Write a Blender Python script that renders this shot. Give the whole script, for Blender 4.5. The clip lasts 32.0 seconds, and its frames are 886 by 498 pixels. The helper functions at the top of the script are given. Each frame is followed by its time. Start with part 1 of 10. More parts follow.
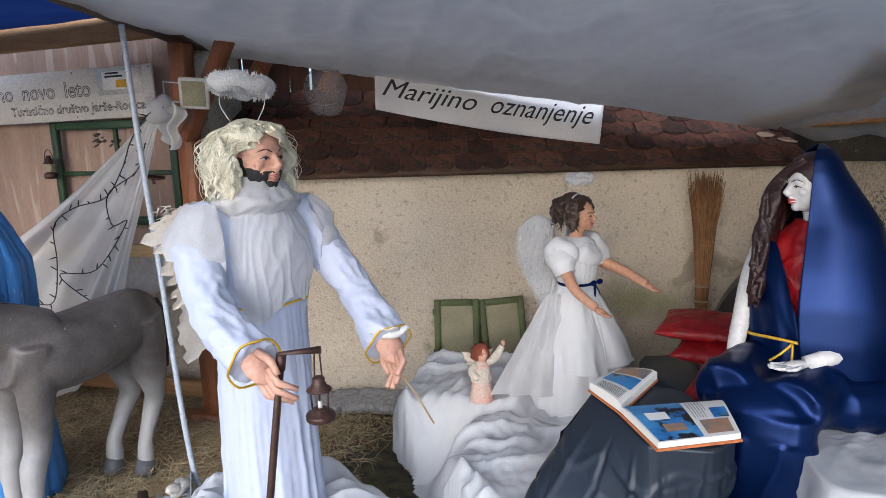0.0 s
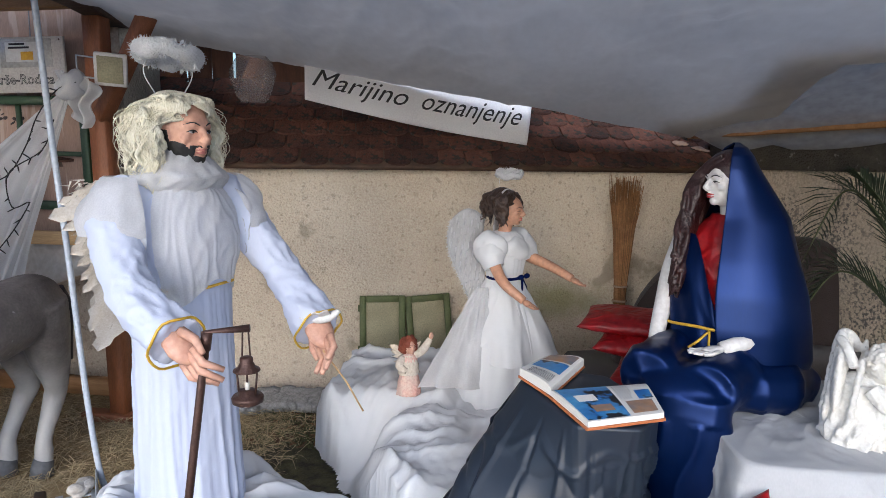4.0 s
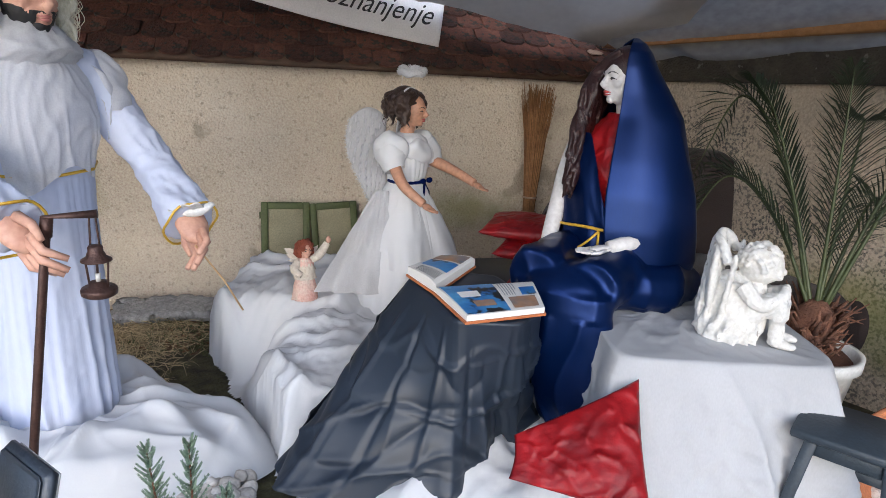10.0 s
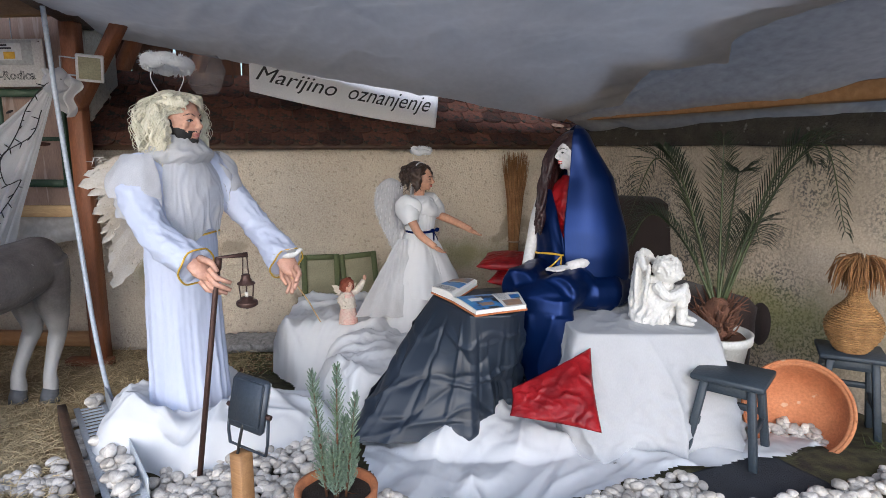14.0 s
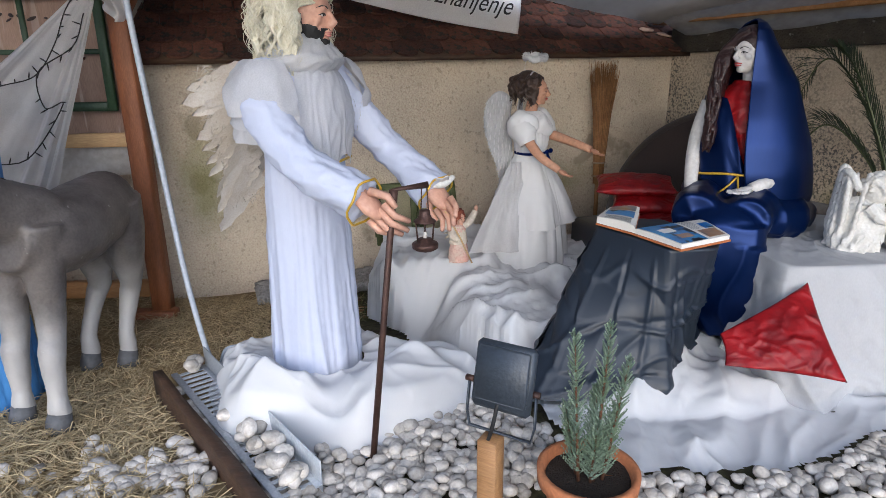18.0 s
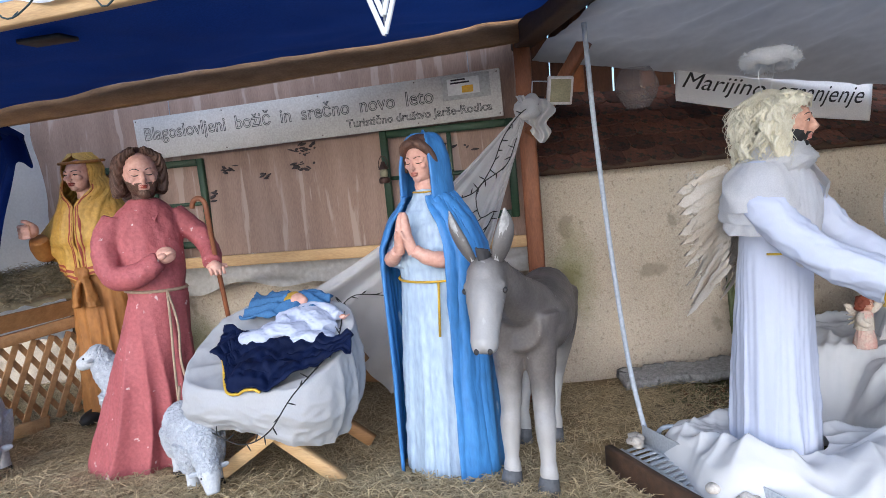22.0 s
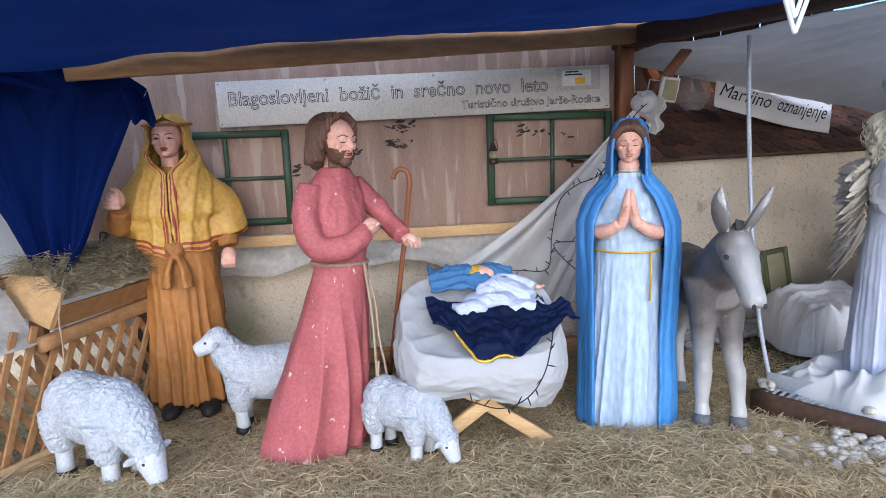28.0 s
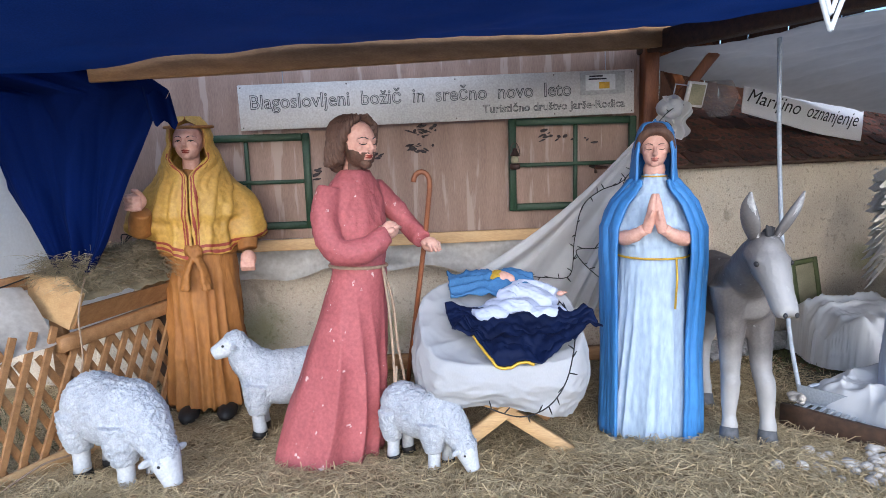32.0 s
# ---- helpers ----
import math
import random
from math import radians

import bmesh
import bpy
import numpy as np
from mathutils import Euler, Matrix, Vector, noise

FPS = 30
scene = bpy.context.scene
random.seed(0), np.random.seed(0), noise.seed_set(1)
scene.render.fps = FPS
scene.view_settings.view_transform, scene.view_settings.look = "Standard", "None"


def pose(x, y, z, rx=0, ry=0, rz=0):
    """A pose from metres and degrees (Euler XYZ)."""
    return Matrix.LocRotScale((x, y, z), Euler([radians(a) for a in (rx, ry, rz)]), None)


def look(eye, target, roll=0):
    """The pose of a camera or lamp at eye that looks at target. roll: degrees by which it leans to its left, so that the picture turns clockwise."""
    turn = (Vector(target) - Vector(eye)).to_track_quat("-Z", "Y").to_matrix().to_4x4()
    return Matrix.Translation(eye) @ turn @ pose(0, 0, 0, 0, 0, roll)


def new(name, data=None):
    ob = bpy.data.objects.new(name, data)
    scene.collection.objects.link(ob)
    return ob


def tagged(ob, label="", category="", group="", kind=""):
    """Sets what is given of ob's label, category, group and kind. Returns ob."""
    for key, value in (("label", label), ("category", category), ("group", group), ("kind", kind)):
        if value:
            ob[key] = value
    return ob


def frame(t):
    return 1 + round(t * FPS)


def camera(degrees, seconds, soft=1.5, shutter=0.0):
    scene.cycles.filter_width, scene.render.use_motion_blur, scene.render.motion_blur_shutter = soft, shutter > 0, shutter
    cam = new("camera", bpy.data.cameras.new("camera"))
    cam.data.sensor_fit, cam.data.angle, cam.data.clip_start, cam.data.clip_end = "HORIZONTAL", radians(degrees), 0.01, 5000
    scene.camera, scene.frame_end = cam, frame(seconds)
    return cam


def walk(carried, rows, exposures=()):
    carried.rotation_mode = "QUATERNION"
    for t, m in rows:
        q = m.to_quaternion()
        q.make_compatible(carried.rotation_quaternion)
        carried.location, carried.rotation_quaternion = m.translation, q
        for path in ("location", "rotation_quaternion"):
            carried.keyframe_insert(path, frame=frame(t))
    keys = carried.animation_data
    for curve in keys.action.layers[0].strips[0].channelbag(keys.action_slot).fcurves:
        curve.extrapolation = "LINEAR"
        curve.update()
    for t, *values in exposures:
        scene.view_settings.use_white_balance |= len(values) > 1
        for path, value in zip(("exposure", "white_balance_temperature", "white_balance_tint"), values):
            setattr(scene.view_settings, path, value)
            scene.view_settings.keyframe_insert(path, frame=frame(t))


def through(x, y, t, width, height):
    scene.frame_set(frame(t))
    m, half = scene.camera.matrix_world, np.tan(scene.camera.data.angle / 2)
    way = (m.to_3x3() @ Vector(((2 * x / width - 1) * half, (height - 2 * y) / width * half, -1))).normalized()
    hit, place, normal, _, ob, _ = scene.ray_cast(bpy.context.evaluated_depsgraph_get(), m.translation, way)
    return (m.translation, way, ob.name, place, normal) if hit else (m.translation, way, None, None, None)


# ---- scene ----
cam = camera(69.5, 32.0, soft=0.5)
PATH = [
    (0, (1.294, 0.834, 1.661), (0.789, 2.735, 1.297), -1.6),
    (0.5, (1.306, 0.866, 1.669), (0.925, 2.797, 1.312), -0.6),
    (1, (1.298, 0.878, 1.667), (0.949, 2.814, 1.31), -0.7),
    (1.5, (1.283, 0.892, 1.643), (0.937, 2.828, 1.283), -0.1),
    (2, (1.271, 0.898, 1.618), (0.945, 2.834, 1.241), 0.3),
    (2.5, (1.245, 0.884, 1.596), (0.934, 2.819, 1.194), 1.1),
    (4.5, (1.242, 0.82, 1.564), (1.049, 2.788, 1.266), 0.4),
    (5, (1.249, 0.829, 1.554), (1.264, 2.809, 1.277), 2.5),
    (5.5, (1.229, 0.806, 1.53), (1.267, 2.786, 1.252), 1.5),
    (6, (1.219, 0.761, 1.501), (1.251, 2.737, 1.195), 2.7),
    (6.5, (1.214, 0.694, 1.489), (1.236, 2.665, 1.148), 1.9),
    (7, (1.235, 0.719, 1.45), (1.285, 2.671, 1.016), 2.8),
    (7.5, (1.279, 0.81, 1.445), (1.361, 2.758, 0.999), 2.8),
    (8, (1.319, 0.876, 1.423), (1.447, 2.812, 0.938), 3.5),
    (8.5, (1.349, 0.905, 1.424), (1.479, 2.84, 0.938), 3.3),
    (9, (1.381, 0.915, 1.438), (1.465, 2.852, 0.944), 2.7),
    (9.5, (1.389, 0.914, 1.449), (1.432, 2.851, 0.953), 2.3),
    (10, (1.389, 0.912, 1.462), (1.356, 2.832, 0.902), 3.3),
    (10.5, (1.358, 0.877, 1.523), (1.292, 2.821, 1.059), 1.2),
    (11, (1.295, 0.73, 1.589), (1.29, 2.697, 1.224), 3.0),
    (11.5, (1.243, 0.55, 1.62), (1.222, 2.522, 1.283), 2.3),
    (12, (1.257, 0.34, 1.61), (1.222, 2.31, 1.267), 3.2),
    (12.5, (1.291, 0.196, 1.581), (1.196, 2.163, 1.233), 4.6),
    (13, (1.343, 0.017, 1.581), (1.182, 1.978, 1.222), 2.4),
    (13.5, (1.331, -0.108, 1.589), (1.264, 1.856, 1.219), 1.2),
    (15.5, (0.994, 0.021, 1.516), (1.167, 1.973, 1.116), 2.2),
    (16, (0.826, 0.163, 1.52), (1.227, 2.083, 1.127), 0.6),
    (16.5, (0.637, 0.278, 1.498), (1.06, 2.189, 1.085), 0.7),
    (17, (0.5, 0.38, 1.475), (0.754, 2.322, 1.071), 3.1),
    (17.5, (0.452, 0.436, 1.452), (0.672, 2.365, 0.971), 3.3),
    (18, (0.434, 0.415, 1.478), (0.538, 2.318, 0.872), -0.5),
    (18.5, (0.415, 0.402, 1.472), (0.522, 2.319, 0.909), 1.5),
    (19, (0.386, 0.388, 1.479), (0.497, 2.32, 0.974), 2.7),
    (19.5, (0.303, 0.384, 1.506), (0.362, 2.326, 1.032), 1.8),
    (20, (0.185, 0.25, 1.553), (0.285, 2.216, 1.201), -1.7),
    (20.5, (0.037, 0.061, 1.575), (0.206, 2.022, 1.223), -4.9),
    (21, (-0.255, 0.013, 1.605), (-0.323, 1.982, 1.259), -5.6),
    (21.5, (-0.408, -0.048, 1.573), (-0.76, 1.896, 1.261), -6.5),
    (22, (-0.706, 0.006, 1.571), (-1.158, 1.934, 1.288), -5.3),
    (22.5, (-1.131, -0.052, 1.633), (-1.498, 1.898, 1.385), -3.8),
    (23, (-1.403, -0.077, 1.567), (-1.733, 1.886, 1.369), -4.5),
    (23.5, (-1.801, -0.031, 1.587), (-1.994, 1.953, 1.423), -3.2),
    (24, (-2.167, -0.004, 1.586), (-2.253, 1.989, 1.441), -2.5),
    (24.5, (-2.499, -0.01, 1.616), (-2.522, 1.983, 1.451), -2.0),
    (25, (-2.699, 0.053, 1.574), (-2.701, 2.032, 1.28), -1.6),
    (25.5, (-2.842, -0.067, 1.609), (-2.767, 1.889, 1.199), -2.7),
    (27.5, (-2.81, -0.299, 1.652), (-2.663, 1.665, 1.306), -1.4),
    (28, (-2.775, -0.311, 1.622), (-2.58, 1.65, 1.282), -2.0),
    (28.5, (-2.76, -0.302, 1.622), (-2.587, 1.67, 1.334), -2.7),
    (29, (-2.774, -0.274, 1.606), (-2.687, 1.711, 1.37), -2.6),
    (29.5, (-2.776, -0.262, 1.599), (-2.726, 1.725, 1.373), -2.7),
    (30, (-2.779, -0.26, 1.598), (-2.741, 1.728, 1.377), -2.8),
    (30.5, (-2.788, -0.259, 1.599), (-2.761, 1.728, 1.378), -2.8),
    (31, (-2.792, -0.256, 1.6), (-2.771, 1.731, 1.376), -2.7),
    (31.5, (-2.791, -0.268, 1.589), (-2.72, 1.715, 1.344), -1.9),
    (32, (-2.772, -0.264, 1.586), (-2.638, 1.708, 1.278), -1.7),
]
walk(cam, [(t, look(eye, target, roll)) for t, eye, target, roll in PATH],
     exposures=[(0, 0.77, 5600, 11), (5, 0.74, 5600, 11), (9, 0.62, 5600, 11), (11, 0.70, 5600, 11), (13, 0.64, 5600, 11), (16, 0.56, 5650, 11), (20, 0.46, 5650, 11), (23.5, 0.70, 5350, 11), (25, 0.62, 5400, 11), (28, 0.70, 5350, 11), (32, 0.70, 5350, 11)])

from mathutils.bvhtree import BVHTree
# ---- world and light ----
world = bpy.data.worlds.new("world")
scene.world = world
world.use_nodes = True
sky = world.node_tree.nodes.new("ShaderNodeTexSky")
sky.sky_type, sky.sun_disc = "NISHITA", False
sky.sun_elevation, sky.sun_rotation = radians(20), radians(185)
sky.air_density, sky.dust_density, sky.ozone_density = 1.0, 2.0, 2.0
background = world.node_tree.nodes["Background"]
background.inputs[1].default_value = 0.15
world.node_tree.links.new(sky.outputs[0], background.inputs[0])
sun = new("sun", bpy.data.lights.new("sun", "SUN"))
sun.data.energy, sun.data.angle, sun.data.color = 1.5, radians(75), (1.0, 0.985, 0.97)
sun.matrix_world = look((1.0, -9, 5.2), (0, 3, 0.6))


# ---- small tools ----
def smooth(a, b, x):
    t = min(1.0, max(0.0, (x - a) / (b - a)))
    return t * t * (3 - 2 * t)


def ground_z(x, y):
    east = smooth(1.0, 2.6, x)
    z = 0.12 * east * (1 - 0.75 * smooth(2.5, 3.0, y) - 0.25 * smooth(3.2, 4.4, y)) - 0.1 * smooth(3.4, 4.5, y) * smooth(-1.6, -0.8, x)
    z += (1 - east) * (0.11 * smooth(3.15, 2.3, y) * (1 - 0.6 * smooth(-1.1, -0.75, x) * smooth(0.40, 0.15, x)) - 0.04 * smooth(3.2, 4.2, y) * smooth(-0.8, -1.6, x))
    return z + 0.02 * noise.noise((x * 0.9, y * 0.9, 3.0)) * smooth(9, 4, abs(x) + abs(y - 3))


def part(name, bm, material, parent=None, label="", shade=True, kind=""):
    """Links a bmesh as one mesh object, under a thing or alone."""
    data = bpy.data.meshes.new(name)
    bm.to_mesh(data)
    bm.free()
    for m in material if isinstance(material, (list, tuple)) else [material]:
        data.materials.append(m)
    if shade:
        data.polygons.foreach_set("use_smooth", [True] * len(data.polygons))
    ob = new(name, data)
    if parent:
        ob.parent = parent
    return tagged(ob, label=label, kind=kind)


def thing(name, label, category, at=(0, 0, 0), turn=0.0, group="", kind=""):
    ob = new(name)
    ob.empty_display_size = 0.1
    ob.matrix_world = pose(*at, 0, 0, turn)
    return tagged(ob, label=label, category=category, group=group, kind=kind)


def add(bm, verts, faces, slot=0):
    vs = [bm.verts.new(v) for v in verts]
    for f in faces:
        face = bm.faces.new([vs[i] for i in f])
        face.material_index = slot
    return vs


def box(bm, size, m=Matrix(), bevel=0.0, slot=0):
    """A box of the given size round the origin of m, with chamfered edges."""
    sub = bmesh.new()
    bmesh.ops.create_cube(sub, size=1, matrix=Matrix.Diagonal((*size, 1)))
    if bevel:
        bmesh.ops.bevel(sub, geom=sub.edges[:], offset=bevel, segments=1, affect="EDGES")
    merge(bm, sub, m, slot)


def merge(bm, sub, m=Matrix(), slot=0, keep=False):
    table = {v: bm.verts.new(m @ v.co) for v in sub.verts}
    for f in sub.faces:
        g = bm.faces.new([table[v] for v in f.verts])
        g.material_index = f.material_index if keep else slot
    sub.free()


def between(a, b, up=(0, 0, 1)):
    """A pose at the middle of a and b whose x axis runs from a to b."""
    a, b = Vector(a), Vector(b)
    x = (b - a).normalized()
    y = Vector(up).cross(x)
    y = y.normalized() if y.length > 1e-5 else Vector((0, 1, 0))
    z = x.cross(y)
    m = Matrix((x, y, z)).transposed().to_4x4()
    m.translation = (a + b) / 2
    return m


def beam(bm, a, b, width, height, bevel=0.004, slot=0, up=(0, 0, 1)):
    box(bm, ((Vector(b) - Vector(a)).length, width, height), between(a, b, up), bevel, slot)


def rough_beam(bm, a, b, width, height, wave=0.006, slot=0, steps=10, seed=0.0):
    """A sawn timber with a slightly uneven face."""
    m, length = between(a, b), (Vector(b) - Vector(a)).length
    rows = []
    for i in range(steps + 1):
        x = length * (i / steps - 0.5)
        row = []
        for sy, sz in ((-1, -1), (-0.86, -1), (0.86, -1), (1, -1), (1, -0.86), (1, 0.86), (1, 1), (0.86, 1), (-0.86, 1), (-1, 1), (-1, 0.86), (-1, -0.86)):
            cut = 0.93 if abs(sy) == 1 and abs(sz) == 1 else 1.0
            n = noise.noise((x * 2.3 + seed, sy * 0.6, sz * 0.6 + seed))
            row.append(bm.verts.new(m @ Vector((x, sy * cut * width / 2 + wave * n, sz * cut * height / 2 + wave * n))))
        rows.append(row)
    for r, s in zip(rows, rows[1:]):
        for k in range(12):
            bm.faces.new((r[k], r[(k + 1) % 12], s[(k + 1) % 12], s[k])).material_index = slot
    bm.faces.new(rows[0][::-1]).material_index = slot
    bm.faces.new(rows[-1]).material_index = slot


def tube(bm, points, radii, n=8, slot=0, flat=1.0, ends=True):
    """A round bar along points; radii is one number or one for each point."""
    pts = [Vector(p) for p in points]
    if not isinstance(radii, (list, tuple)):
        radii = [radii] * len(pts)
    rows, side = [], None
    for i, p in enumerate(pts):
        way = (pts[min(i + 1, len(pts) - 1)] - pts[max(i - 1, 0)]).normalized()
        if side is None:
            side = way.cross(Vector((0, 0, 1)) if abs(way.z) < 0.9 else Vector((1, 0, 0))).normalized()
        side = (side - way * side.dot(way)).normalized()
        other = way.cross(side)
        rows.append([bm.verts.new(p + radii[i] * (math.cos(a) * side + flat * math.sin(a) * other)) for a in (2 * math.pi * k / n for k in range(n))])
    for r, s in zip(rows, rows[1:]):
        for k in range(n):
            bm.faces.new((r[k], r[(k + 1) % n], s[(k + 1) % n], s[k])).material_index = slot
    if ends:
        bm.faces.new(rows[0][::-1]).material_index = slot
        bm.faces.new(rows[-1]).material_index = slot


def curve_points(points, steps=6):
    """A smooth line through points."""
    p = [Vector(q) for q in points]
    p = [2 * p[0] - p[1], *p, 2 * p[-1] - p[-2]]
    out = []
    for a, b, c, d in zip(p, p[1:], p[2:], p[3:]):
        for i in range(steps):
            t = i / steps
            out.append(0.5 * (2 * b + (c - a) * t + (2 * a - 5 * b + 4 * c - d) * t * t + (3 * b - a - 3 * c + d) * t ** 3))
    out.append(p[-2])
    return out


def loft(bm, rings, n=40, slot=0, fold=None, ends=(True, True), steps=5):
    """A body of rings (x, y, z, rx, ry), smoothed between them. fold(angle, share of height) gives a swelling of the radius in metres."""
    line = []
    cols = [curve_points([(r[i], r[i + 1] if i + 1 < 5 else 0, 0) for r in rings], steps) for i in (0, 2, 4)]
    for k in range(len(cols[0])):
        line.append((cols[0][k][0], cols[0][k][1], cols[1][k][0], cols[1][k][1], cols[2][k][0]))
    rows = []
    for k, (x, y, z, rx, ry) in enumerate(line):
        v = k / (len(line) - 1)
        row = []
        for i in range(n):
            a = 2 * math.pi * i / n
            f = fold(a, v) if fold else 0.0
            row.append(bm.verts.new((x + (rx + f) * math.cos(a), y + (ry + f) * math.sin(a), z)))
        rows.append(row)
    for r, s in zip(rows, rows[1:]):
        for k in range(n):
            bm.faces.new((r[k], r[(k + 1) % n], s[(k + 1) % n], s[k])).material_index = slot
    if ends[0]:
        bm.faces.new(rows[0][::-1]).material_index = slot
    if ends[1]:
        bm.faces.new(rows[-1]).material_index = slot
    return rows


def blob(bm, at, size, slot=0, level=2, rough=0.0, scale=5.0, turn=None, seed=0.0):
    """A rounded lump, stretched by size, its surface pushed in and out."""
    sub = bmesh.new()
    bmesh.ops.create_icosphere(sub, subdivisions=level, radius=1)
    m = Matrix.Translation(at) @ (turn.to_4x4() if turn else Matrix())
    for v in sub.verts:
        c = Vector((v.co.x * size[0], v.co.y * size[1], v.co.z * size[2]))
        if rough:
            c += v.co * rough * noise.noise(c * scale + Vector((seed, seed * 0.7, at[0])))
        v.co = c
    merge(bm, sub, m, slot)


def sheet(bm, place, nu, nv, slot=0, thick=0.0):
    """A cloth of nu by nv cells; place(u, v) gives its points. thick: the other side lies that far along the normal."""
    pts = [[Vector(place(i / nu, j / nv)) for j in range(nv + 1)] for i in range(nu + 1)]
    grid = [[bm.verts.new(p) for p in row] for row in pts]
    for i in range(nu):
        for j in range(nv):
            bm.faces.new((grid[i][j], grid[i + 1][j], grid[i + 1][j + 1], grid[i][j + 1])).material_index = slot
    if thick:
        back = []
        for i in range(nu + 1):
            row = []
            for j in range(nv + 1):
                a = pts[min(i + 1, nu)][j] - pts[max(i - 1, 0)][j]
                b = pts[i][min(j + 1, nv)] - pts[i][max(j - 1, 0)]
                c = a.cross(b)
                row.append(bm.verts.new(pts[i][j] - (c.normalized() if c.length > 1e-9 else Vector((0, 0, 1))) * thick))
            back.append(row)
        for i in range(nu):
            for j in range(nv):
                bm.faces.new((back[i][j + 1], back[i + 1][j + 1], back[i + 1][j], back[i][j])).material_index = slot
        for i in range(nu):
            for j, s in ((0, 1), (nv, 0)):
                q = (grid[i][j], back[i][j], back[i + 1][j], grid[i + 1][j])
                bm.faces.new(q if s else q[::-1]).material_index = slot
        for j in range(nv):
            for i, s in ((0, 0), (nu, 1)):
                q = (grid[i][j], back[i][j], back[i][j + 1], grid[i][j + 1])
                bm.faces.new(q if s else q[::-1]).material_index = slot
    return grid


def ridge(p, scale, seed=0.0):
    """Sharp crumples between 0 and 1."""
    return 1 - abs(noise.noise(Vector(p) * scale + Vector((seed, seed, seed))))


def crease(p, scale, seed=0.0):
    """Crumpled cloth: ridges at two sizes, in -1 to 1."""
    q = Vector(p)
    return 1.4 * (ridge(q, scale, seed) ** 2 - 0.6) + 0.5 * (ridge(q, scale * 2.3, seed + 5) ** 2 - 0.6)


def fuse(bm, voxel=0.012, rounds=3, slot=0):
    """Melts overlapping pieces into one skin and smooths the joints."""
    data = bpy.data.meshes.new("melt")
    bm.to_mesh(data)
    bm.free()
    ob = new("melt", data)
    melt = ob.modifiers.new("melt", "REMESH")
    melt.mode, melt.voxel_size = "VOXEL", voxel
    soft_ = ob.modifiers.new("soft", "SMOOTH")
    soft_.factor, soft_.iterations = 0.5, rounds
    made = bpy.data.meshes.new_from_object(ob.evaluated_get(bpy.context.evaluated_depsgraph_get()))
    bpy.data.objects.remove(ob)
    bpy.data.meshes.remove(data)
    out = bmesh.new()
    out.from_mesh(made)
    bpy.data.meshes.remove(made)
    for f in out.faces:
        f.material_index = slot
    return out


def swell(bm, fn):
    """Moves each point along its normal by fn(place, normal)."""
    bm.normal_update()
    moves = [v.normal * fn(v.co, v.normal) for v in bm.verts]
    for v, d in zip(bm.verts, moves):
        v.co += d


def skin_tree(bm):
    return BVHTree.FromBMesh(bm)


def drape(bm, tree, spot, nu, nv, lift, pleat, slot, rounds=6, thick=0.0, floor_r=0.03, far=0.9):
    """A cloth laid round a body: spot(u, v) gives angle in degrees, height, and the axis x, y. slot is a number or a function of u and v."""
    rr, dirs = [], []
    for i in range(nu + 1):
        row, drow = [], []
        for j in range(nv + 1):
            a, z, cx, cy = spot(i / nu, j / nv)
            d = Vector((math.cos(radians(a)), math.sin(radians(a)), 0))
            hit = tree.ray_cast(Vector((cx, cy, z)) + d * far, -d, far)
            row.append((Vector((cx, cy, z)) - hit[0]).length if hit[0] is not None else floor_r)
            drow.append((d, Vector((cx, cy, z))))
        rr.append(row)
        dirs.append(drow)
    base = [row[:] for row in rr]
    for _ in range(rounds):
        nxt = [row[:] for row in rr]
        for i in range(nu + 1):
            for j in range(nv + 1):
                n = [rr[x][y] for x, y in ((i - 1, j), (i + 1, j), (i, j - 1), (i, j + 1)) if 0 <= x <= nu and 0 <= y <= nv]
                nxt[i][j] = max(base[i][j], 0.3 * rr[i][j] + 0.7 * sum(n) / len(n))
        rr = nxt
    place = lambda u, v: dirs[round(u * nu)][round(v * nv)][1] + dirs[round(u * nu)][round(v * nv)][0] * (rr[round(u * nu)][round(v * nv)] + lift + pleat(u, v))
    if callable(slot):
        first = len(bm.faces)
        sheet(bm, place, nu, nv, 0, thick)
        bm.faces.ensure_lookup_table()
        for i in range(nu):
            for j in range(nv):
                bm.faces[first + i * nv + j].material_index = slot((i + 0.5) / nu, (j + 0.5) / nv)
                if thick:
                    bm.faces[first + nu * nv + i * nv + j].material_index = slot((i + 0.5) / nu, (j + 0.5) / nv)
    else:
        sheet(bm, place, nu, nv, slot, thick)
    return place


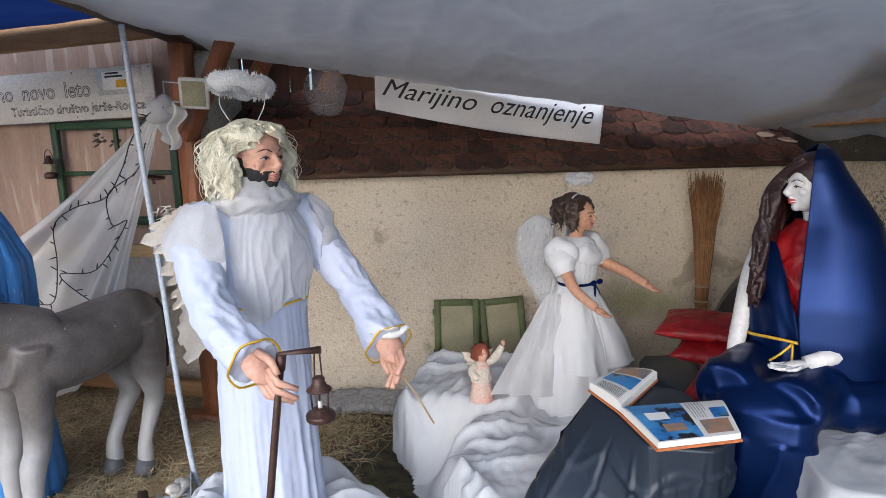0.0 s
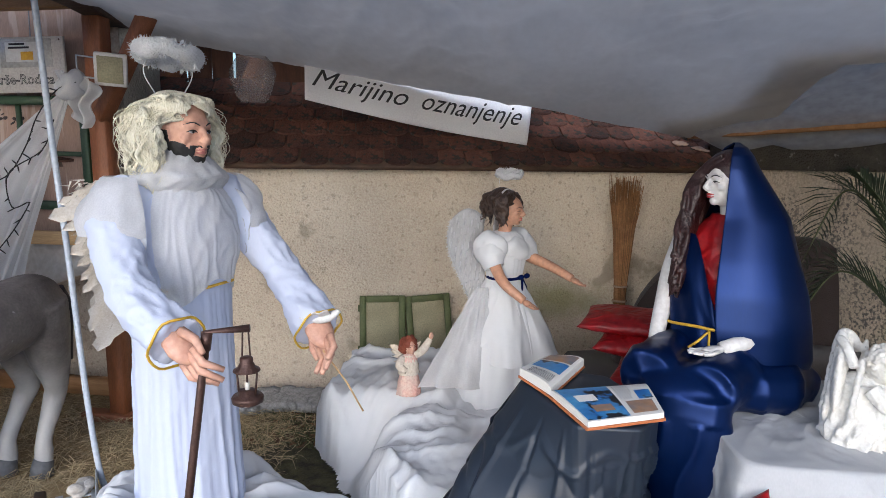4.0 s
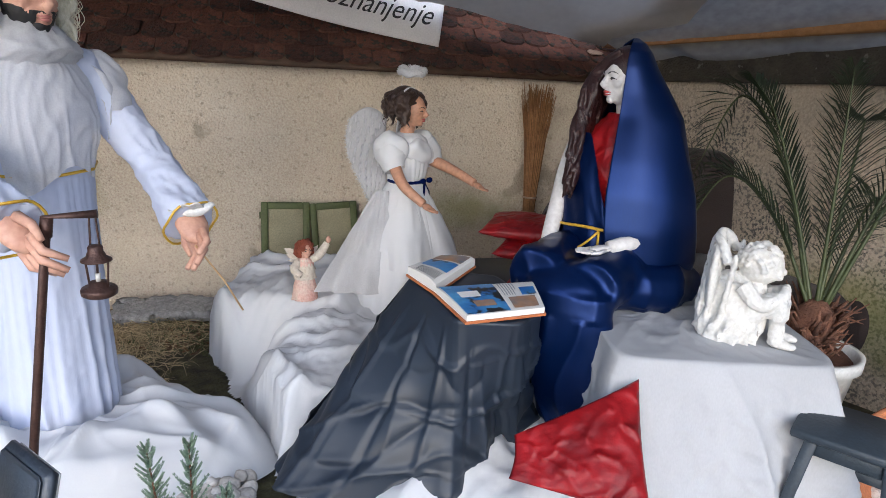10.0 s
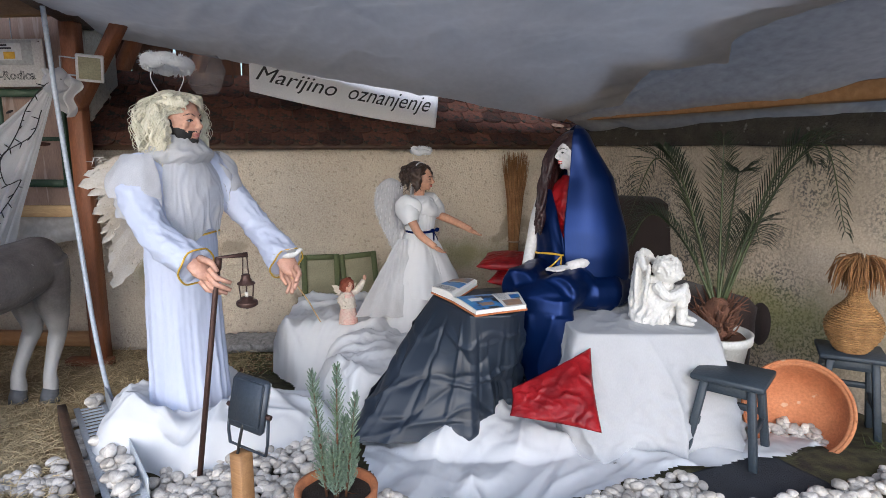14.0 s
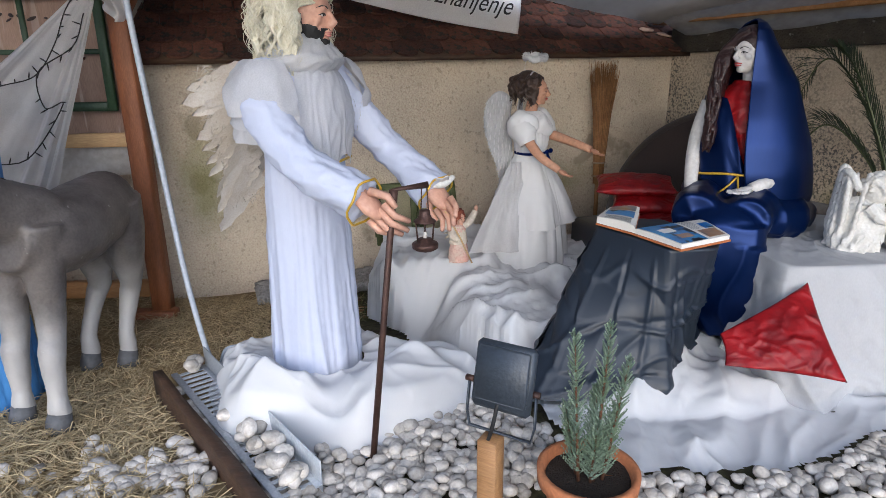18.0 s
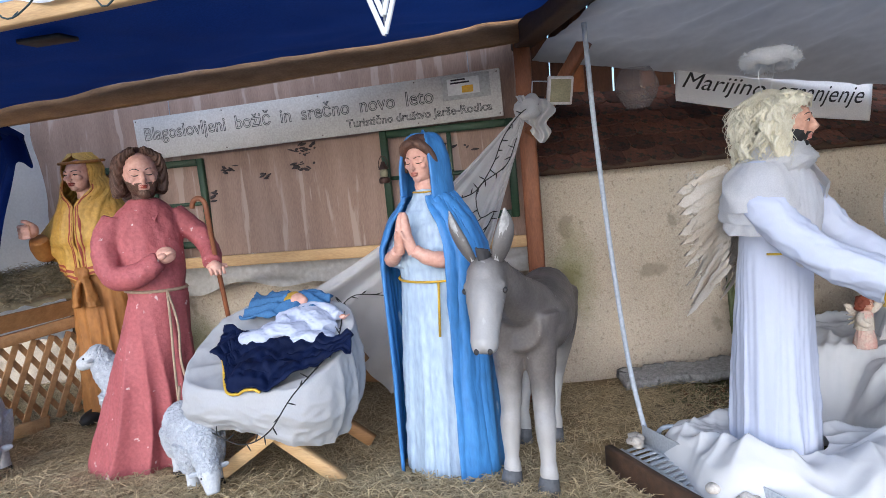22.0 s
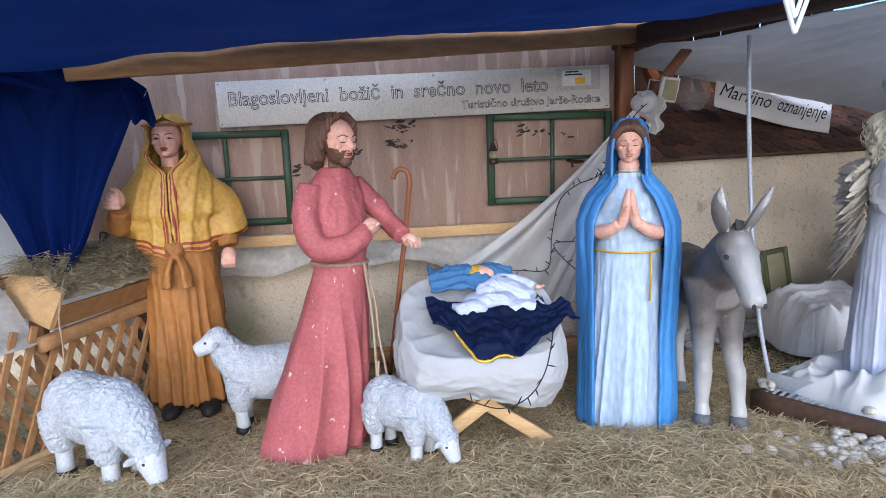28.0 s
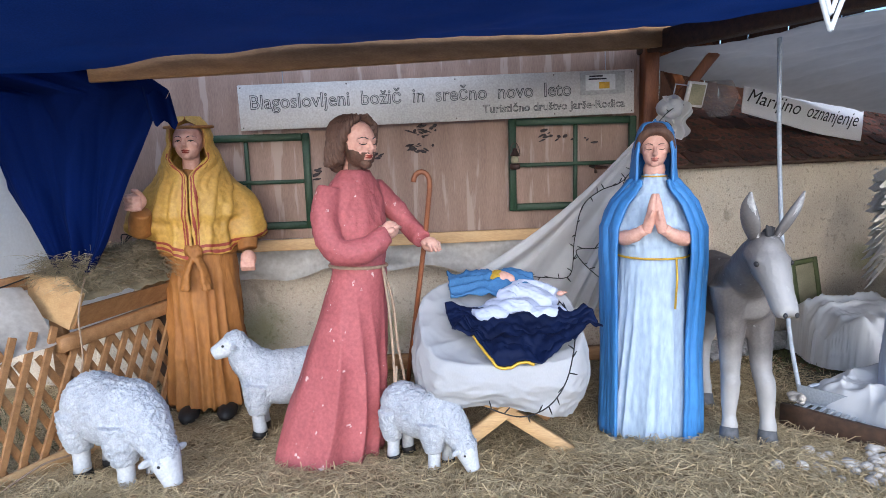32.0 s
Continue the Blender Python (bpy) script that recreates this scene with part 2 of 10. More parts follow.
# ---- materials ----
def material(name, colour, rough=0.7, second=None, scale=6.0, grain=60.0, bump=0.15, metal=0.0, through=0.0, sheen=0.0, stretch=(1, 1, 1), coat=0.0, wear=None, wear_scale=9.0, wear_edge=0.62, bump_scale=None, vary=0.0, detail=5.0, wrinkle=None, spec=0.5, grit=0.35):
    """A surface with two scales of colour variation and fine relief. wear: a colour that shows in patches. through: light let through."""
    m = bpy.data.materials.new(name)
    m.use_nodes = True
    t = m.node_tree
    nodes, link = t.nodes, t.links.new
    b = nodes["Principled BSDF"]
    coord = nodes.new("ShaderNodeTexCoord")
    mapping = nodes.new("ShaderNodeMapping")
    mapping.inputs["Scale"].default_value = stretch
    link(coord.outputs["Object"], mapping.inputs[0])
    big, fine = nodes.new("ShaderNodeTexNoise"), nodes.new("ShaderNodeTexNoise")
    big.inputs["Scale"].default_value, fine.inputs["Scale"].default_value = scale, grain
    big.inputs["Detail"].default_value = detail
    for n in (big, fine):
        link(mapping.outputs[0], n.inputs["Vector"])
    ramp = nodes.new("ShaderNodeValToRGB")
    ramp.color_ramp.elements[0].position, ramp.color_ramp.elements[1].position = 0.3, 0.7
    second = second or tuple(c * 0.78 for c in colour)
    ramp.color_ramp.elements[0].color, ramp.color_ramp.elements[1].color = (*second, 1), (*colour, 1)
    link(big.outputs[0], ramp.inputs[0])
    mix = nodes.new("ShaderNodeMix")
    mix.data_type, mix.blend_type = "RGBA", "OVERLAY"
    mix.inputs[0].default_value = grit
    link(ramp.outputs[0], mix.inputs[6])
    link(fine.outputs[0], mix.inputs[7])
    out = mix.outputs[2]
    if wear:
        w = nodes.new("ShaderNodeTexNoise")
        w.inputs["Scale"].default_value, w.inputs["Detail"].default_value = wear_scale, 8.0
        link(mapping.outputs[0], w.inputs["Vector"])
        edge = nodes.new("ShaderNodeValToRGB")
        edge.color_ramp.elements[0].position, edge.color_ramp.elements[1].position = wear_edge, wear_edge + 0.04
        link(w.outputs[0], edge.inputs[0])
        over = nodes.new("ShaderNodeMix")
        over.data_type = "RGBA"
        link(edge.outputs[0], over.inputs[0])
        link(out, over.inputs[6])
        over.inputs[7].default_value = (*wear, 1)
        out = over.outputs[2]
    if vary:
        info, hsv = nodes.new("ShaderNodeObjectInfo"), nodes.new("ShaderNodeHueSaturation")
        island = nodes.new("ShaderNodeNewGeometry")
        sum_ = nodes.new("ShaderNodeMath")
        sum_.operation = "ADD"
        link(info.outputs["Random"], sum_.inputs[0])
        link(island.outputs["Random Per Island"], sum_.inputs[1])
        frac = nodes.new("ShaderNodeMath")
        frac.operation = "FRACT"
        link(sum_.outputs[0], frac.inputs[0])
        span = nodes.new("ShaderNodeMapRange")
        span.inputs[3].default_value, span.inputs[4].default_value = 1 - vary, 1 + vary
        link(frac.outputs[0], span.inputs[0])
        link(span.outputs[0], hsv.inputs["Value"])
        link(out, hsv.inputs["Color"])
        out = hsv.outputs[0]
    link(out, b.inputs["Base Color"])
    b.inputs["Roughness"].default_value, b.inputs["Metallic"].default_value = rough, metal
    b.inputs["Specular IOR Level"].default_value = spec
    b.inputs["Sheen Weight"].default_value, b.inputs["Coat Weight"].default_value = sheen, coat
    if wrinkle:
        fold_ = nodes.new("ShaderNodeTexNoise")
        fold_.noise_type = "RIDGED_MULTIFRACTAL"
        fold_.inputs["Scale"].default_value, fold_.inputs["Detail"].default_value, fold_.inputs["Distortion"].default_value = wrinkle[0], 2.0, 0.6
        link(mapping.outputs[0], fold_.inputs["Vector"])
        soft_ = nodes.new("ShaderNodeBump")
        soft_.inputs["Strength"].default_value, soft_.inputs["Distance"].default_value = wrinkle[1], 0.02
        link(fold_.outputs[0], soft_.inputs["Height"])
        link(soft_.outputs[0], b.inputs["Normal"])
    if bump:
        relief = nodes.new("ShaderNodeBump")
        relief.inputs["Strength"].default_value, relief.inputs["Distance"].default_value = bump, 0.01
        if bump_scale:
            third = nodes.new("ShaderNodeTexNoise")
            third.inputs["Scale"].default_value, third.inputs["Detail"].default_value = bump_scale, 6.0
            link(mapping.outputs[0], third.inputs["Vector"])
            link(third.outputs[0], relief.inputs["Height"])
        else:
            link(fine.outputs[0], relief.inputs["Height"])
        if wrinkle:
            link(soft_.outputs[0], relief.inputs["Normal"])
        link(relief.outputs[0], b.inputs["Normal"])
    if through:
        glow, blend = nodes.new("ShaderNodeBsdfTranslucent"), nodes.new("ShaderNodeMixShader")
        link(out, glow.inputs[0])
        blend.inputs[0].default_value = through
        link(b.outputs[0], blend.inputs[1])
        link(glow.outputs[0], blend.inputs[2])
        link(blend.outputs[0], nodes["Material Output"].inputs[0])
    return m


def tulle(name, colour, clear):
    """A thin net that lets some of what lies behind it show."""
    m = material(name, colour, 0.9, through=0.4, scale=4, grain=200, bump=0.1)
    nodes, link = m.node_tree.nodes, m.node_tree.links.new
    see, blend = nodes.new("ShaderNodeBsdfTransparent"), nodes.new("ShaderNodeMixShader")
    end = nodes["Material Output"].inputs[0]
    blend.inputs[0].default_value = clear
    link(end.links[0].from_socket, blend.inputs[1])
    link(see.outputs[0], blend.inputs[2])
    link(blend.outputs[0], end)
    return m


plaster = material("plaster", (0.68, 0.59, 0.47), 0.95, (0.55, 0.47, 0.365), 1.6, 90, 1.0, wear=(0.40, 0.335, 0.25), wear_scale=2.4, wear_edge=0.62, bump_scale=75)
old_plaster = material("old_plaster", (0.58, 0.49, 0.38), 0.95, (0.40, 0.335, 0.255), 2.5, 90, 1.0, bump_scale=40)
pine = material("pine", (0.40, 0.215, 0.088), 0.6, (0.27, 0.135, 0.05), 3.0, 30, 0.2, stretch=(1, 9, 9))
light_pine = material("light_pine", (0.62, 0.42, 0.21), 0.65, (0.50, 0.31, 0.14), 3.0, 30, 0.2, stretch=(1, 9, 9))
dark_wood = material("dark_wood", (0.085, 0.045, 0.025), 0.65, (0.045, 0.025, 0.015), 4.0, 40, 0.3, stretch=(1, 8, 8))
red_wood = material("red_wood", (0.28, 0.10, 0.04), 0.55, (0.19, 0.065, 0.025), 4.0, 35, 0.25, stretch=(6, 6, 1))
tile_clay = material("tile_clay", (0.125, 0.044, 0.027), 0.95, (0.042, 0.021, 0.015), 9.0, 60, 1.0, vary=0.5, wear=(0.030, 0.024, 0.018), wear_scale=14.0, wear_edge=0.55)
tarp_grey = material("tarp_grey", (0.58, 0.545, 0.505), 0.45, (0.49, 0.46, 0.425), 1.6, 25, 0.05, through=0.32, spec=0.25, wrinkle=(2.6, 0.6), stretch=(1, 0.45, 1), grit=0.1)
tarp_dark = material("tarp_dark", (0.37, 0.355, 0.34), 0.40, (0.28, 0.27, 0.265), 1.6, 25, 0.05, through=0.26, wrinkle=(2.2, 0.5), stretch=(1, 0.5, 1))
white_cloth = material("white_cloth", (0.78, 0.785, 0.80), 0.85, (0.70, 0.705, 0.72), 2.0, 220, 0.02, through=0.2, wrinkle=(6.5, 0.6), grit=0.08)
sheet_cloth = material("bed_sheet", (0.50, 0.505, 0.52), 0.85, (0.42, 0.425, 0.44), 3.0, 220, 0.02, through=0.1, wrinkle=(3.5, 0.5), stretch=(1, 1, 0.35), grit=0.08)
robe_white = material("robe_white", (0.60, 0.64, 0.78), 0.7, (0.53, 0.575, 0.72), 3.0, 240, 0.02, through=0.1, wrinkle=(8.0, 0.35), stretch=(1, 1, 0.25), grit=0.05)
net_white = tulle("net_white", (0.80, 0.80, 0.82), 0.16)
black_cloth = material("black_cloth", (0.017, 0.025, 0.040), 0.46, (0.013, 0.020, 0.032), 3.0, 200, 0.02, wrinkle=(3.0, 0.25), spec=0.5, grit=0.1)
blue_satin = material("blue_satin", (0.0028, 0.017, 0.090), 0.34, (0.0018, 0.011, 0.060), 2.0, 150, 0.02, metal=0.65, wrinkle=(4.0, 0.16), spec=0.38, stretch=(1, 1, 0.12), grit=0.1)
blue_drape = material("blue_drape", (0.0016, 0.009, 0.072), 0.85, (0.0012, 0.0065, 0.052), 2.0, 150, 0.05, wrinkle=(2.5, 0.4), spec=0.08)
# the darker second red puts the shade of crushed wrinkles into the colour
red_satin = material("red_satin", (0.32, 0.006, 0.009), 0.46, (0.13, 0.002, 0.004), 13.0, 90, 0.1, wrinkle=(15.0, 1.0), grit=0.2, spec=0.35)
skin = material("painted_skin", (0.62, 0.36, 0.26), 0.5, (0.56, 0.31, 0.22), 5.0, 60, 0.05)
tan_skin = material("tan_skin", (0.50, 0.27, 0.17), 0.45, (0.43, 0.225, 0.14), 5.0, 60, 0.05)
pale_skin = material("white_plastic", (0.58, 0.56, 0.55), 0.35, (0.64, 0.62, 0.61), 3.0, 60, 0.02)
blonde = material("blonde_hair", (0.78, 0.74, 0.60), 0.5, (0.60, 0.55, 0.40), 30.0, 240, 0.5, stretch=(1, 1, 0.35))
brown_hair = material("brown_hair", (0.050, 0.027, 0.016), 0.45, (0.028, 0.015, 0.010), 14.0, 120, 0.4)
auburn_hair = material("auburn_hair", (0.030, 0.009, 0.008), 0.4, (0.016, 0.005, 0.005), 14.0, 120, 0.4)
black_paint = material("black_paint", (0.015, 0.014, 0.014), 0.6)
lip_pink = material("lip_pink", (0.52, 0.20, 0.17), 0.5)
lip_red = material("lip_red", (0.45, 0.05, 0.05), 0.5)
feather = material("feather", (0.74, 0.70, 0.64), 0.9, (0.62, 0.56, 0.48), 8.0, 140, 0.3, through=0.2)
fluff = material("fluff", (0.70, 0.70, 0.71), 0.95, (0.74, 0.74, 0.76), 20.0, 160, 0.8, through=0.2)
iron = material("rusty_iron", (0.085, 0.045, 0.035), 0.5, (0.05, 0.026, 0.02), 12, 90, 0.3, metal=0.5)
gold = material("gold_trim", (0.70, 0.44, 0.04), 0.4, metal=0.25)
straw = material("straw", (0.60, 0.48, 0.28), 0.8, (0.42, 0.32, 0.17), 8.0, 60, 0.4, vary=0.35)


# ---- ground ----
def ground_material():
    """Hay, soil and short grass, parted by the plan and by noise."""
    m = material("ground", (0.36, 0.26, 0.13), 0.95, (0.20, 0.14, 0.07), 7.0, 45, 0.9, bump_scale=60)
    nodes, link = m.node_tree.nodes, m.node_tree.links.new
    b = nodes["Principled BSDF"]
    hay = b.inputs["Base Color"].links[0].from_socket
    coord = nodes.new("ShaderNodeTexCoord")
    cut = nodes.new("ShaderNodeSeparateXYZ")
    link(coord.outputs["Object"], cut.inputs[0])
    wob = nodes.new("ShaderNodeTexNoise")
    wob.inputs["Scale"].default_value = 2.5
    link(coord.outputs["Object"], wob.inputs["Vector"])

    def soft(socket, low, high, weight):
        a = nodes.new("ShaderNodeMath")
        a.operation = "MULTIPLY_ADD"
        link(wob.outputs[0], a.inputs[0])
        a.inputs[1].default_value = weight
        link(socket, a.inputs[2])
        r = nodes.new("ShaderNodeMapRange")
        r.inputs[1].default_value, r.inputs[2].default_value = low, high
        link(a.outputs[0], r.inputs[0])
        return r.outputs[0]

    soil = nodes.new("ShaderNodeTexNoise")
    soil.inputs["Scale"].default_value, soil.inputs["Detail"].default_value = 14.0, 8.0
    link(coord.outputs["Object"], soil.inputs["Vector"])
    ramp = nodes.new("ShaderNodeValToRGB")
    ramp.color_ramp.elements[0].color, ramp.color_ramp.elements[1].color = (0.030, 0.022, 0.014, 1), (0.09, 0.085, 0.035, 1)
    ramp.color_ramp.elements[0].position, ramp.color_ramp.elements[1].position = 0.35, 0.65
    link(soil.outputs[0], ramp.inputs[0])
    away = nodes.new("ShaderNodeMath")
    away.operation = "MAXIMUM"
    link(soft(cut.outputs[0], -0.1, 0.5, 1.0), away.inputs[0])
    less = nodes.new("ShaderNodeMath")
    less.operation = "SUBTRACT"
    less.inputs[0].default_value = 1.0
    link(soft(cut.outputs[1], 1.7, 2.3, 0.8), less.inputs[1])
    link(less.outputs[0], away.inputs[1])
    mix = nodes.new("ShaderNodeMix")
    mix.data_type = "RGBA"
    link(away.outputs[0], mix.inputs[0])
    link(hay, mix.inputs[6])
    link(ramp.outputs[0], mix.inputs[7])
    stone = nodes.new("ShaderNodeTexNoise")
    stone.inputs["Scale"].default_value, stone.inputs["Detail"].default_value = 40.0, 6.0
    link(coord.outputs["Object"], stone.inputs["Vector"])
    pale = nodes.new("ShaderNodeValToRGB")
    pale.color_ramp.elements[0].color, pale.color_ramp.elements[1].color = (0.26, 0.25, 0.24, 1), (0.46, 0.45, 0.43, 1)
    link(stone.outputs[0], pale.inputs[0])
    yard = nodes.new("ShaderNodeMath")
    yard.operation = "SUBTRACT"
    yard.inputs[0].default_value = 1.0
    link(soft(cut.outputs[1], 1.15, 1.5, 0.3), yard.inputs[1])
    last = nodes.new("ShaderNodeMix")
    last.data_type = "RGBA"
    link(yard.outputs[0], last.inputs[0])
    link(mix.outputs[2], last.inputs[6])
    link(pale.outputs[0], last.inputs[7])
    link(last.outputs[2], b.inputs["Base Color"])
    return m


bm = bmesh.new()
xs = [-400, -120, -40, -16, -9] + [-7 + 0.1 * i for i in range(121)] + [7, 12, 30, 120, 400]
ys = [-400, -120, -40, -12, -4, -2] + [-1 + 0.1 * i for i in range(71)] + [8, 14, 40, 120, 400]
rows = [[bm.verts.new((x, y, ground_z(x, y))) for y in ys] for x in xs]
for r, s in zip(rows, rows[1:]):
    for k in range(len(ys) - 1):
        bm.faces.new((r[k], s[k], s[k + 1], r[k + 1]))
tagged(part("ground", bm, ground_material()), label="uneven ground of hay, soil and short grass", category="ground", kind="structure")

# ---- the building's walls ----
def mossy(m, scale, edge):
    """Adds green damp patches to a wall material."""
    nodes, link = m.node_tree.nodes, m.node_tree.links.new
    b = nodes["Principled BSDF"]
    old = b.inputs["Base Color"].links[0].from_socket
    coord, patch = nodes.new("ShaderNodeTexCoord"), nodes.new("ShaderNodeTexNoise")
    patch.inputs["Scale"].default_value, patch.inputs["Detail"].default_value = scale, 7.0
    link(coord.outputs["Object"], patch.inputs["Vector"])
    ramp = nodes.new("ShaderNodeValToRGB")
    ramp.color_ramp.elements[0].position, ramp.color_ramp.elements[1].position = edge, edge + 0.16
    ramp.color_ramp.elements[1].color = (0.5, 0.5, 0.5, 1)
    link(patch.outputs[0], ramp.inputs[0])
    mix = nodes.new("ShaderNodeMix")
    mix.data_type = "RGBA"
    link(ramp.outputs[0], mix.inputs[0])
    link(old, mix.inputs[6])
    mix.inputs[7].default_value = (0.20, 0.20, 0.06, 1)
    link(mix.outputs[2], b.inputs["Base Color"])


def mould(m):
    """Dark speckles of mould that gather in large patches."""
    nodes, link = m.node_tree.nodes, m.node_tree.links.new
    b = nodes["Principled BSDF"]
    old = b.inputs["Base Color"].links[0].from_socket
    coord = nodes.new("ShaderNodeTexCoord")
    both = []
    for scale, low, high, deep in ((62.0, 0.47, 0.60, 9.0), (1.7, 0.38, 0.60, 4.0)):
        n, r = nodes.new("ShaderNodeTexNoise"), nodes.new("ShaderNodeMapRange")
        n.inputs["Scale"].default_value, n.inputs["Detail"].default_value = scale, deep
        r.inputs[1].default_value, r.inputs[2].default_value = low, high
        link(coord.outputs["Object"], n.inputs["Vector"])
        link(n.outputs[0], r.inputs[0])
        both.append(r.outputs[0])
    times = nodes.new("ShaderNodeMath")
    times.operation = "MULTIPLY"
    link(both[0], times.inputs[0])
    link(both[1], times.inputs[1])
    mix = nodes.new("ShaderNodeMix")
    mix.data_type = "RGBA"
    link(times.outputs[0], mix.inputs[0])
    link(old, mix.inputs[6])
    mix.inputs[7].default_value = (0.13, 0.12, 0.11, 1)
    link(mix.outputs[2], b.inputs["Base Color"])


def pits(m):
    """Small dark spots: the shade in a roughcast wall's holes, put into the colour."""
    nodes, link = m.node_tree.nodes, m.node_tree.links.new
    b = nodes["Principled BSDF"]
    old = b.inputs["Base Color"].links[0].from_socket
    coord, n, r = nodes.new("ShaderNodeTexCoord"), nodes.new("ShaderNodeTexNoise"), nodes.new("ShaderNodeMapRange")
    n.inputs["Scale"].default_value, n.inputs["Detail"].default_value = 34.0, 4.0
    r.inputs[1].default_value, r.inputs[2].default_value, r.inputs[4].default_value = 0.58, 0.70, 0.55
    link(coord.outputs["Object"], n.inputs["Vector"])
    link(n.outputs[0], r.inputs[0])
    mix = nodes.new("ShaderNodeMix")
    mix.data_type = "RGBA"
    link(r.outputs[0], mix.inputs[0])
    link(old, mix.inputs[6])
    mix.inputs[7].default_value = (0.30, 0.245, 0.18, 1)
    link(mix.outputs[2], b.inputs["Base Color"])


def moss_patches(m, spots):
    """Green moss in ragged patches: centre, half width, half height."""
    nodes, link = m.node_tree.nodes, m.node_tree.links.new
    b = nodes["Principled BSDF"]
    coord, n = nodes.new("ShaderNodeTexCoord"), nodes.new("ShaderNodeTexNoise")
    n.inputs["Scale"].default_value, n.inputs["Detail"].default_value = 9.0, 8.0
    link(coord.outputs["Object"], n.inputs["Vector"])
    for centre, wide, tall in spots:
        old = b.inputs["Base Color"].links[0].from_socket
        place, far, ragged, r = nodes.new("ShaderNodeMapping"), nodes.new("ShaderNodeVectorMath"), nodes.new("ShaderNodeMath"), nodes.new("ShaderNodeMapRange")
        place.vector_type = "TEXTURE"
        place.inputs["Location"].default_value, place.inputs["Scale"].default_value = centre, (wide, wide, tall)
        link(coord.outputs["Object"], place.inputs[0])
        far.operation, ragged.operation = "LENGTH", "ADD"
        link(place.outputs[0], far.inputs[0])
        link(far.outputs["Value"], ragged.inputs[0])
        link(n.outputs[0], ragged.inputs[1])
        r.inputs[1].default_value, r.inputs[2].default_value = 1.55, 0.75
        r.inputs[3].default_value, r.inputs[4].default_value = 0.0, 0.6
        link(ragged.outputs[0], r.inputs[0])
        mix = nodes.new("ShaderNodeMix")
        mix.data_type = "RGBA"
        link(r.outputs[0], mix.inputs[0])
        link(old, mix.inputs[6])
        mix.inputs[7].default_value = (0.20, 0.21, 0.05, 1)
        link(mix.outputs[2], b.inputs["Base Color"])


pits(plaster)
moss_patches(plaster, [((-0.84, 4.47, 0.66), 0.20, 0.42), ((1.48, 5.13, 0.52), 0.42, 0.16), ((-3.85, 4.4, 0.30), 0.30, 0.28), ((-2.97, 4.4, 0.28), 0.30, 0.25)])
mould(old_plaster)
moss_patches(old_plaster, [((3.35, 3.72, 0.42), 0.75, 0.28), ((4.1, 2.27, 0.40), 0.6, 0.25)])
mossy(plaster, 1.1, 0.66)
mossy(old_plaster, 1.3, 0.6)
CORNER = Vector((2.48, 5.42, 0))
WALL_A = Vector((-1.15, 4.378, 0))
RIGHT_END = Vector((4.75, 1.0, 0))
EAVE = 1.39


def wall(name, a, b, low, high, thick, mat, label, side=1):
    """A plastered wall from a to b, its seen face on the line, a little uneven."""
    a, b = Vector(a), Vector(b)
    way = (b - a).normalized()
    out = Vector((-way.y, way.x, 0)) * side * thick
    bm = bmesh.new()
    n, k = max(8, int((b - a).length / 0.07)), 22
    def place(u, v):
        p = a.lerp(b, u)
        w = 0.012 * noise.noise((p.x * 1.4, p.y * 1.4, v * 2.0)) + 0.006 * noise.noise((p.x * 6, p.y * 6, v * 9.0))
        return p - out.normalized() * w + Vector((0, 0, low + (high - low) * v))
    sheet(bm, place, n, k, thick=0)
    c = [a, b, b + out, a + out]
    box_v = [p + Vector((0, 0, z)) for z in (low, high) for p in c]
    vs = [bm.verts.new(p) for p in box_v]
    for f in ((1, 2, 6, 5), (2, 3, 7, 6), (3, 0, 4, 7), (4, 5, 6, 7)):
        bm.faces.new([vs[i] for i in f])
    return tagged(part(name, bm, mat), label=label, category="wall", kind="structure")


wall("wall_north", WALL_A, CORNER, -0.3, EAVE + 0.08, 0.4, plaster, "rough beige plastered wall with damp stains")
wall("wall_west", (-7.0, 4.40, 0), (-1.15, 4.40, 0), -0.2, 2.6, 0.4, plaster, "beige plastered wall with green moss near the ground")
wall("wall_east", CORNER, RIGHT_END, -0.2, 1.60, 0.35, old_plaster, "old grey and beige plastered wall with dark mould")

# ---- low tiled roof over the wall ----
along = (CORNER - WALL_A).normalized()
inward = Vector((-along.y, along.x, 0))
roof = thing("tiled_roof", "low roof of old dark red clay plain tiles", "roof", kind="structure")
PITCH = radians(36)
bm = bmesh.new()
deck = [WALL_A - along * 0.3 - inward * 0.16, CORNER + along * 0.25 - inward * 0.16]
up = inward * math.cos(PITCH) + Vector((0, 0, math.sin(PITCH)))
low_z = Vector((0, 0, EAVE + 0.03))
quad = [deck[0] + low_z, deck[1] + low_z, deck[1] + low_z + up * 0.86, deck[0] + low_z + up * 0.86]
drop = Vector((0, 0, -0.03))
add(bm, quad + [q + drop for q in quad], [(0, 1, 2, 3), (7, 6, 5, 4), (0, 4, 5, 1), (1, 5, 6, 2), (2, 6, 7, 3), (3, 7, 4, 0)])
part("roof_deck", bm, dark_wood, roof)
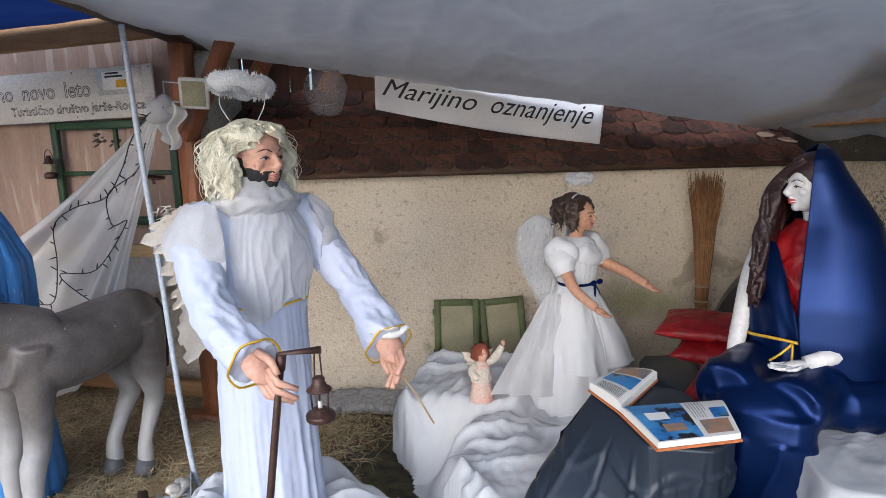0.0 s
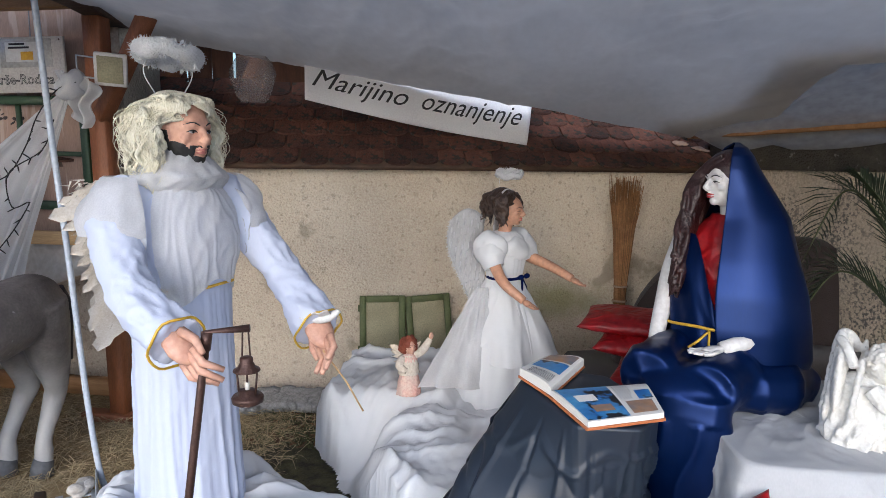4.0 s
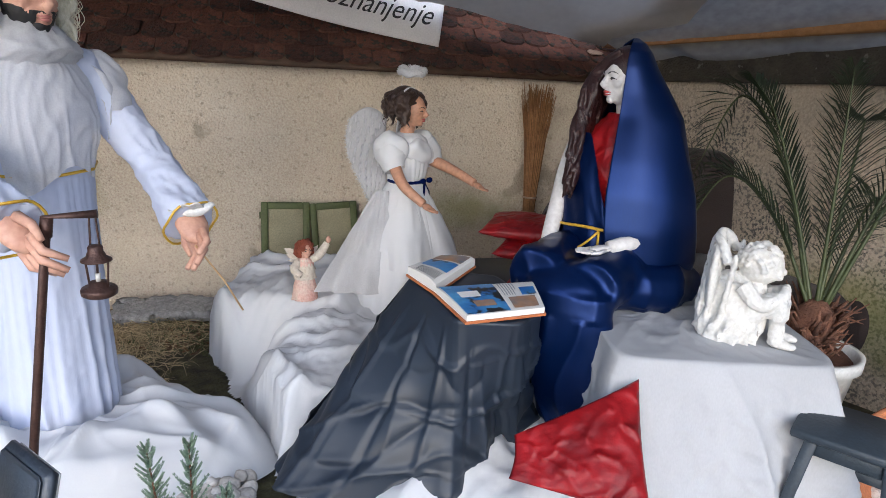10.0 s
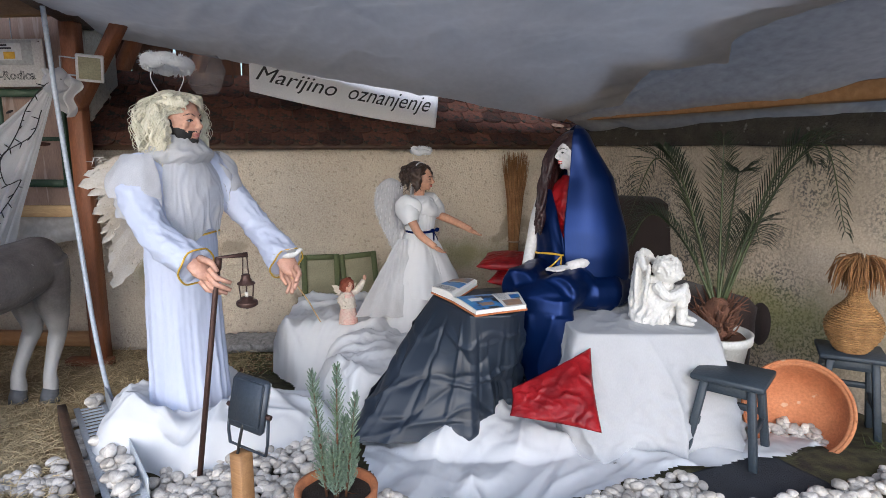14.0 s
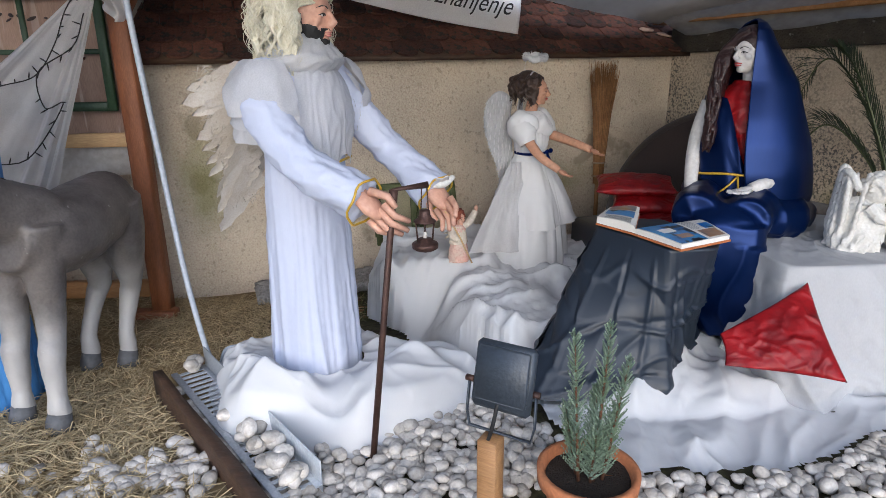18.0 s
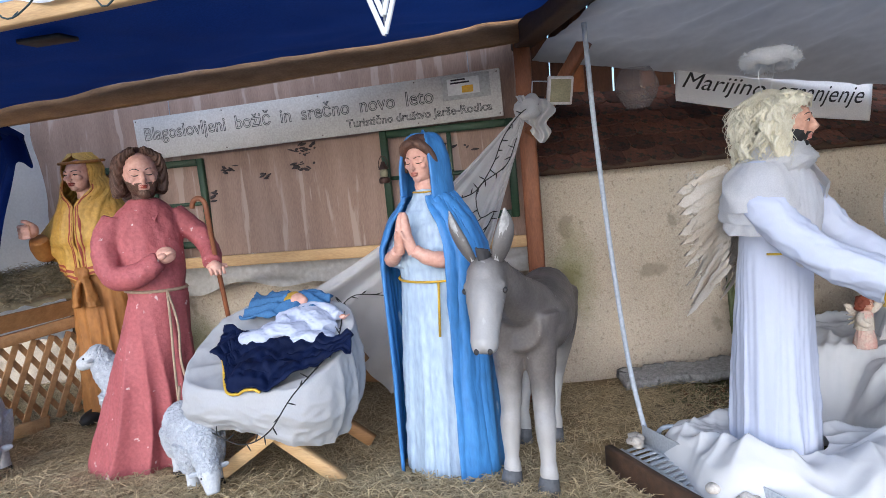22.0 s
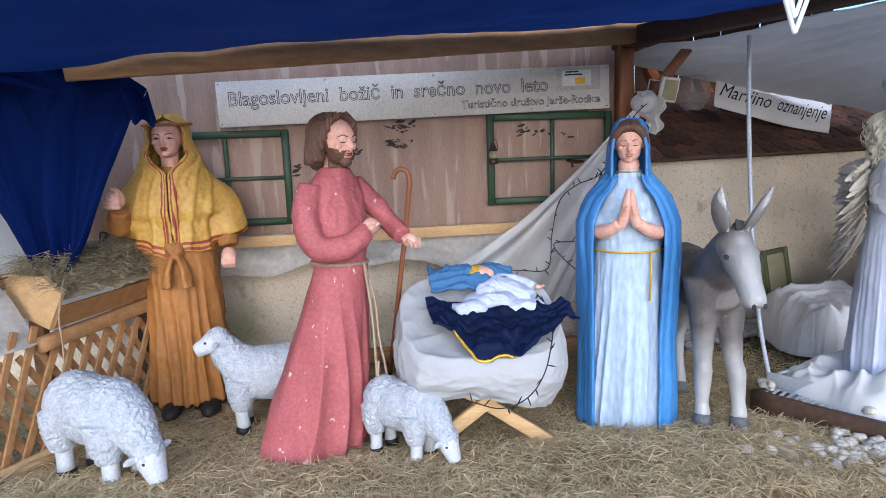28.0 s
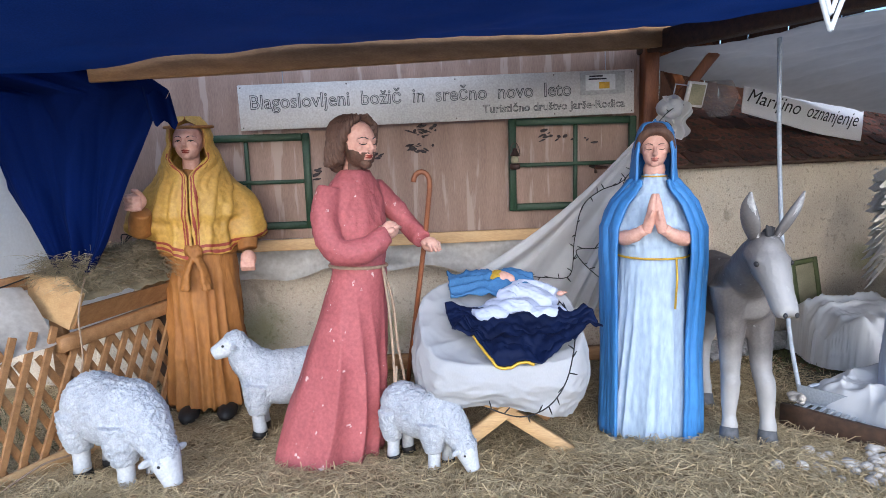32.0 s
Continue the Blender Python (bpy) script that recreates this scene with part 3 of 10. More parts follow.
# one tile with a rounded tail, then all of them on two meshes
tile_meshes = []
for kind_ in range(3):
    bm = bmesh.new()
    w, ln, th = 0.082, 0.20, 0.014
    tail = [(w * math.cos(a), 0.05 - 0.05 * math.sin(a)) for a in (math.pi * i / 6 for i in range(7))]
    outline = [(w, ln), *tail, (-w, ln)]
    lift = [0.004 * noise.noise((x * 20, y * 20, kind_ * 7.0)) for x, y in outline]
    n = len(outline)
    add(bm, [(x, y, th + l) for (x, y), l in zip(outline, lift)] + [(x, y, l) for (x, y), l in zip(outline, lift)],
        [list(range(n))[::-1], list(range(n, 2 * n))] + [(i, (i + 1) % n, n + (i + 1) % n, n + i) for i in range(n)])
    bmesh.ops.recalc_face_normals(bm, faces=bm.faces[:])
    data = bpy.data.meshes.new("tile")
    bm.to_mesh(data)
    bm.free()
    data.materials.append(tile_clay)
    tile_meshes.append(data)
rng = random.Random(4)
frame_m = Matrix((along, up, along.cross(up))).transposed().to_4x4()
for row in range(6):
    for col in range(24):
        p = deck[0] + low_z + along * (0.05 + 0.17 * (col + 0.5 * (row % 2)) + rng.uniform(-0.006, 0.006)) + up * (0.145 * row - 0.03 + rng.uniform(-0.008, 0.008)) + Vector((0, 0, 0.016 + 0.003 * rng.random()))
        ob = new("tile", tile_meshes[rng.randrange(3)])
        ob.parent = roof
        ob.matrix_world = Matrix.Translation(p) @ frame_m @ pose(0, 0, 0, -5 + rng.uniform(-1.5, 1.5), rng.uniform(-2, 2), rng.uniform(-2.5, 2.5))

# ---- timber frame between the bays ----
post = thing("timber_post", "reddish brown square timber post with a nailed rail", "post", (-1.05, 4.06, -0.06), kind="structure")
bm = bmesh.new()
rough_beam(bm, (0, 0, 0), (0, 0, 2.3), 0.10, 0.10, seed=2)
part("upright", bm, red_wood, post)
bm = bmesh.new()
rough_beam(bm, (0.02, -0.03, 1.72), (0.38, -0.14, 2.22), 0.08, 0.07, seed=3)
part("brace", bm, red_wood, post)
bm = bmesh.new()
box(bm, (0.30, 0.09, 0.05), pose(-0.06, -0.04, 0.03), 0.004)
part("foot_block", bm, red_wood, post)

bm = bmesh.new()
rough_beam(bm, (-1.15, 4.42, 2.25), (-0.2, 1.35, 2.22), 0.12, 0.13, seed=5)
tagged(part("joist", bm, dark_wood), label="dark brown roof joist between the two bays", category="beam", kind="structure")
bm = bmesh.new()
rough_beam(bm, (-4.28, 3.12, 2.03), (-0.95, 3.93, 2.27), 0.07, 0.13, wave=0.003, seed=6)
tagged(part("cross_beam", bm, pine), label="pale brown sawn cross beam under the canopy", category="beam", kind="structure")
bm = bmesh.new()
rough_beam(bm, (-4.0, 4.02, 0.985), (-1.0, 4.05, 1.0), 0.03, 0.075, wave=0.003, seed=7)
tagged(part("rail", bm, light_pine), label="pale pine rail nailed along the sheet", category="rail", kind="structure")
bm = bmesh.new()
rough_beam(bm, (-4.6, 4.2, 0.09), (-1.1, 4.2, 0.07), 0.06, 0.1, wave=0.003, seed=8)
tagged(part("sill_beam", bm, pine), label="pine plank lying along the foot of the wall", category="beam", kind="structure")

# ---- sheets and tarpaulins ----
def tarp_at(u, v):
    """u from the joist to the east wall, v from the back to the front."""
    back = Vector((-1.02 + 3.62 * u, 4.40 + 0.85 * u, 2.17 - 0.57 * u - 0.10 * u * (1 - u)))
    front = Vector((-0.22 + 4.8 * u, 1.25 - 0.1 * u, 2.24 - 0.30 * u))
    p = back.lerp(front, v)
    bulge = 0.17 * math.sin(math.pi * v) * max(0.0, math.sin(math.pi * u)) ** 0.8
    p.z += bulge - 0.05 * abs(math.sin(math.pi * (2.2 * u + 0.5 * v))) ** 0.6 * math.sin(math.pi * v) * (1 - u * 0.3)
    p.z += 0.022 * crease((p.x * 0.9, p.y * 0.35, 0), 1.5, 3.0) * smooth(0, 0.1, v) + 0.02 * noise.noise((p.x * 2, p.y * 1.2, 4))
    return p


def tarp_edge(v):
    """Where the pale tarpaulin ends, torn and tucked, along the canopy."""
    keys = [(0.0, 0.905), (0.05, 0.875), (0.18, 0.885), (0.38, 0.775), (0.43, 0.80), (0.46, 0.815), (0.54, 0.75), (0.7, 0.72), (1.0, 0.62)]
    for (a, p), (b, q) in zip(keys, keys[1:]):
        if v <= b:
            return p + (q - p) * (v - a) / (b - a)
    return 0.62


def pale_tarp(u, v):
    e = tarp_edge(v)
    p = tarp_at(u * e, v)
    near = smooth(0.80, 1.0, u)
    p.z -= 0.012 + 0.035 * near * (0.6 + 0.4 * math.sin(v * 17))
    p.z += 0.016 * crease((p.x * 1.2 + 0.5 * p.y, p.y * 0.5, 2), 2.4, 9.0) * smooth(0, 0.08, v) + 0.006 * crease((p.x, p.y * 0.6, 1), 6.0, 2.0)
    for ang, freq, amp in ((0.35, 2.3, 0.016), (-0.5, 3.1, 0.012), (1.2, 2.0, 0.010)):
        d = p.x * math.cos(ang) + p.y * math.sin(ang) + 0.35 * noise.noise((p.x * 0.8, p.y * 0.8, ang * 7))
        p.z -= amp * (1 - abs(math.sin(freq * d))) ** 9 * smooth(-0.1, 0.35, noise.noise((p.x * 0.9, p.y * 0.9, ang * 3 + 2)))
    return p


def dark_tarp(u, v):
    low_ = tarp_edge(v) - 0.05
    q = low_ + (1.02 - low_) * u
    p = tarp_at(q, v)
    p.z += 0.02 + 0.014 * crease((p.x * 0.8 + 0.9 * p.y, p.y * 0.6, 5), 1.8, 4.0) - 0.12 * smooth(0.88, 1.0, q) * smooth(0.58, 0.42, v) + 0.05 * smooth(0.85, 1.0, q) * smooth(0.42, 0.55, v)
    for ang, freq, amp in ((0.35, 3.3, 0.020), (-0.6, 4.3, 0.016), (1.3, 3.0, 0.012)):
        d = p.x * math.cos(ang) + p.y * math.sin(ang) + 0.3 * noise.noise((p.x, p.y, ang * 7))
        p.z -= amp * (1 - abs(math.sin(freq * d))) ** 6 * smooth(-0.2, 0.3, noise.noise((p.x * 1.1, p.y * 1.1, ang * 3 + 5)))
    return p


bm = bmesh.new()
sheet(bm, pale_tarp, 130, 110)
tagged(part("canopy_tarp", bm, tarp_grey), label="sagging translucent grey plastic tarpaulin canopy", category="tarpaulin")
bm = bmesh.new()
sheet(bm, dark_tarp, 90, 130)
tagged(part("lower_tarp", bm, tarp_dark), label="bluish grey tarpaulin tucked over the east wall", category="tarpaulin")

def blue_at(u, v):
    x = -5.6 + 4.75 * u
    beam_y, beam_z = 3.12 + 0.2432 * (x + 4.28), 2.03 + 0.072 * (x + 4.28)
    back = Vector((x, beam_y - 0.06, beam_z + 0.03 - 0.065 * smooth(0.50, 0.25, u) - 0.006 * abs(math.sin(u * 9))))
    front = Vector((-5.9 + 5.45 * u, 1.92, 2.102 + 0.125 * u))
    p = back.lerp(front, v)
    p.z += 0.03 - 0.06 * math.sin(math.pi * v) + 0.02 * crease((p.x, p.y, 0), 1.5) + 0.004 * math.sin(u * 40 + 3 * v) * (1 - v)
    return p


bm = bmesh.new()
sheet(bm, blue_at, 110, 40)
blue_roof = material("blue_canopy", (0.020, 0.056, 0.24), 0.85, (0.015, 0.042, 0.185), 2.0, 150, 0.03, through=0.30, wrinkle=(2.0, 0.4), spec=0.08)
tagged(part("blue_canopy", bm, blue_roof), label="dark blue cloth stretched under the canopy roof", category="cloth")

banner_white = material("banner_white", (0.74, 0.73, 0.74), 0.7, (0.68, 0.67, 0.69), 3, 120, 0.08, through=0.15)
letter_black = material("letter_black", (0.02, 0.02, 0.022), 0.7)
BAN = [Vector((-0.095, 4.571, 2.057)), Vector((1.246, 5.054, 1.845)), Vector((1.214, 5.055, 1.551)), Vector((-0.10, 4.575, 1.80))]
def banner_at(u, v):
    p = BAN[0].lerp(BAN[1], u).lerp(BAN[3].lerp(BAN[2], u), v)
    return p + Vector((-0.3, 1, 0)) * (0.012 * math.sin(u * 9 + v * 2) + 0.006 * noise.noise((u * 6, v * 3, 1))) - Vector((0, 0, 0.02 * math.sin(u * math.pi)))
bm = bmesh.new()
sheet(bm, banner_at, 60, 14, thick=0.003)
banner = tagged(part("banner", bm, banner_white), label="white cloth banner with black script lettering", category="banner")


# ---- figures: each one plain mesh ----
def skull(bm, at, r, slot, turn=0.0, tilt=0.0, dark=None, lips=None, beard=None, jaw=0.9, white=None, closed=False, wide=1.0):
    """A mannequin head that looks along -y before it is turned."""
    sub = bmesh.new()
    blob(sub, (0, 0.06 * r, 0.16 * r), (0.76 * r * wide, 0.92 * r, 0.90 * r), 0, 3)
    blob(sub, (0, -0.26 * r, -0.22 * r), (0.62 * r * wide, 0.58 * r, 0.78 * r), 0, 3)
    blob(sub, (0, -0.20 * r, -0.58 * r), (0.53 * r * wide, 0.50 * r, 0.42 * r * jaw), 0, 3)
    blob(sub, (0, -0.63 * r, -0.84 * r * jaw), (0.24 * r, 0.19 * r, 0.19 * r), 0, 2)
    tube(sub, [(0, 0.12 * r, -0.4 * r), (0, 0.22 * r, -1.7 * r)], [0.44 * r, 0.48 * r], 12, 0)
    tube(sub, [(-0.5 * r, -0.60 * r, 0.20 * r), (-0.28 * r, -0.79 * r, 0.27 * r), (0, -0.82 * r, 0.22 * r), (0.28 * r, -0.79 * r, 0.27 * r), (0.5 * r, -0.60 * r, 0.20 * r)], 0.10 * r, 8, 0)
    tube(sub, [(0, -0.80 * r, 0.24 * r), (0, -0.95 * r, 0.02 * r), (0, -1.08 * r, -0.17 * r), (0, -0.98 * r, -0.26 * r), (0, -0.78 * r, -0.26 * r)], [0.085 * r, 0.09 * r, 0.115 * r, 0.10 * r, 0.06 * r], 9, 0)
    blob(sub, (0, -0.86 * r, -0.46 * r), (0.19 * r, 0.09 * r, 0.055 * r), 0, 2)
    blob(sub, (0, -0.85 * r, -0.56 * r), (0.16 * r, 0.09 * r, 0.06 * r), 0, 2)
    for s in (-1, 1):
        blob(sub, (s * 0.78 * r * wide, 0.10 * r, -0.06 * r), (0.07 * r, 0.16 * r, 0.25 * r), 0, 2)
        blob(sub, (s * 0.40 * r, -0.62 * r, -0.14 * r), (0.20 * r, 0.16 * r, 0.17 * r), 0, 2)
        blob(sub, (s * 0.085 * r, -0.93 * r, -0.22 * r), (0.08 * r, 0.09 * r, 0.07 * r), 0, 2)
        blob(sub, (s * 0.31 * r, -0.70 * r, 0.07 * r), (0.17 * r, 0.12 * r, 0.11 * r), 0, 2)
    sub = fuse(sub, 0.045 * r, 2, slot)
    tree = skin_tree(sub)

    def front(x, z, out=0.004):
        hit = tree.ray_cast(Vector((x * r, -3 * r, z * r)), Vector((0, 1, 0)))
        return Vector((x * r, (hit[0].y if hit[0] is not None else -0.8 * r) - out * 1.2, z * r))

    if beard is not None:
        grown = set()
        for f in sub.faces:
            c = f.calc_center_median() / r
            ax = abs(c.x)
            jawline = c.z > -1.2 and c.z < -0.62 + 0.36 * smooth(0.22, 0.52, ax) and c.y < 0.04
            lip = ax < 0.22 and -0.66 < c.z < -0.40 and c.y < -0.66
            tash = -0.43 < c.z < -0.325 and ax < 0.34 and c.y < -0.60 and c.y > -0.97
            corner = 0.20 < ax < 0.36 and -0.72 < c.z < -0.36 and c.y < -0.55
            side = ax > 0.54 and -0.45 < c.z < 0.08 and -0.25 < c.y < 0.02
            if (jawline and not lip) or tash or corner or side:
                f.material_index = beard
                grown.update(f.verts)
        sub.normal_update()
        for v in grown:
            v.co += v.normal * r * (0.07 + 0.03 * noise.noise(v.co * 90))
    if lips is not None:
        for z, w in ((-0.47, 0.19), (-0.555, 0.16)):
            tube(sub, [front(x * w, z + (0.02 if z > -0.5 else -0.0) * (1 - abs(x)), -0.002) for x in (-1, -0.6, -0.2, 0.2, 0.6, 1)], [0.015 * r, 0.05 * r, 0.06 * r, 0.06 * r, 0.05 * r, 0.015 * r], 6, lips)
    if dark is not None:
        for s in (-1, 1):
            xs_ = [0.16, 0.22, 0.31, 0.40, 0.47]
            lid = [0.04, 0.085, 0.10, 0.08, 0.035] if not closed else [0.05, 0.015, 0.0, 0.015, 0.05]
            tube(sub, [front(s * x, z, 0.012 * r) for x, z in zip(xs_, lid)], [0.010 * r, 0.024 * r, 0.028 * r, 0.024 * r, 0.010 * r], 5, dark)
            if not closed:
                if white is not None:
                    blob(sub, front(s * 0.315, 0.05, -0.015 * r), (0.12 * r, 0.035 * r, 0.045 * r), white, 2)
                blob(sub, front(s * 0.315, 0.055, 0.02 * r), (0.045 * r, 0.02 * r, 0.045 * r), dark, 2)
            tube(sub, [front(s * x, z, 0.0) for x, z in ((0.12, 0.25), (0.24, 0.31), (0.38, 0.32), (0.54, 0.24))], [0.020 * r, 0.03 * r, 0.026 * r, 0.010 * r], 5, dark)
    merge(bm, sub, Matrix.Translation(at) @ pose(0, 0, 0, tilt, 0, turn), keep=True)


def wig(at, r, count, length, seed, thick, wave, clear, turn=0.0, part_x=0.0, voxel=0.0045, fluff_=0.03, strands=0, fringe=0):
    """Wavy locks that part over the brow and fall beside the face, melted into one mass; loose hairs stay out of it."""
    rng = random.Random(seed)
    sub = bmesh.new()
    blob(sub, (0, 0.028, 0.040), (r * 0.98, r * 0.98, r * 0.94), 0, 3)

    def lock(bm_, th, ln, wv, out_):
        a0 = rng.uniform(-180, 180)
        if abs(a0) < 12:
            a0 = 12 if rng.random() < 0.5 else -12
        top = rng.uniform(0.25, 0.98)
        sgn = 1 if a0 > 0 else -1
        aim = sgn * max(abs(a0), clear + rng.uniform(0, 16))
        ph, ph2 = rng.uniform(0, 6), rng.uniform(0, 6)
        pts, n = [], 20
        swirl = rng.uniform(12, 19)
        for i in range(n + 1):
            s = i / n
            a = radians(a0 + (aim - a0) * min(1.0, s * 3.2) - 90 + turn)
            d = Vector((math.cos(a), math.sin(a), 0))
            rise = math.sqrt(max(0.0, 1 - top * top))
            rad = r * (rise + (1.06 - rise) * min(1, s * 2.6)) + out_ * math.sin(math.pi * min(1, s * 1.15)) + 0.02 * s
            z = r * top * 1.02 + 0.02 - ln * s * (0.35 + 0.65 * s)
            w = wv * (0.25 + 0.9 * s)
            pts.append(Vector((d.x * rad, d.y * rad + 0.015, z)) + Vector((-d.y, d.x, 0)) * w * math.sin(ph + swirl * s) + d * w * math.cos(ph2 + swirl * s) + Vector((0, 0, 0.5 * w * math.sin(ph2 + 9 * s))))
        tube(bm_, pts, [th * (0.75 + 0.5 * math.sin(math.pi * min(1, 0.15 + s_ / n))) * (1 - 0.5 * max(0, s_ / n - 0.7) / 0.3) for s_ in range(n + 1)], 5)

    for _ in range(count):
        lock(sub, thick * rng.uniform(0.7, 1.3), length * rng.uniform(0.65, 1.1), wave, fluff_ * rng.uniform(0.1, 1.0))
    # short curls swept over the brow
    for _ in range(fringe):
        a0, top = rng.uniform(-66, 66), rng.uniform(0.62, 0.97)
        aim = a0 + (34 if a0 > -14 else -30) * rng.uniform(0.5, 1.1)
        ph, ln = rng.uniform(0, 6), rng.uniform(0.02, 0.075)
        rise = math.sqrt(max(0.0, 1 - top * top))
        pts = []
        for i in range(9):
            s = i / 8
            a = radians(a0 + (aim - a0) * s - 90 + turn)
            d = Vector((math.cos(a), math.sin(a), 0))
            rad = r * (rise + (1.0 - rise) * min(1, s * 1.5)) + 0.010 * math.sin(math.pi * s)
            pts.append(Vector((d.x * rad, d.y * rad - 0.016, r * top * 1.02 + 0.024 - ln * s)) + Vector((-d.y, d.x, 0)) * 0.014 * math.sin(ph + 9 * s))
        tube(sub, pts, [thick * q for q in (0.7, 0.9, 1, 1, 1, 0.9, 0.8, 0.6, 0.3)], 5)
    sub = fuse(sub, voxel, 1)
    for _ in range(strands):
        lock(sub, 0.0010, length * rng.uniform(0.7, 1.1), wave * 1.1, fluff_ * rng.uniform(0.7, 1.5))
    for v in sub.verts:
        v.co += Vector(at)
    return sub


def fingers(bm, wrist, tip, slot, width=0.075, spread=(0, 0, 1), curl=0.0):
    """A hand from the wrist to the finger tips."""
    w, t = Vector(wrist), Vector(tip)
    way = t - w
    side = way.cross(Vector(spread)).normalized()
    palm = w + way * 0.3
    m = between(w, w + way * 0.55)
    blob(bm, palm, (way.length * 0.32, width * 0.52, width * 0.26), slot, 2, turn=m.to_3x3())
    nrm = side.cross(way).normalized()
    for k in range(4):
        a = palm + side * width * (k - 1.5) * 0.27 + way * 0.18
        ln = (0.42, 0.5, 0.48, 0.38)[k]
        tube(bm, [a, a + way * ln * 0.55, a + way * ln + nrm * curl * way.length], [width * 0.13, width * 0.12, width * 0.085], 6, slot)
    a = w + way * 0.2 - side * width * 0.35
    tube(bm, [a, a + way * 0.25 - side * width * 0.35, a + way * 0.45 - side * width * 0.3], [width * 0.15, width * 0.13, width * 0.09], 6, slot)


def feathers(bm, root, fan, slot, rng, rows=3):
    """A wing of long flat feathers. fan: list of (start, tip) pairs."""
    for a, b in fan:
        a, b = Vector(a) + Vector(root), Vector(b) + Vector(root)
        way = (b - a)
        side = way.cross(Vector((0, 1, 0.2))).normalized()
        w = way.length * rng.uniform(0.16, 0.23)
        nrm = side.cross(way).normalized()
        left, mid, right = [], [], []
        for i in range(9):
            s = i / 8
            ww = w * math.sin(math.pi * (0.12 + 0.88 * s) ** 0.8) ** 0.6 * (1 + 0.22 * math.sin(i * 2.6 + a.x * 40))
            bend = nrm * 0.10 * way.length * s * s
            c = a + way * s + bend
            mid.append(bm.verts.new(c + nrm * 0.006))
            left.append(bm.verts.new(c - side * ww))
            right.append(bm.verts.new(c + side * ww * 0.8))
        for i in range(8):
            for p, q in ((left, mid), (mid, right)):
                bm.faces.new((p[i], q[i], q[i + 1], p[i + 1])).material_index = slot


def fur_ring(bm, at, r, thick, slot, m=Matrix(), seed=1):
    """A fluffy ring with loose hairs."""
    rng = random.Random(seed)
    sub = bmesh.new()
    pts = [(r * math.cos(a), r * math.sin(a), 0.006 * math.sin(5 * a)) for a in (2 * math.pi * k / 28 for k in range(29))]
    tube(sub, pts, [thick * rng.uniform(0.85, 1.15) for _ in pts], 9, 0)
    for _ in range(700):
        a, b = rng.uniform(0, 6.283), rng.uniform(0, 6.283)
        base = Vector((r * math.cos(a), r * math.sin(a), 0))
        d = Vector((math.cos(a) * math.cos(b), math.sin(a) * math.cos(b), math.sin(b)))
        d = (d + Vector((rng.uniform(-0.5, 0.5), rng.uniform(-0.5, 0.5), rng.uniform(-0.5, 0.5)))).normalized()
        s = d.cross(Vector((0.3, 0.5, 0.8))).normalized() * 0.0022
        p = base + d * thick * 0.8
        q = base + d * thick * rng.uniform(1.2, 1.55)
        add(sub, [p - s, p + s, q], [(0, 1, 2)])
    merge(bm, sub, Matrix.Translation(at) @ m, slot)


def folds(count, depth, seed=0.0, grow=0.0, twist=0.6):
    """A swelling for loft(): long uneven pleats."""
    def f(a, v):
        n = noise.noise((math.cos(a) * 1.5 + seed, math.sin(a) * 1.5, v * 1.2))
        w = math.sin(count * a + twist * math.sin(v * 4 + seed) + 3.0 * n)
        w2 = math.sin(count * 2.3 * a + 4.0 * n + v * 2)
        return depth * (1 - grow * v) * (0.7 * (1 - abs(w)) ** 1.5 * 1.5 + 0.3 * w2 - 0.3)
    return f


def sleeve(bm, pts, radii, slot, depth=0.008, seed=0.0, n=22, steps=5, scale=11, pleats=0, pleat=0.0, low=0.3):
    """A cloth sleeve with crosswise creases along a line."""
    line = curve_points(pts, steps)
    rr = [p[0] for p in curve_points([(r, 0, 0) for r in radii], steps)]
    side = None
    rows = []
    for i, p in enumerate(line):
        way = (line[min(i + 1, len(line) - 1)] - line[max(i - 1, 0)]).normalized()
        if side is None:
            side = way.cross(Vector((0.3, 0.2, 1))).normalized()
        side = (side - way * side.dot(way)).normalized()
        other = way.cross(side)
        row = []
        for k in range(n):
            a = 2 * math.pi * k / n
            d = side * math.cos(a) + other * math.sin(a)
            ply = pleat * (low + (1 - low) * i / (len(line) - 1)) * ((1 - abs(math.sin(pleats * a / 2 + 1.2 * math.sin(a + seed) + 0.08 * i))) ** 1.4 * 2 - 0.7) if pleats else 0.0
            row.append(bm.verts.new(p + d * (rr[i] + ply + depth * crease((p + d * rr[i]), scale, seed))))
        rows.append(row)
    for r, s in zip(rows, rows[1:]):
        for k in range(n):
            bm.faces.new((r[k], r[(k + 1) % n], s[(k + 1) % n], s[k])).material_index = slot
    bm.faces.new(rows[0][::-1]).material_index = slot


def statue(name, bm, mats, at, turn, label, category="statue"):
    ob = part(name, bm, mats)
    ob.matrix_world = pose(*at, 0, 0, turn)
    return tagged(ob, label=label, category=category)


def put(bm, sub, slot):
    merge(bm, sub, Matrix(), slot)


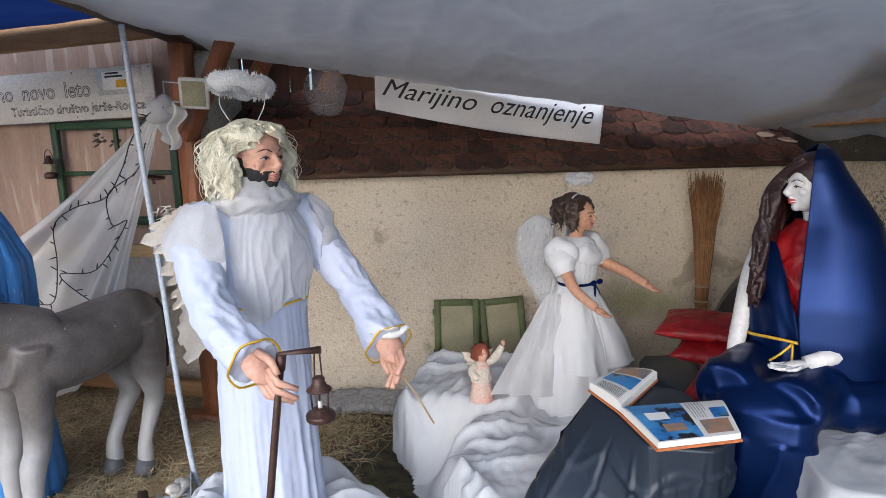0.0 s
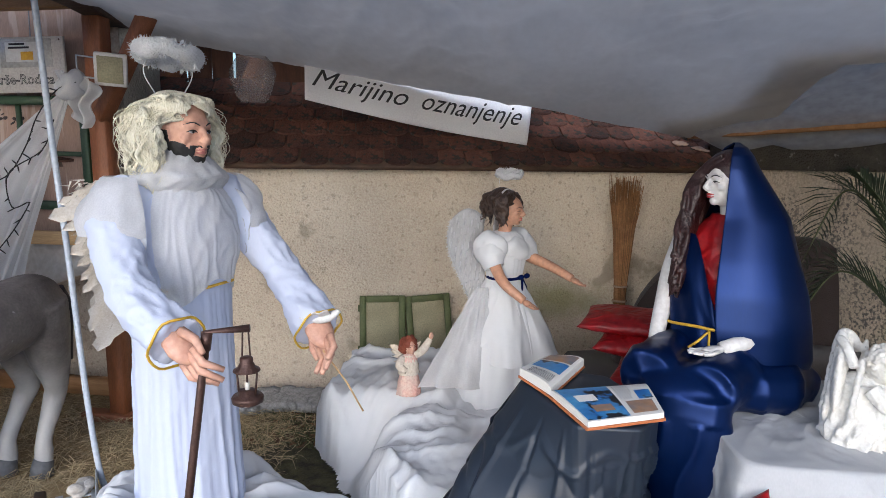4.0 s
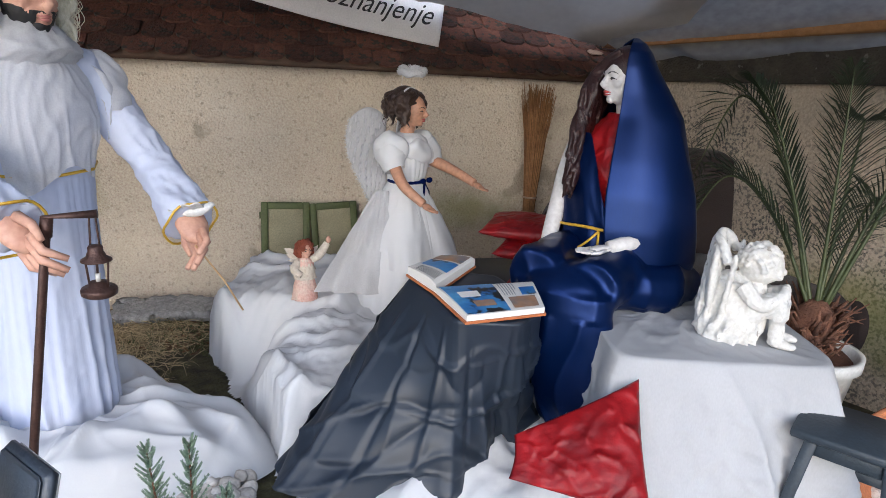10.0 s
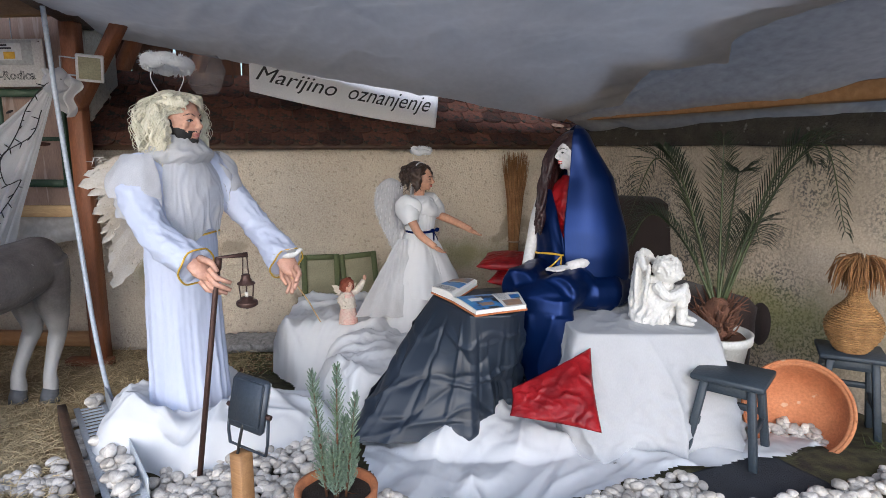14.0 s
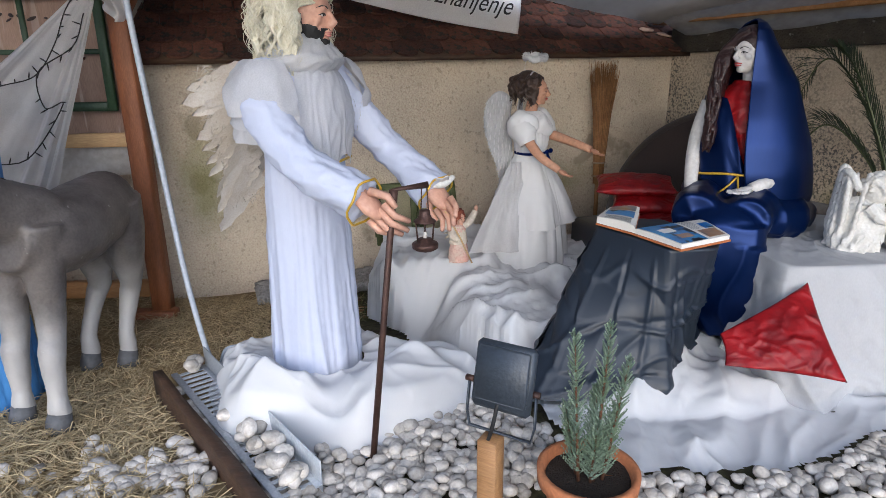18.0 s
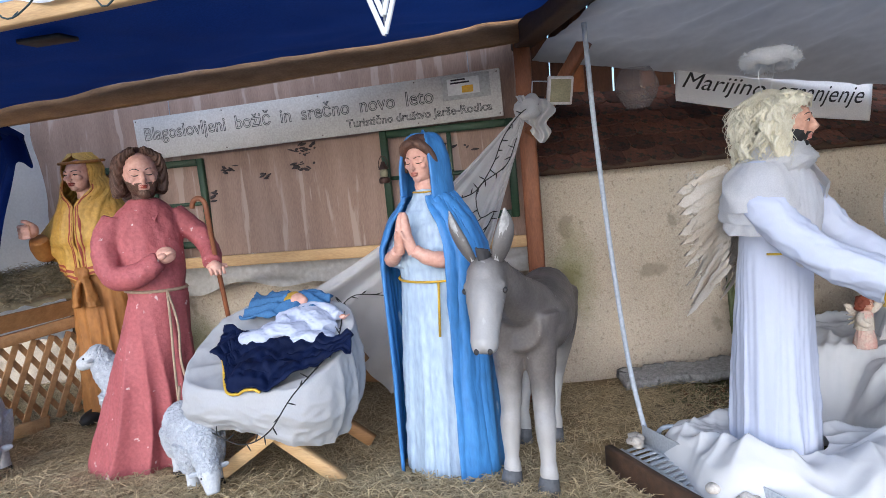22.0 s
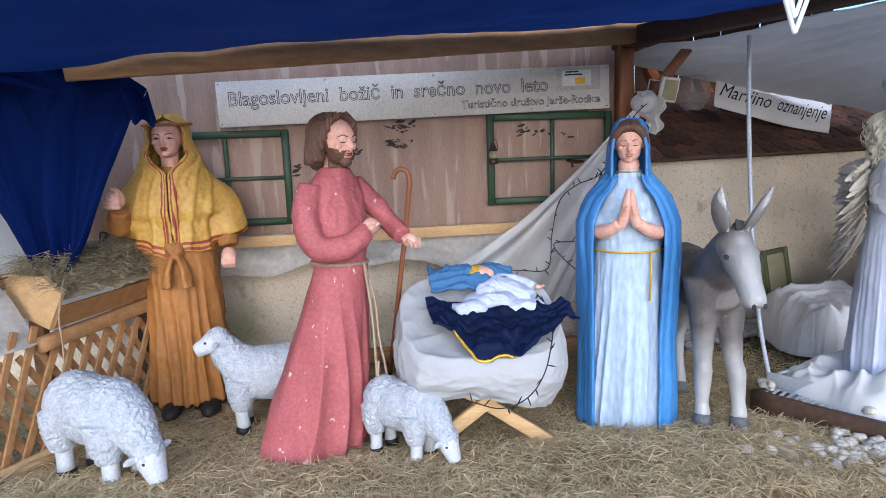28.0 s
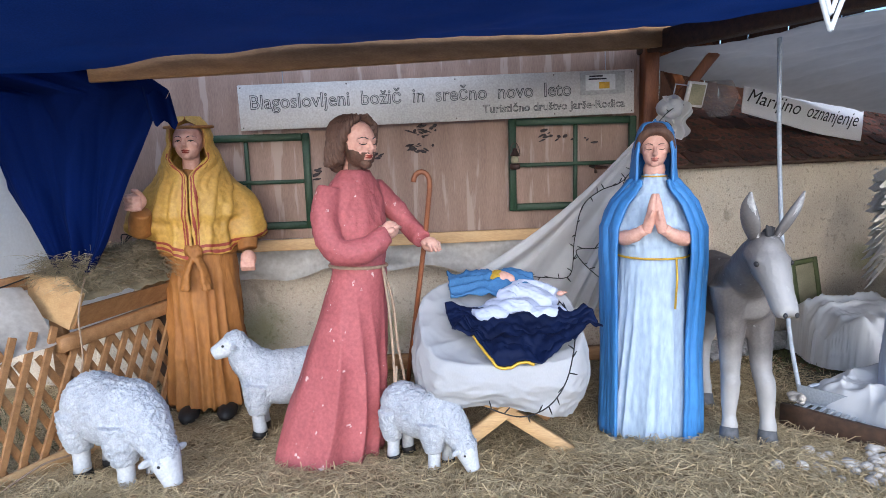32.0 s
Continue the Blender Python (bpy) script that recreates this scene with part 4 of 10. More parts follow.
def bearded_angel():
    bm = bmesh.new()
    W, N, S, H, B, K, F, G, L, U = range(10)
    body = bmesh.new()
    loft(body, [(0, 0.02, 0.10, 0.19, 0.175), (0, 0.02, 0.35, 0.19, 0.175), (0, 0.02, 0.70, 0.182, 0.160), (0, 0.01, 1.02, 0.178, 0.142), (0, 0, 1.20, 0.175, 0.132), (0, 0, 1.35, 0.17, 0.12), (0, 0.01, 1.43, 0.125, 0.095), (0, 0.01, 1.50, 0.06, 0.06)], 60, 0, steps=6)
    arms = []
    for s, hand, elbow in ((-1, (-0.27, -0.50, 1.02), (-0.275, -0.20, 1.12)), (1, (0.25, -0.46, 0.93), (0.285, -0.19, 1.08))):
        wrist = Vector(elbow).lerp(Vector(hand), 0.84)
        arms.append((s, Vector(hand), Vector(elbow), wrist))
        line = curve_points([(s * 0.13, 0.02, 1.39), (s * 0.215, 0.0, 1.31), elbow, wrist + Vector((0, 0, -0.030))], 6)
        rad = [p[0] for p in curve_points([(0.085, 0, 0), (0.088, 0, 0), (0.070, 0, 0), (0.082 if s < 0 else 0.088, 0, 0)], 6)]
        tube(body, line, rad, 16, 0)
    body = fuse(body, 0.0085, 5, W)

    def cloth(p, nrm):
        a = math.atan2(p.y - 0.02, p.x)
        arm = smooth(0.17, 0.23, math.hypot(p.x * 1.0, min(0, p.y + 0.16) * 1.3)) * smooth(0.86, 0.98, p.z)
        n = noise.noise((math.cos(a) * 2, math.sin(a) * 2, p.z * 0.9))
        fine = math.sin(34 * a + 5 * n + 1.5 * p.z) * 0.5 + 0.5 * math.sin(21 * a - 4 * n)
        wide = (1 - abs(math.sin(4.5 * a + 2.2 * n + 0.6 * math.sin(p.z * 3)))) ** 2
        skirt = smooth(1.15, 0.95, p.z) * (0.0022 * fine + 0.016 * smooth(1.05, 0.3, p.z) * (wide - 0.3))
        q = Vector((p.x * 1.4, p.y * 0.55, p.z * 1.0))
        crush = 0.011 * crease(q, 7.0, 2.0) + 0.004 * crease(q, 19, 5.0)
        return skirt * (1 - arm) + crush * (0.30 + 0.9 * arm) - 0.004

    swell(body, cloth)
    tree = skin_tree(body)
    put(bm, body, W)
    for s, hand, elbow, wrist in arms:
        way = (hand - elbow).normalized()
        tube(bm, [elbow.lerp(hand, 0.5), hand - way * 0.05], 0.035, 10, S)
        rim = between(wrist - way, wrist)
        sub = bmesh.new()
        rr = 0.082 if s < 0 else 0.088
        tube(sub, [(0.006 * math.sin(5 * a), rr * math.cos(a), rr * math.sin(a)) for a in (2 * math.pi * k / 26 for k in range(27))], 0.0042, 5, 0, ends=False)
        rim.translation = wrist + way * 0.004 + Vector((0, 0, -0.030))
        merge(bm, sub, rim, G)
        fingers(bm, hand - way * 0.085, hand + Vector((-0.02 * s, -0.075, -0.125)), S, 0.102, (s * 0.9, 0.2, 0.2), -0.2)
        # layered net puff on the shoulder
        for k in range(3):
            ca, cz = 0.142 - 0.014 * k, 1.345 - 0.048 * k
            def puff(u, v):
                a = radians(-80 + 270 * u) if s > 0 else radians(260 - 270 * u)
                ruff = 0.010 * math.sin(u * 21 + k * 2) * v + 0.020 * crease((u * 2.4, v + k, s), 1.8, k)
                r_ = ca * math.sin(math.pi * (0.16 + 0.46 * v)) + ruff + 0.012 * v
                return (s * 0.165 + r_ * math.cos(a) * 0.95, 0.01 + r_ * math.sin(a), cz + 0.10 * math.cos(math.pi * (0.1 + 0.55 * v)) - 0.045 * v)
            sheet(bm, puff, 64, 16, N)
    # crumpled net scarf and veil over the chest
    loft(bm, [(0, 0.01, 1.385, 0.155, 0.125), (0, 0, 1.43, 0.16, 0.145), (0, 0, 1.475, 0.125, 0.125), (0, 0, 1.535, 0.085, 0.09), (0, 0, 1.52, 0.06, 0.06)], 72, N, lambda a, v: 0.014 * crease((math.cos(a), math.sin(a), v * 1.6), 3.4, 1.0) + 0.008 * math.sin(9 * v + 2 * math.sin(a)), steps=8)
    def spot(u, v):
        half = 60 - 10 * v
        return (-90 - half + 2 * half * u, 1.43 - v * (0.40 + 0.05 * math.sin(u * 6 + 1) - 0.04 * abs(2 * u - 1)), 0, 0)
    def ply(u, v):
        n = noise.noise((u * 4, v * 1.5, 2))
        return 0.004 * (1 - abs(math.sin(u * 15 + 5 * n + 12.0 * (u - 0.5) * (1 - v) + 3 * v))) ** 1.4 * (0.4 + v) + 0.005 * crease((u * 1.7 + v, v * 1.7, 0), 2.0, 4) + 0.024 * math.sin(math.pi * v) ** 2 + 0.008 * v
    drape(bm, tree, spot, 70, 36, 0.012, ply, N, 10, far=0.21)
    tube(bm, [(-0.185, -0.02, 1.075), (-0.12, -0.118, 1.07), (0, -0.142, 1.065), (0.12, -0.118, 1.07), (0.185, -0.02, 1.075)], 0.005, 6, G)
    skull(bm, (0, -0.032, 1.585), 0.110, S, 15, 4, K, L, K, white=N)
    put(bm, wig((0, -0.004, 1.585), 0.106, 170, 0.305, 5, 0.0062, 0.023, 64, 15, fluff_=0.036, strands=150, fringe=64), H)
    rng = random.Random(8)
    for s in (-1, 1):
        fan = []
        for k in range(13):
            t = k / 12
            start = (s * (0.10 + 0.06 * rng.random()), 0.15 + 0.03 * rng.random(), 1.38 - 0.36 * t)
            tip = (s * (0.31 - 0.14 * t + rng.uniform(-0.03, 0.03)), 0.24 + 0.05 * rng.random(), 1.40 - 0.56 * t - 0.07)
            fan.append((start, tip))
        for k in range(9):
            t = k / 8
            fan.append(((s * 0.06, 0.17, 1.40 - 0.3 * t), (s * (0.25 - 0.1 * t), 0.25, 1.36 - 0.53 * t)))
        for k in range(14):
            t = k / 13
            fan.append(((s * (0.07 + 0.05 * rng.random()), 0.16, 1.42 - 0.42 * t), (s * (0.20 - 0.06 * t + 0.05 * rng.random()), 0.22 + 0.03 * rng.random(), 1.38 - 0.50 * t)))
        feathers(bm, (0, 0, 0), fan, F, rng)
        for k in range(420):
            v_, u_ = rng.random(), rng.random() ** 0.6
            p = Vector((s * (0.06 + u_ * (0.20 - 0.10 * v_)), 0.19 + 0.07 * u_, 1.42 - 0.52 * v_))
            d = Vector((s * rng.uniform(0.1, 1), rng.uniform(-0.7, 0.7), rng.uniform(-1, 0.1))).normalized() * rng.uniform(0.025, 0.05)
            e = d.cross(Vector((0.2, 0.9, 0.4))).normalized() * 0.0035
            add(bm, [p - e, p + e, p + d], [(0, 1, 2)], F)
    fur_ring(bm, (-0.01, 0.01, 1.836), 0.085, 0.030, U, pose(0, 0, 0, -4, 9, 0), 2)
    for s in (-1, 1):
        tube(bm, curve_points([(s * 0.07, 0.02, 1.83), (s * 0.085, 0.03, 1.775), (s * 0.05, 0.03, 1.71)], 4), 0.0022, 5, U)
    statue("bearded_angel_statue", bm, [robe_white, net_white, skin, blonde, black_paint, black_paint, feather, gold, lip_pink, fluff], (0.05, 2.885, 0.0), 58,
           "bearded angel mannequin with blonde curls, white robe and feather wings")


def girl_angel():
    bm = bmesh.new()
    W, S, H, B, L, U, K, N = range(8)
    loft(bm, [(0, 0.03, 0.22, 0.27, 0.26), (0, 0.03, 0.36, 0.255, 0.25), (0, 0.01, 0.60, 0.20, 0.19), (0, 0, 0.80, 0.12, 0.11), (0, 0, 0.86, 0.092, 0.082), (0, 0, 0.95, 0.115, 0.095), (0, 0, 1.06, 0.11, 0.085), (0, 0, 1.10, 0.05, 0.05)], 84, W, folds(9, 0.018, 4.0, 0.9), steps=7)
    loft(bm, [(0.02, 0.0, 0.47, 0.255, 0.245), (0.0, 0.0, 0.62, 0.215, 0.20), (0, 0, 0.78, 0.13, 0.12), (0, 0, 0.865, 0.096, 0.086)], 72, W, lambda a, v: 0.028 * (1 - v) * math.sin(5 * a + 1) + folds(8, 0.02, 9.0, 0.9)(a, v), ends=(False, False), steps=6)
    for s in (-1, 1):
        blob(bm, (s * 0.125, 0, 1.02), (0.072, 0.075, 0.085), W, 3, 0.03, 14, seed=s)
        sleeve(bm, [(s * 0.11, 0, 1.05), (s * 0.145, -0.02, 0.99), (s * 0.15, -0.05, 0.94)], [0.06, 0.066, 0.05], W, 0.008, s, 18)
    blob(bm, (0.0, -0.07, 1.02), (0.09, 0.05, 0.06), W, 3, 0.025, 16)
    for a, b, c in (((-0.15, -0.04, 0.96), (-0.185, -0.13, 0.88), (-0.17, -0.235, 0.81)), ((0.14, -0.05, 0.96), (0.155, -0.18, 0.92), (0.125, -0.315, 0.885))):
        line = curve_points([a, b, c], 5)
        tube(bm, line, [0.030 - 0.010 * i / 10 for i in range(11)], 10, S)
        fingers(bm, Vector(c), Vector(c) + Vector((0.0, -0.075, -0.035)), S, 0.05, (0.2, 0.1, 1), 0.1)
    tube(bm, [(0.094 * math.cos(t), 0.084 * math.sin(t), 0.868) for t in (math.pi * k / 12 for k in range(25))], 0.008, 6, B)
    for d in (-0.02, 0.02):
        tube(bm, [(0.03, -0.09, 0.868), (0.03 + d, -0.105, 0.82), (0.035 + 1.5 * d, -0.10, 0.77)], 0.007, 5, B, flat=0.4)
        blob(bm, (0.03 + d * 1.3, -0.10, 0.875), (0.022, 0.012, 0.014), B, 2)
    skull(bm, (0, -0.02, 1.205), 0.073, S, 16, 4, K, L)
    put(bm, wig((0, 0.0, 1.205), 0.078, 90, 0.135, 11, 0.0065, 0.012, 62, 16, voxel=0.0045, fluff_=0.018, strands=30), H)
    tube(bm, [(0.086 * math.cos(t), -0.005, 1.215 + 0.092 * math.sin(t)) for t in (math.pi * k / 12 for k in range(13))], 0.006, 5, U)
    fur_ring(bm, (0.0, -0.01, 1.385), 0.055, 0.016, U, pose(0, 0, 0, 6, -8, 0), 4)
    tube(bm, [(0.0, 0.045, 1.37), (0.0, 0.05, 1.32), (0.0, 0.02, 1.30)], 0.0015, 4, U)
    # soft wings with rows of down
    rng = random.Random(3)
    for s in (-1, 1):
        def wing(u, v):
            z = 1.16 - 0.52 * v
            w = 0.20 * (math.sin(math.pi * min(1, 0.18 + 0.95 * v) ** 0.75) ** 0.8) * (1.0 - 0.35 * v) + 0.02
            return (s * (0.04 + u * w), 0.10 + 0.06 * u + 0.01 * math.sin(v * 7), z + 0.05 * math.sin(u * 3.0) * (1 - v))
        sheet(bm, wing, 12, 24, N, 0.010)
        for row in range(13):
            for col in range(5):
                u, v = 0.10 + 0.19 * (col + 0.5 * (row % 2)), 0.05 + 0.068 * row
                if u < 0.97:
                    blob(bm, Vector(wing(u, v)) + Vector((0, -0.008, 0)), (0.0085 * (1 - 0.3 * v), 0.004, 0.019), U, 1, turn=Matrix.Rotation(-s * 0.35 * u, 3, "Y"))
        for k in range(200):
            v = k / 199
            p = Vector(wing(1.0, v))
            d = Vector((s * rng.uniform(0.3, 1), rng.uniform(-0.3, 0.3), rng.uniform(-0.8, 0.5))).normalized() * 0.022
            q = Vector((0.0, 0.0, 0.003))
            add(bm, [p - q, p + q, p + d], [(0, 1, 2)], U)
    statue("girl_angel_statue", bm, [white_cloth, tan_skin, brown_hair, blue_drape, lip_red, fluff, black_paint, net_white], (1.135, 4.02, 0.03), 57,
           "girl mannequin dressed as an angel in white with wings")


def seated_mary():
    bm = bmesh.new()
    B, R, S, H, G, L, K = range(7)
    loft(bm, [(0, 0.0, 0.66, 0.19, 0.17), (0, 0, 0.80, 0.160, 0.14), (0, 0, 0.95, 0.135, 0.105), (0, 0, 1.10, 0.155, 0.115), (0, 0, 1.22, 0.160, 0.095), (0, 0.01, 1.29, 0.09, 0.07), (0, 0.01, 1.33, 0.05, 0.05)], 48, R, folds(7, 0.012, 2.0), steps=6)
    def wrap(u, v):
        a = radians(-200 + 240 * u)
        r = 0.182 + 0.013 * (1 - abs(math.sin(u * 16 + v * 5))) + 0.007 * crease((u * 3, v, 0), 2.5, 2)
        z = 0.70 + v * (0.25 + 0.31 * smooth(0.55, 0.36, u))
        return (r * math.cos(a) * (1.02 - 0.09 * v), r * 0.82 * math.sin(a) * (1.0 - 0.10 * v), z)
    sheet(bm, wrap, 70, 20, B)
    # lap, knees and the skirt that falls beside the table
    lap = bmesh.new()
    blob(lap, (0.0, 0.0, 0.745), (0.24, 0.20, 0.12), 0, 3)
    for s, knee in ((-1, (-0.09, -0.40, 0.775)), (1, (0.11, -0.36, 0.765))):
        tube(lap, curve_points([(s * 0.10, 0.02, 0.745), (s * 0.105, -0.18, 0.77), knee], 5), [0.12] * 6 + [0.11] * 4 + [0.10], 16)
    blob(lap, (0.02, -0.30, 0.75), (0.17, 0.16, 0.09), 0, 3)
    loft(lap, [(0.10, -0.33, 0.24, 0.15, 0.07), (0.08, -0.35, 0.40, 0.165, 0.085), (0.04, -0.37, 0.60, 0.18, 0.10), (0.01, -0.36, 0.76, 0.19, 0.10)], 32, 0)
    tube(lap, [(0.10, -0.20, 0.74), (0.24, -0.05, 0.74), (0.26, 0.10, 0.73)], [0.09, 0.10, 0.09], 12)
    lap = fuse(lap, 0.010, 6)
    def satin(p, n):
        w = Vector((p.x + 0.06 * noise.noise(p * 3), p.y + 0.06 * noise.noise(p * 3 + Vector((5, 5, 5))), p.z))
        run = math.sin(26 * (w.x * 0.8 + w.y * 0.25) + 5 * w.z + 3 * noise.noise(w * 2.5)) if p.z > 0.68 else math.sin(30 * w.x + 14 * w.y + 2 * noise.noise(w * 3))
        return 0.010 * ((1 - abs(run)) ** 1.6 - 0.35) + 0.005 * crease(w, 3.5, 3)
    swell(lap, satin)
    put(bm, lap, B)
    # mantle from the crown over the back and her left side, in long soft folds
    # heights, and the radius in front, at her left, behind and at her right
    hang = [(1.592, 0.012, 0.012, 0.012, 0.012), (1.575, 0.060, 0.040, 0.06, 0.05), (1.545, 0.092, 0.064, 0.10, 0.075), (1.494, 0.104, 0.092, 0.125, 0.085), (1.40, 0.112, 0.155, 0.155, 0.085), (1.323, 0.125, 0.205, 0.175, 0.09),
            (1.172, 0.175, 0.250, 0.195, 0.125), (1.06, 0.205, 0.283, 0.205, 0.165), (0.93, 0.222, 0.305, 0.21, 0.20), (0.83, 0.222, 0.314, 0.21, 0.235), (0.755, 0.205, 0.300, 0.20, 0.225), (0.725, 0.17, 0.25, 0.18, 0.19)]
    def mantle(u, v):
        s = v * (len(hang) - 1)
        i = min(int(s), len(hang) - 2)
        k = s - i
        z, rf, rs, rb, rr = (p + (q - p) * k for p, q in zip(hang[i], hang[i + 1]))
        grow = smooth(0.25, 0.85, v)
        first = -150 - 52 * smooth(0.42, 0.66, v)
        a = first + (77 - 14 * smooth(0.6, 1.0, v) - first) * u
        if a > -17:
            r = rs + (rf - rs) * smooth(-17, 75, a)
        elif a > -107:
            r = rb + (rs - rb) * smooth(-107, -17, a)
        else:
            r = rr + (rb - rr) * smooth(-200, -107, a)
        n = noise.noise((u * 3.0, v * 1.2, 0))
        n2 = noise.noise((u * 8, v * 2.0, 4))
        long_ = (1 - abs(math.sin(u * 9.5 - 1.0 * v + 1.6 * n))) ** 1.6 - 0.35
        hem = (1 - abs(math.sin(u * 23 + 3 * n2))) ** 1.8 - 0.3
        r += grow * (0.016 * long_ + 0.007 * n2) + 0.014 * hem * smooth(0.82, 1.0, v)
        a = radians(a)
        low = 0.05 * smooth(0.5, 0.0, u) * smooth(0.75, 1.0, v)
        return (r * math.cos(a), -r * math.sin(a) + 0.02, z - low + 0.012 * n2 * smooth(0.7, 1, v))
    sheet(bm, mantle, 150, 84, B, 0.006)
    arm = bmesh.new()
    tube(arm, curve_points([(-0.14, -0.02, 1.23), (-0.175, -0.04, 1.10), (-0.185, -0.07, 0.98), (-0.165, -0.16, 0.86), (-0.13, -0.24, 0.79)], 5), [0.046 - 0.022 * i / 20 for i in range(21)], 14)
    put(bm, fuse(arm, 0.007, 3), S)
    fingers(bm, (-0.13, -0.235, 0.80), (-0.09, -0.30, 0.71), S, 0.06, (1, 0.3, 0.2), 0.0)
    fingers(bm, (0.105, -0.215, 0.885), (0.015, -0.305, 0.868), S, 0.056, (0.3, 0.3, 1), 0.05)
    tube(bm, [(0.18, -0.08, 0.91), (0.10, -0.22, 0.885)], [0.033, 0.025], 10, S)
    tube(bm, [(0.196 * math.cos(t), 0.166 * math.sin(t), 0.92 + 0.01 * math.sin(3 * t)) for t in (math.pi * k / 14 for k in range(14, 29))], 0.006, 6, G)
    for d in (-0.03, 0.02):
        tube(bm, curve_points([(0.03, -0.155, 0.92), (0.02 + d, -0.18, 0.87), (0.0 + 2 * d, -0.19, 0.83)], 4), 0.005, 5, G)
    skull(bm, (0, -0.018, 1.450), 0.088, S, -36, 4, K, L, wide=0.94)
    hair = bmesh.new()
    blob(hair, (-0.004, 0.004, 1.480), (0.090, 0.090, 0.088), 0, 3)
    rng = random.Random(6)
    for k in range(130):
        s = -1
        y0 = -0.060 + 0.12 * rng.random()
        x0 = s * (0.074 + 0.040 * rng.random())
        ln = rng.uniform(0.30, 0.46) if s < 0 else rng.uniform(0.2, 0.3)
        ph = rng.uniform(0, 6)
        pts = [(s * 0.01, y0 - 0.01, 1.545), (s * 0.050, y0 - 0.01, 1.525), (x0 * 0.97, y0, 1.47)] + [(x0 + s * (0.022 * min(1, i / 3) + 0.010 * math.sin(i * 1.5 + ph)), y0 - 0.011 * i + 0.010 * math.cos(i * 1.3 + ph), 1.47 - ln * i / 9) for i in range(1, 10)]
        tube(hair, pts, [0.011] * 9 + [0.010, 0.008, 0.005], 5)
    put(bm, fuse(hair, 0.005, 1), H)
    return statue("seated_mary_statue", bm, [blue_satin, red_satin, pale_skin, auburn_hair, gold, lip_red, black_paint], (1.975, 3.30, -0.01), -36,
                  "seated white mannequin of Mary in blue satin mantle")


bearded_angel()
girl_angel()
seated_mary()

# ---- carved and painted statues of the stable ----
painted_red = material("painted_red", (0.42, 0.115, 0.12), 0.7, (0.33, 0.08, 0.085), 5.0, 60, 0.5, wear=(0.66, 0.50, 0.48), wear_scale=22.0, wear_edge=0.665, bump_scale=30)
painted_blue = material("painted_blue", (0.075, 0.25, 0.58), 0.5, (0.05, 0.18, 0.46), 6.0, 50, 0.5, wear=(0.30, 0.45, 0.66), wear_scale=14.0, wear_edge=0.68, bump_scale=26, stretch=(1, 1, 0.3))
painted_white = material("painted_white", (0.43, 0.53, 0.65), 0.55, (0.38, 0.48, 0.61), 6.0, 50, 0.5, bump_scale=26, stretch=(1, 1, 0.3))
painted_ochre = material("painted_ochre", (0.40, 0.175, 0.04), 0.65, (0.29, 0.115, 0.025), 6.0, 50, 0.5, wear=(0.45, 0.36, 0.26), wear_scale=12.0, wear_edge=0.73, bump_scale=24, stretch=(1, 1, 0.4))
painted_yellow = material("painted_yellow", (0.60, 0.37, 0.075), 0.55, (0.47, 0.26, 0.045), 6.0, 50, 0.4, bump_scale=24)
stripe_red = material("stripe_red", (0.32, 0.05, 0.03), 0.6)
face_paint = material("face_paint", (0.68, 0.40, 0.31), 0.5, (0.62, 0.33, 0.25), 6.0, 50, 0.1)
hair_paint = material("hair_paint", (0.13, 0.065, 0.04), 0.6, (0.09, 0.045, 0.028), 10, 60, 0.4, stretch=(3, 3, 1))
lip_pale = material("lip_pale", (0.50, 0.17, 0.13), 0.5)
rope_mat = material("rope", (0.40, 0.29, 0.20), 0.8)


def carved(p, depth=0.004, scale=14.0):
    """Knife marks of a carved figure."""
    return depth * noise.noise((p.x * scale, p.y * scale, p.z * scale * 0.45)) + 0.4 * depth * noise.noise((p.x * scale * 3, p.y * scale * 3, p.z * scale))


def round_folds(p, count, depth, low, high, cx=0.0, cy=0.0, seed=0.0):
    """Carved folds that run down a skirt and deepen to the hem."""
    a = math.atan2(p.y - cy, p.x - cx)
    n = noise.noise((math.cos(a) * 1.6 + seed, math.sin(a) * 1.6, p.z * 0.8))
    w = math.sin(count * a + 2.4 * n + 0.5 * math.sin(p.z * 3 + seed))
    return depth * smooth(high, low, p.z) * ((1 - abs(w)) ** 1.4 * 1.6 - 0.6)


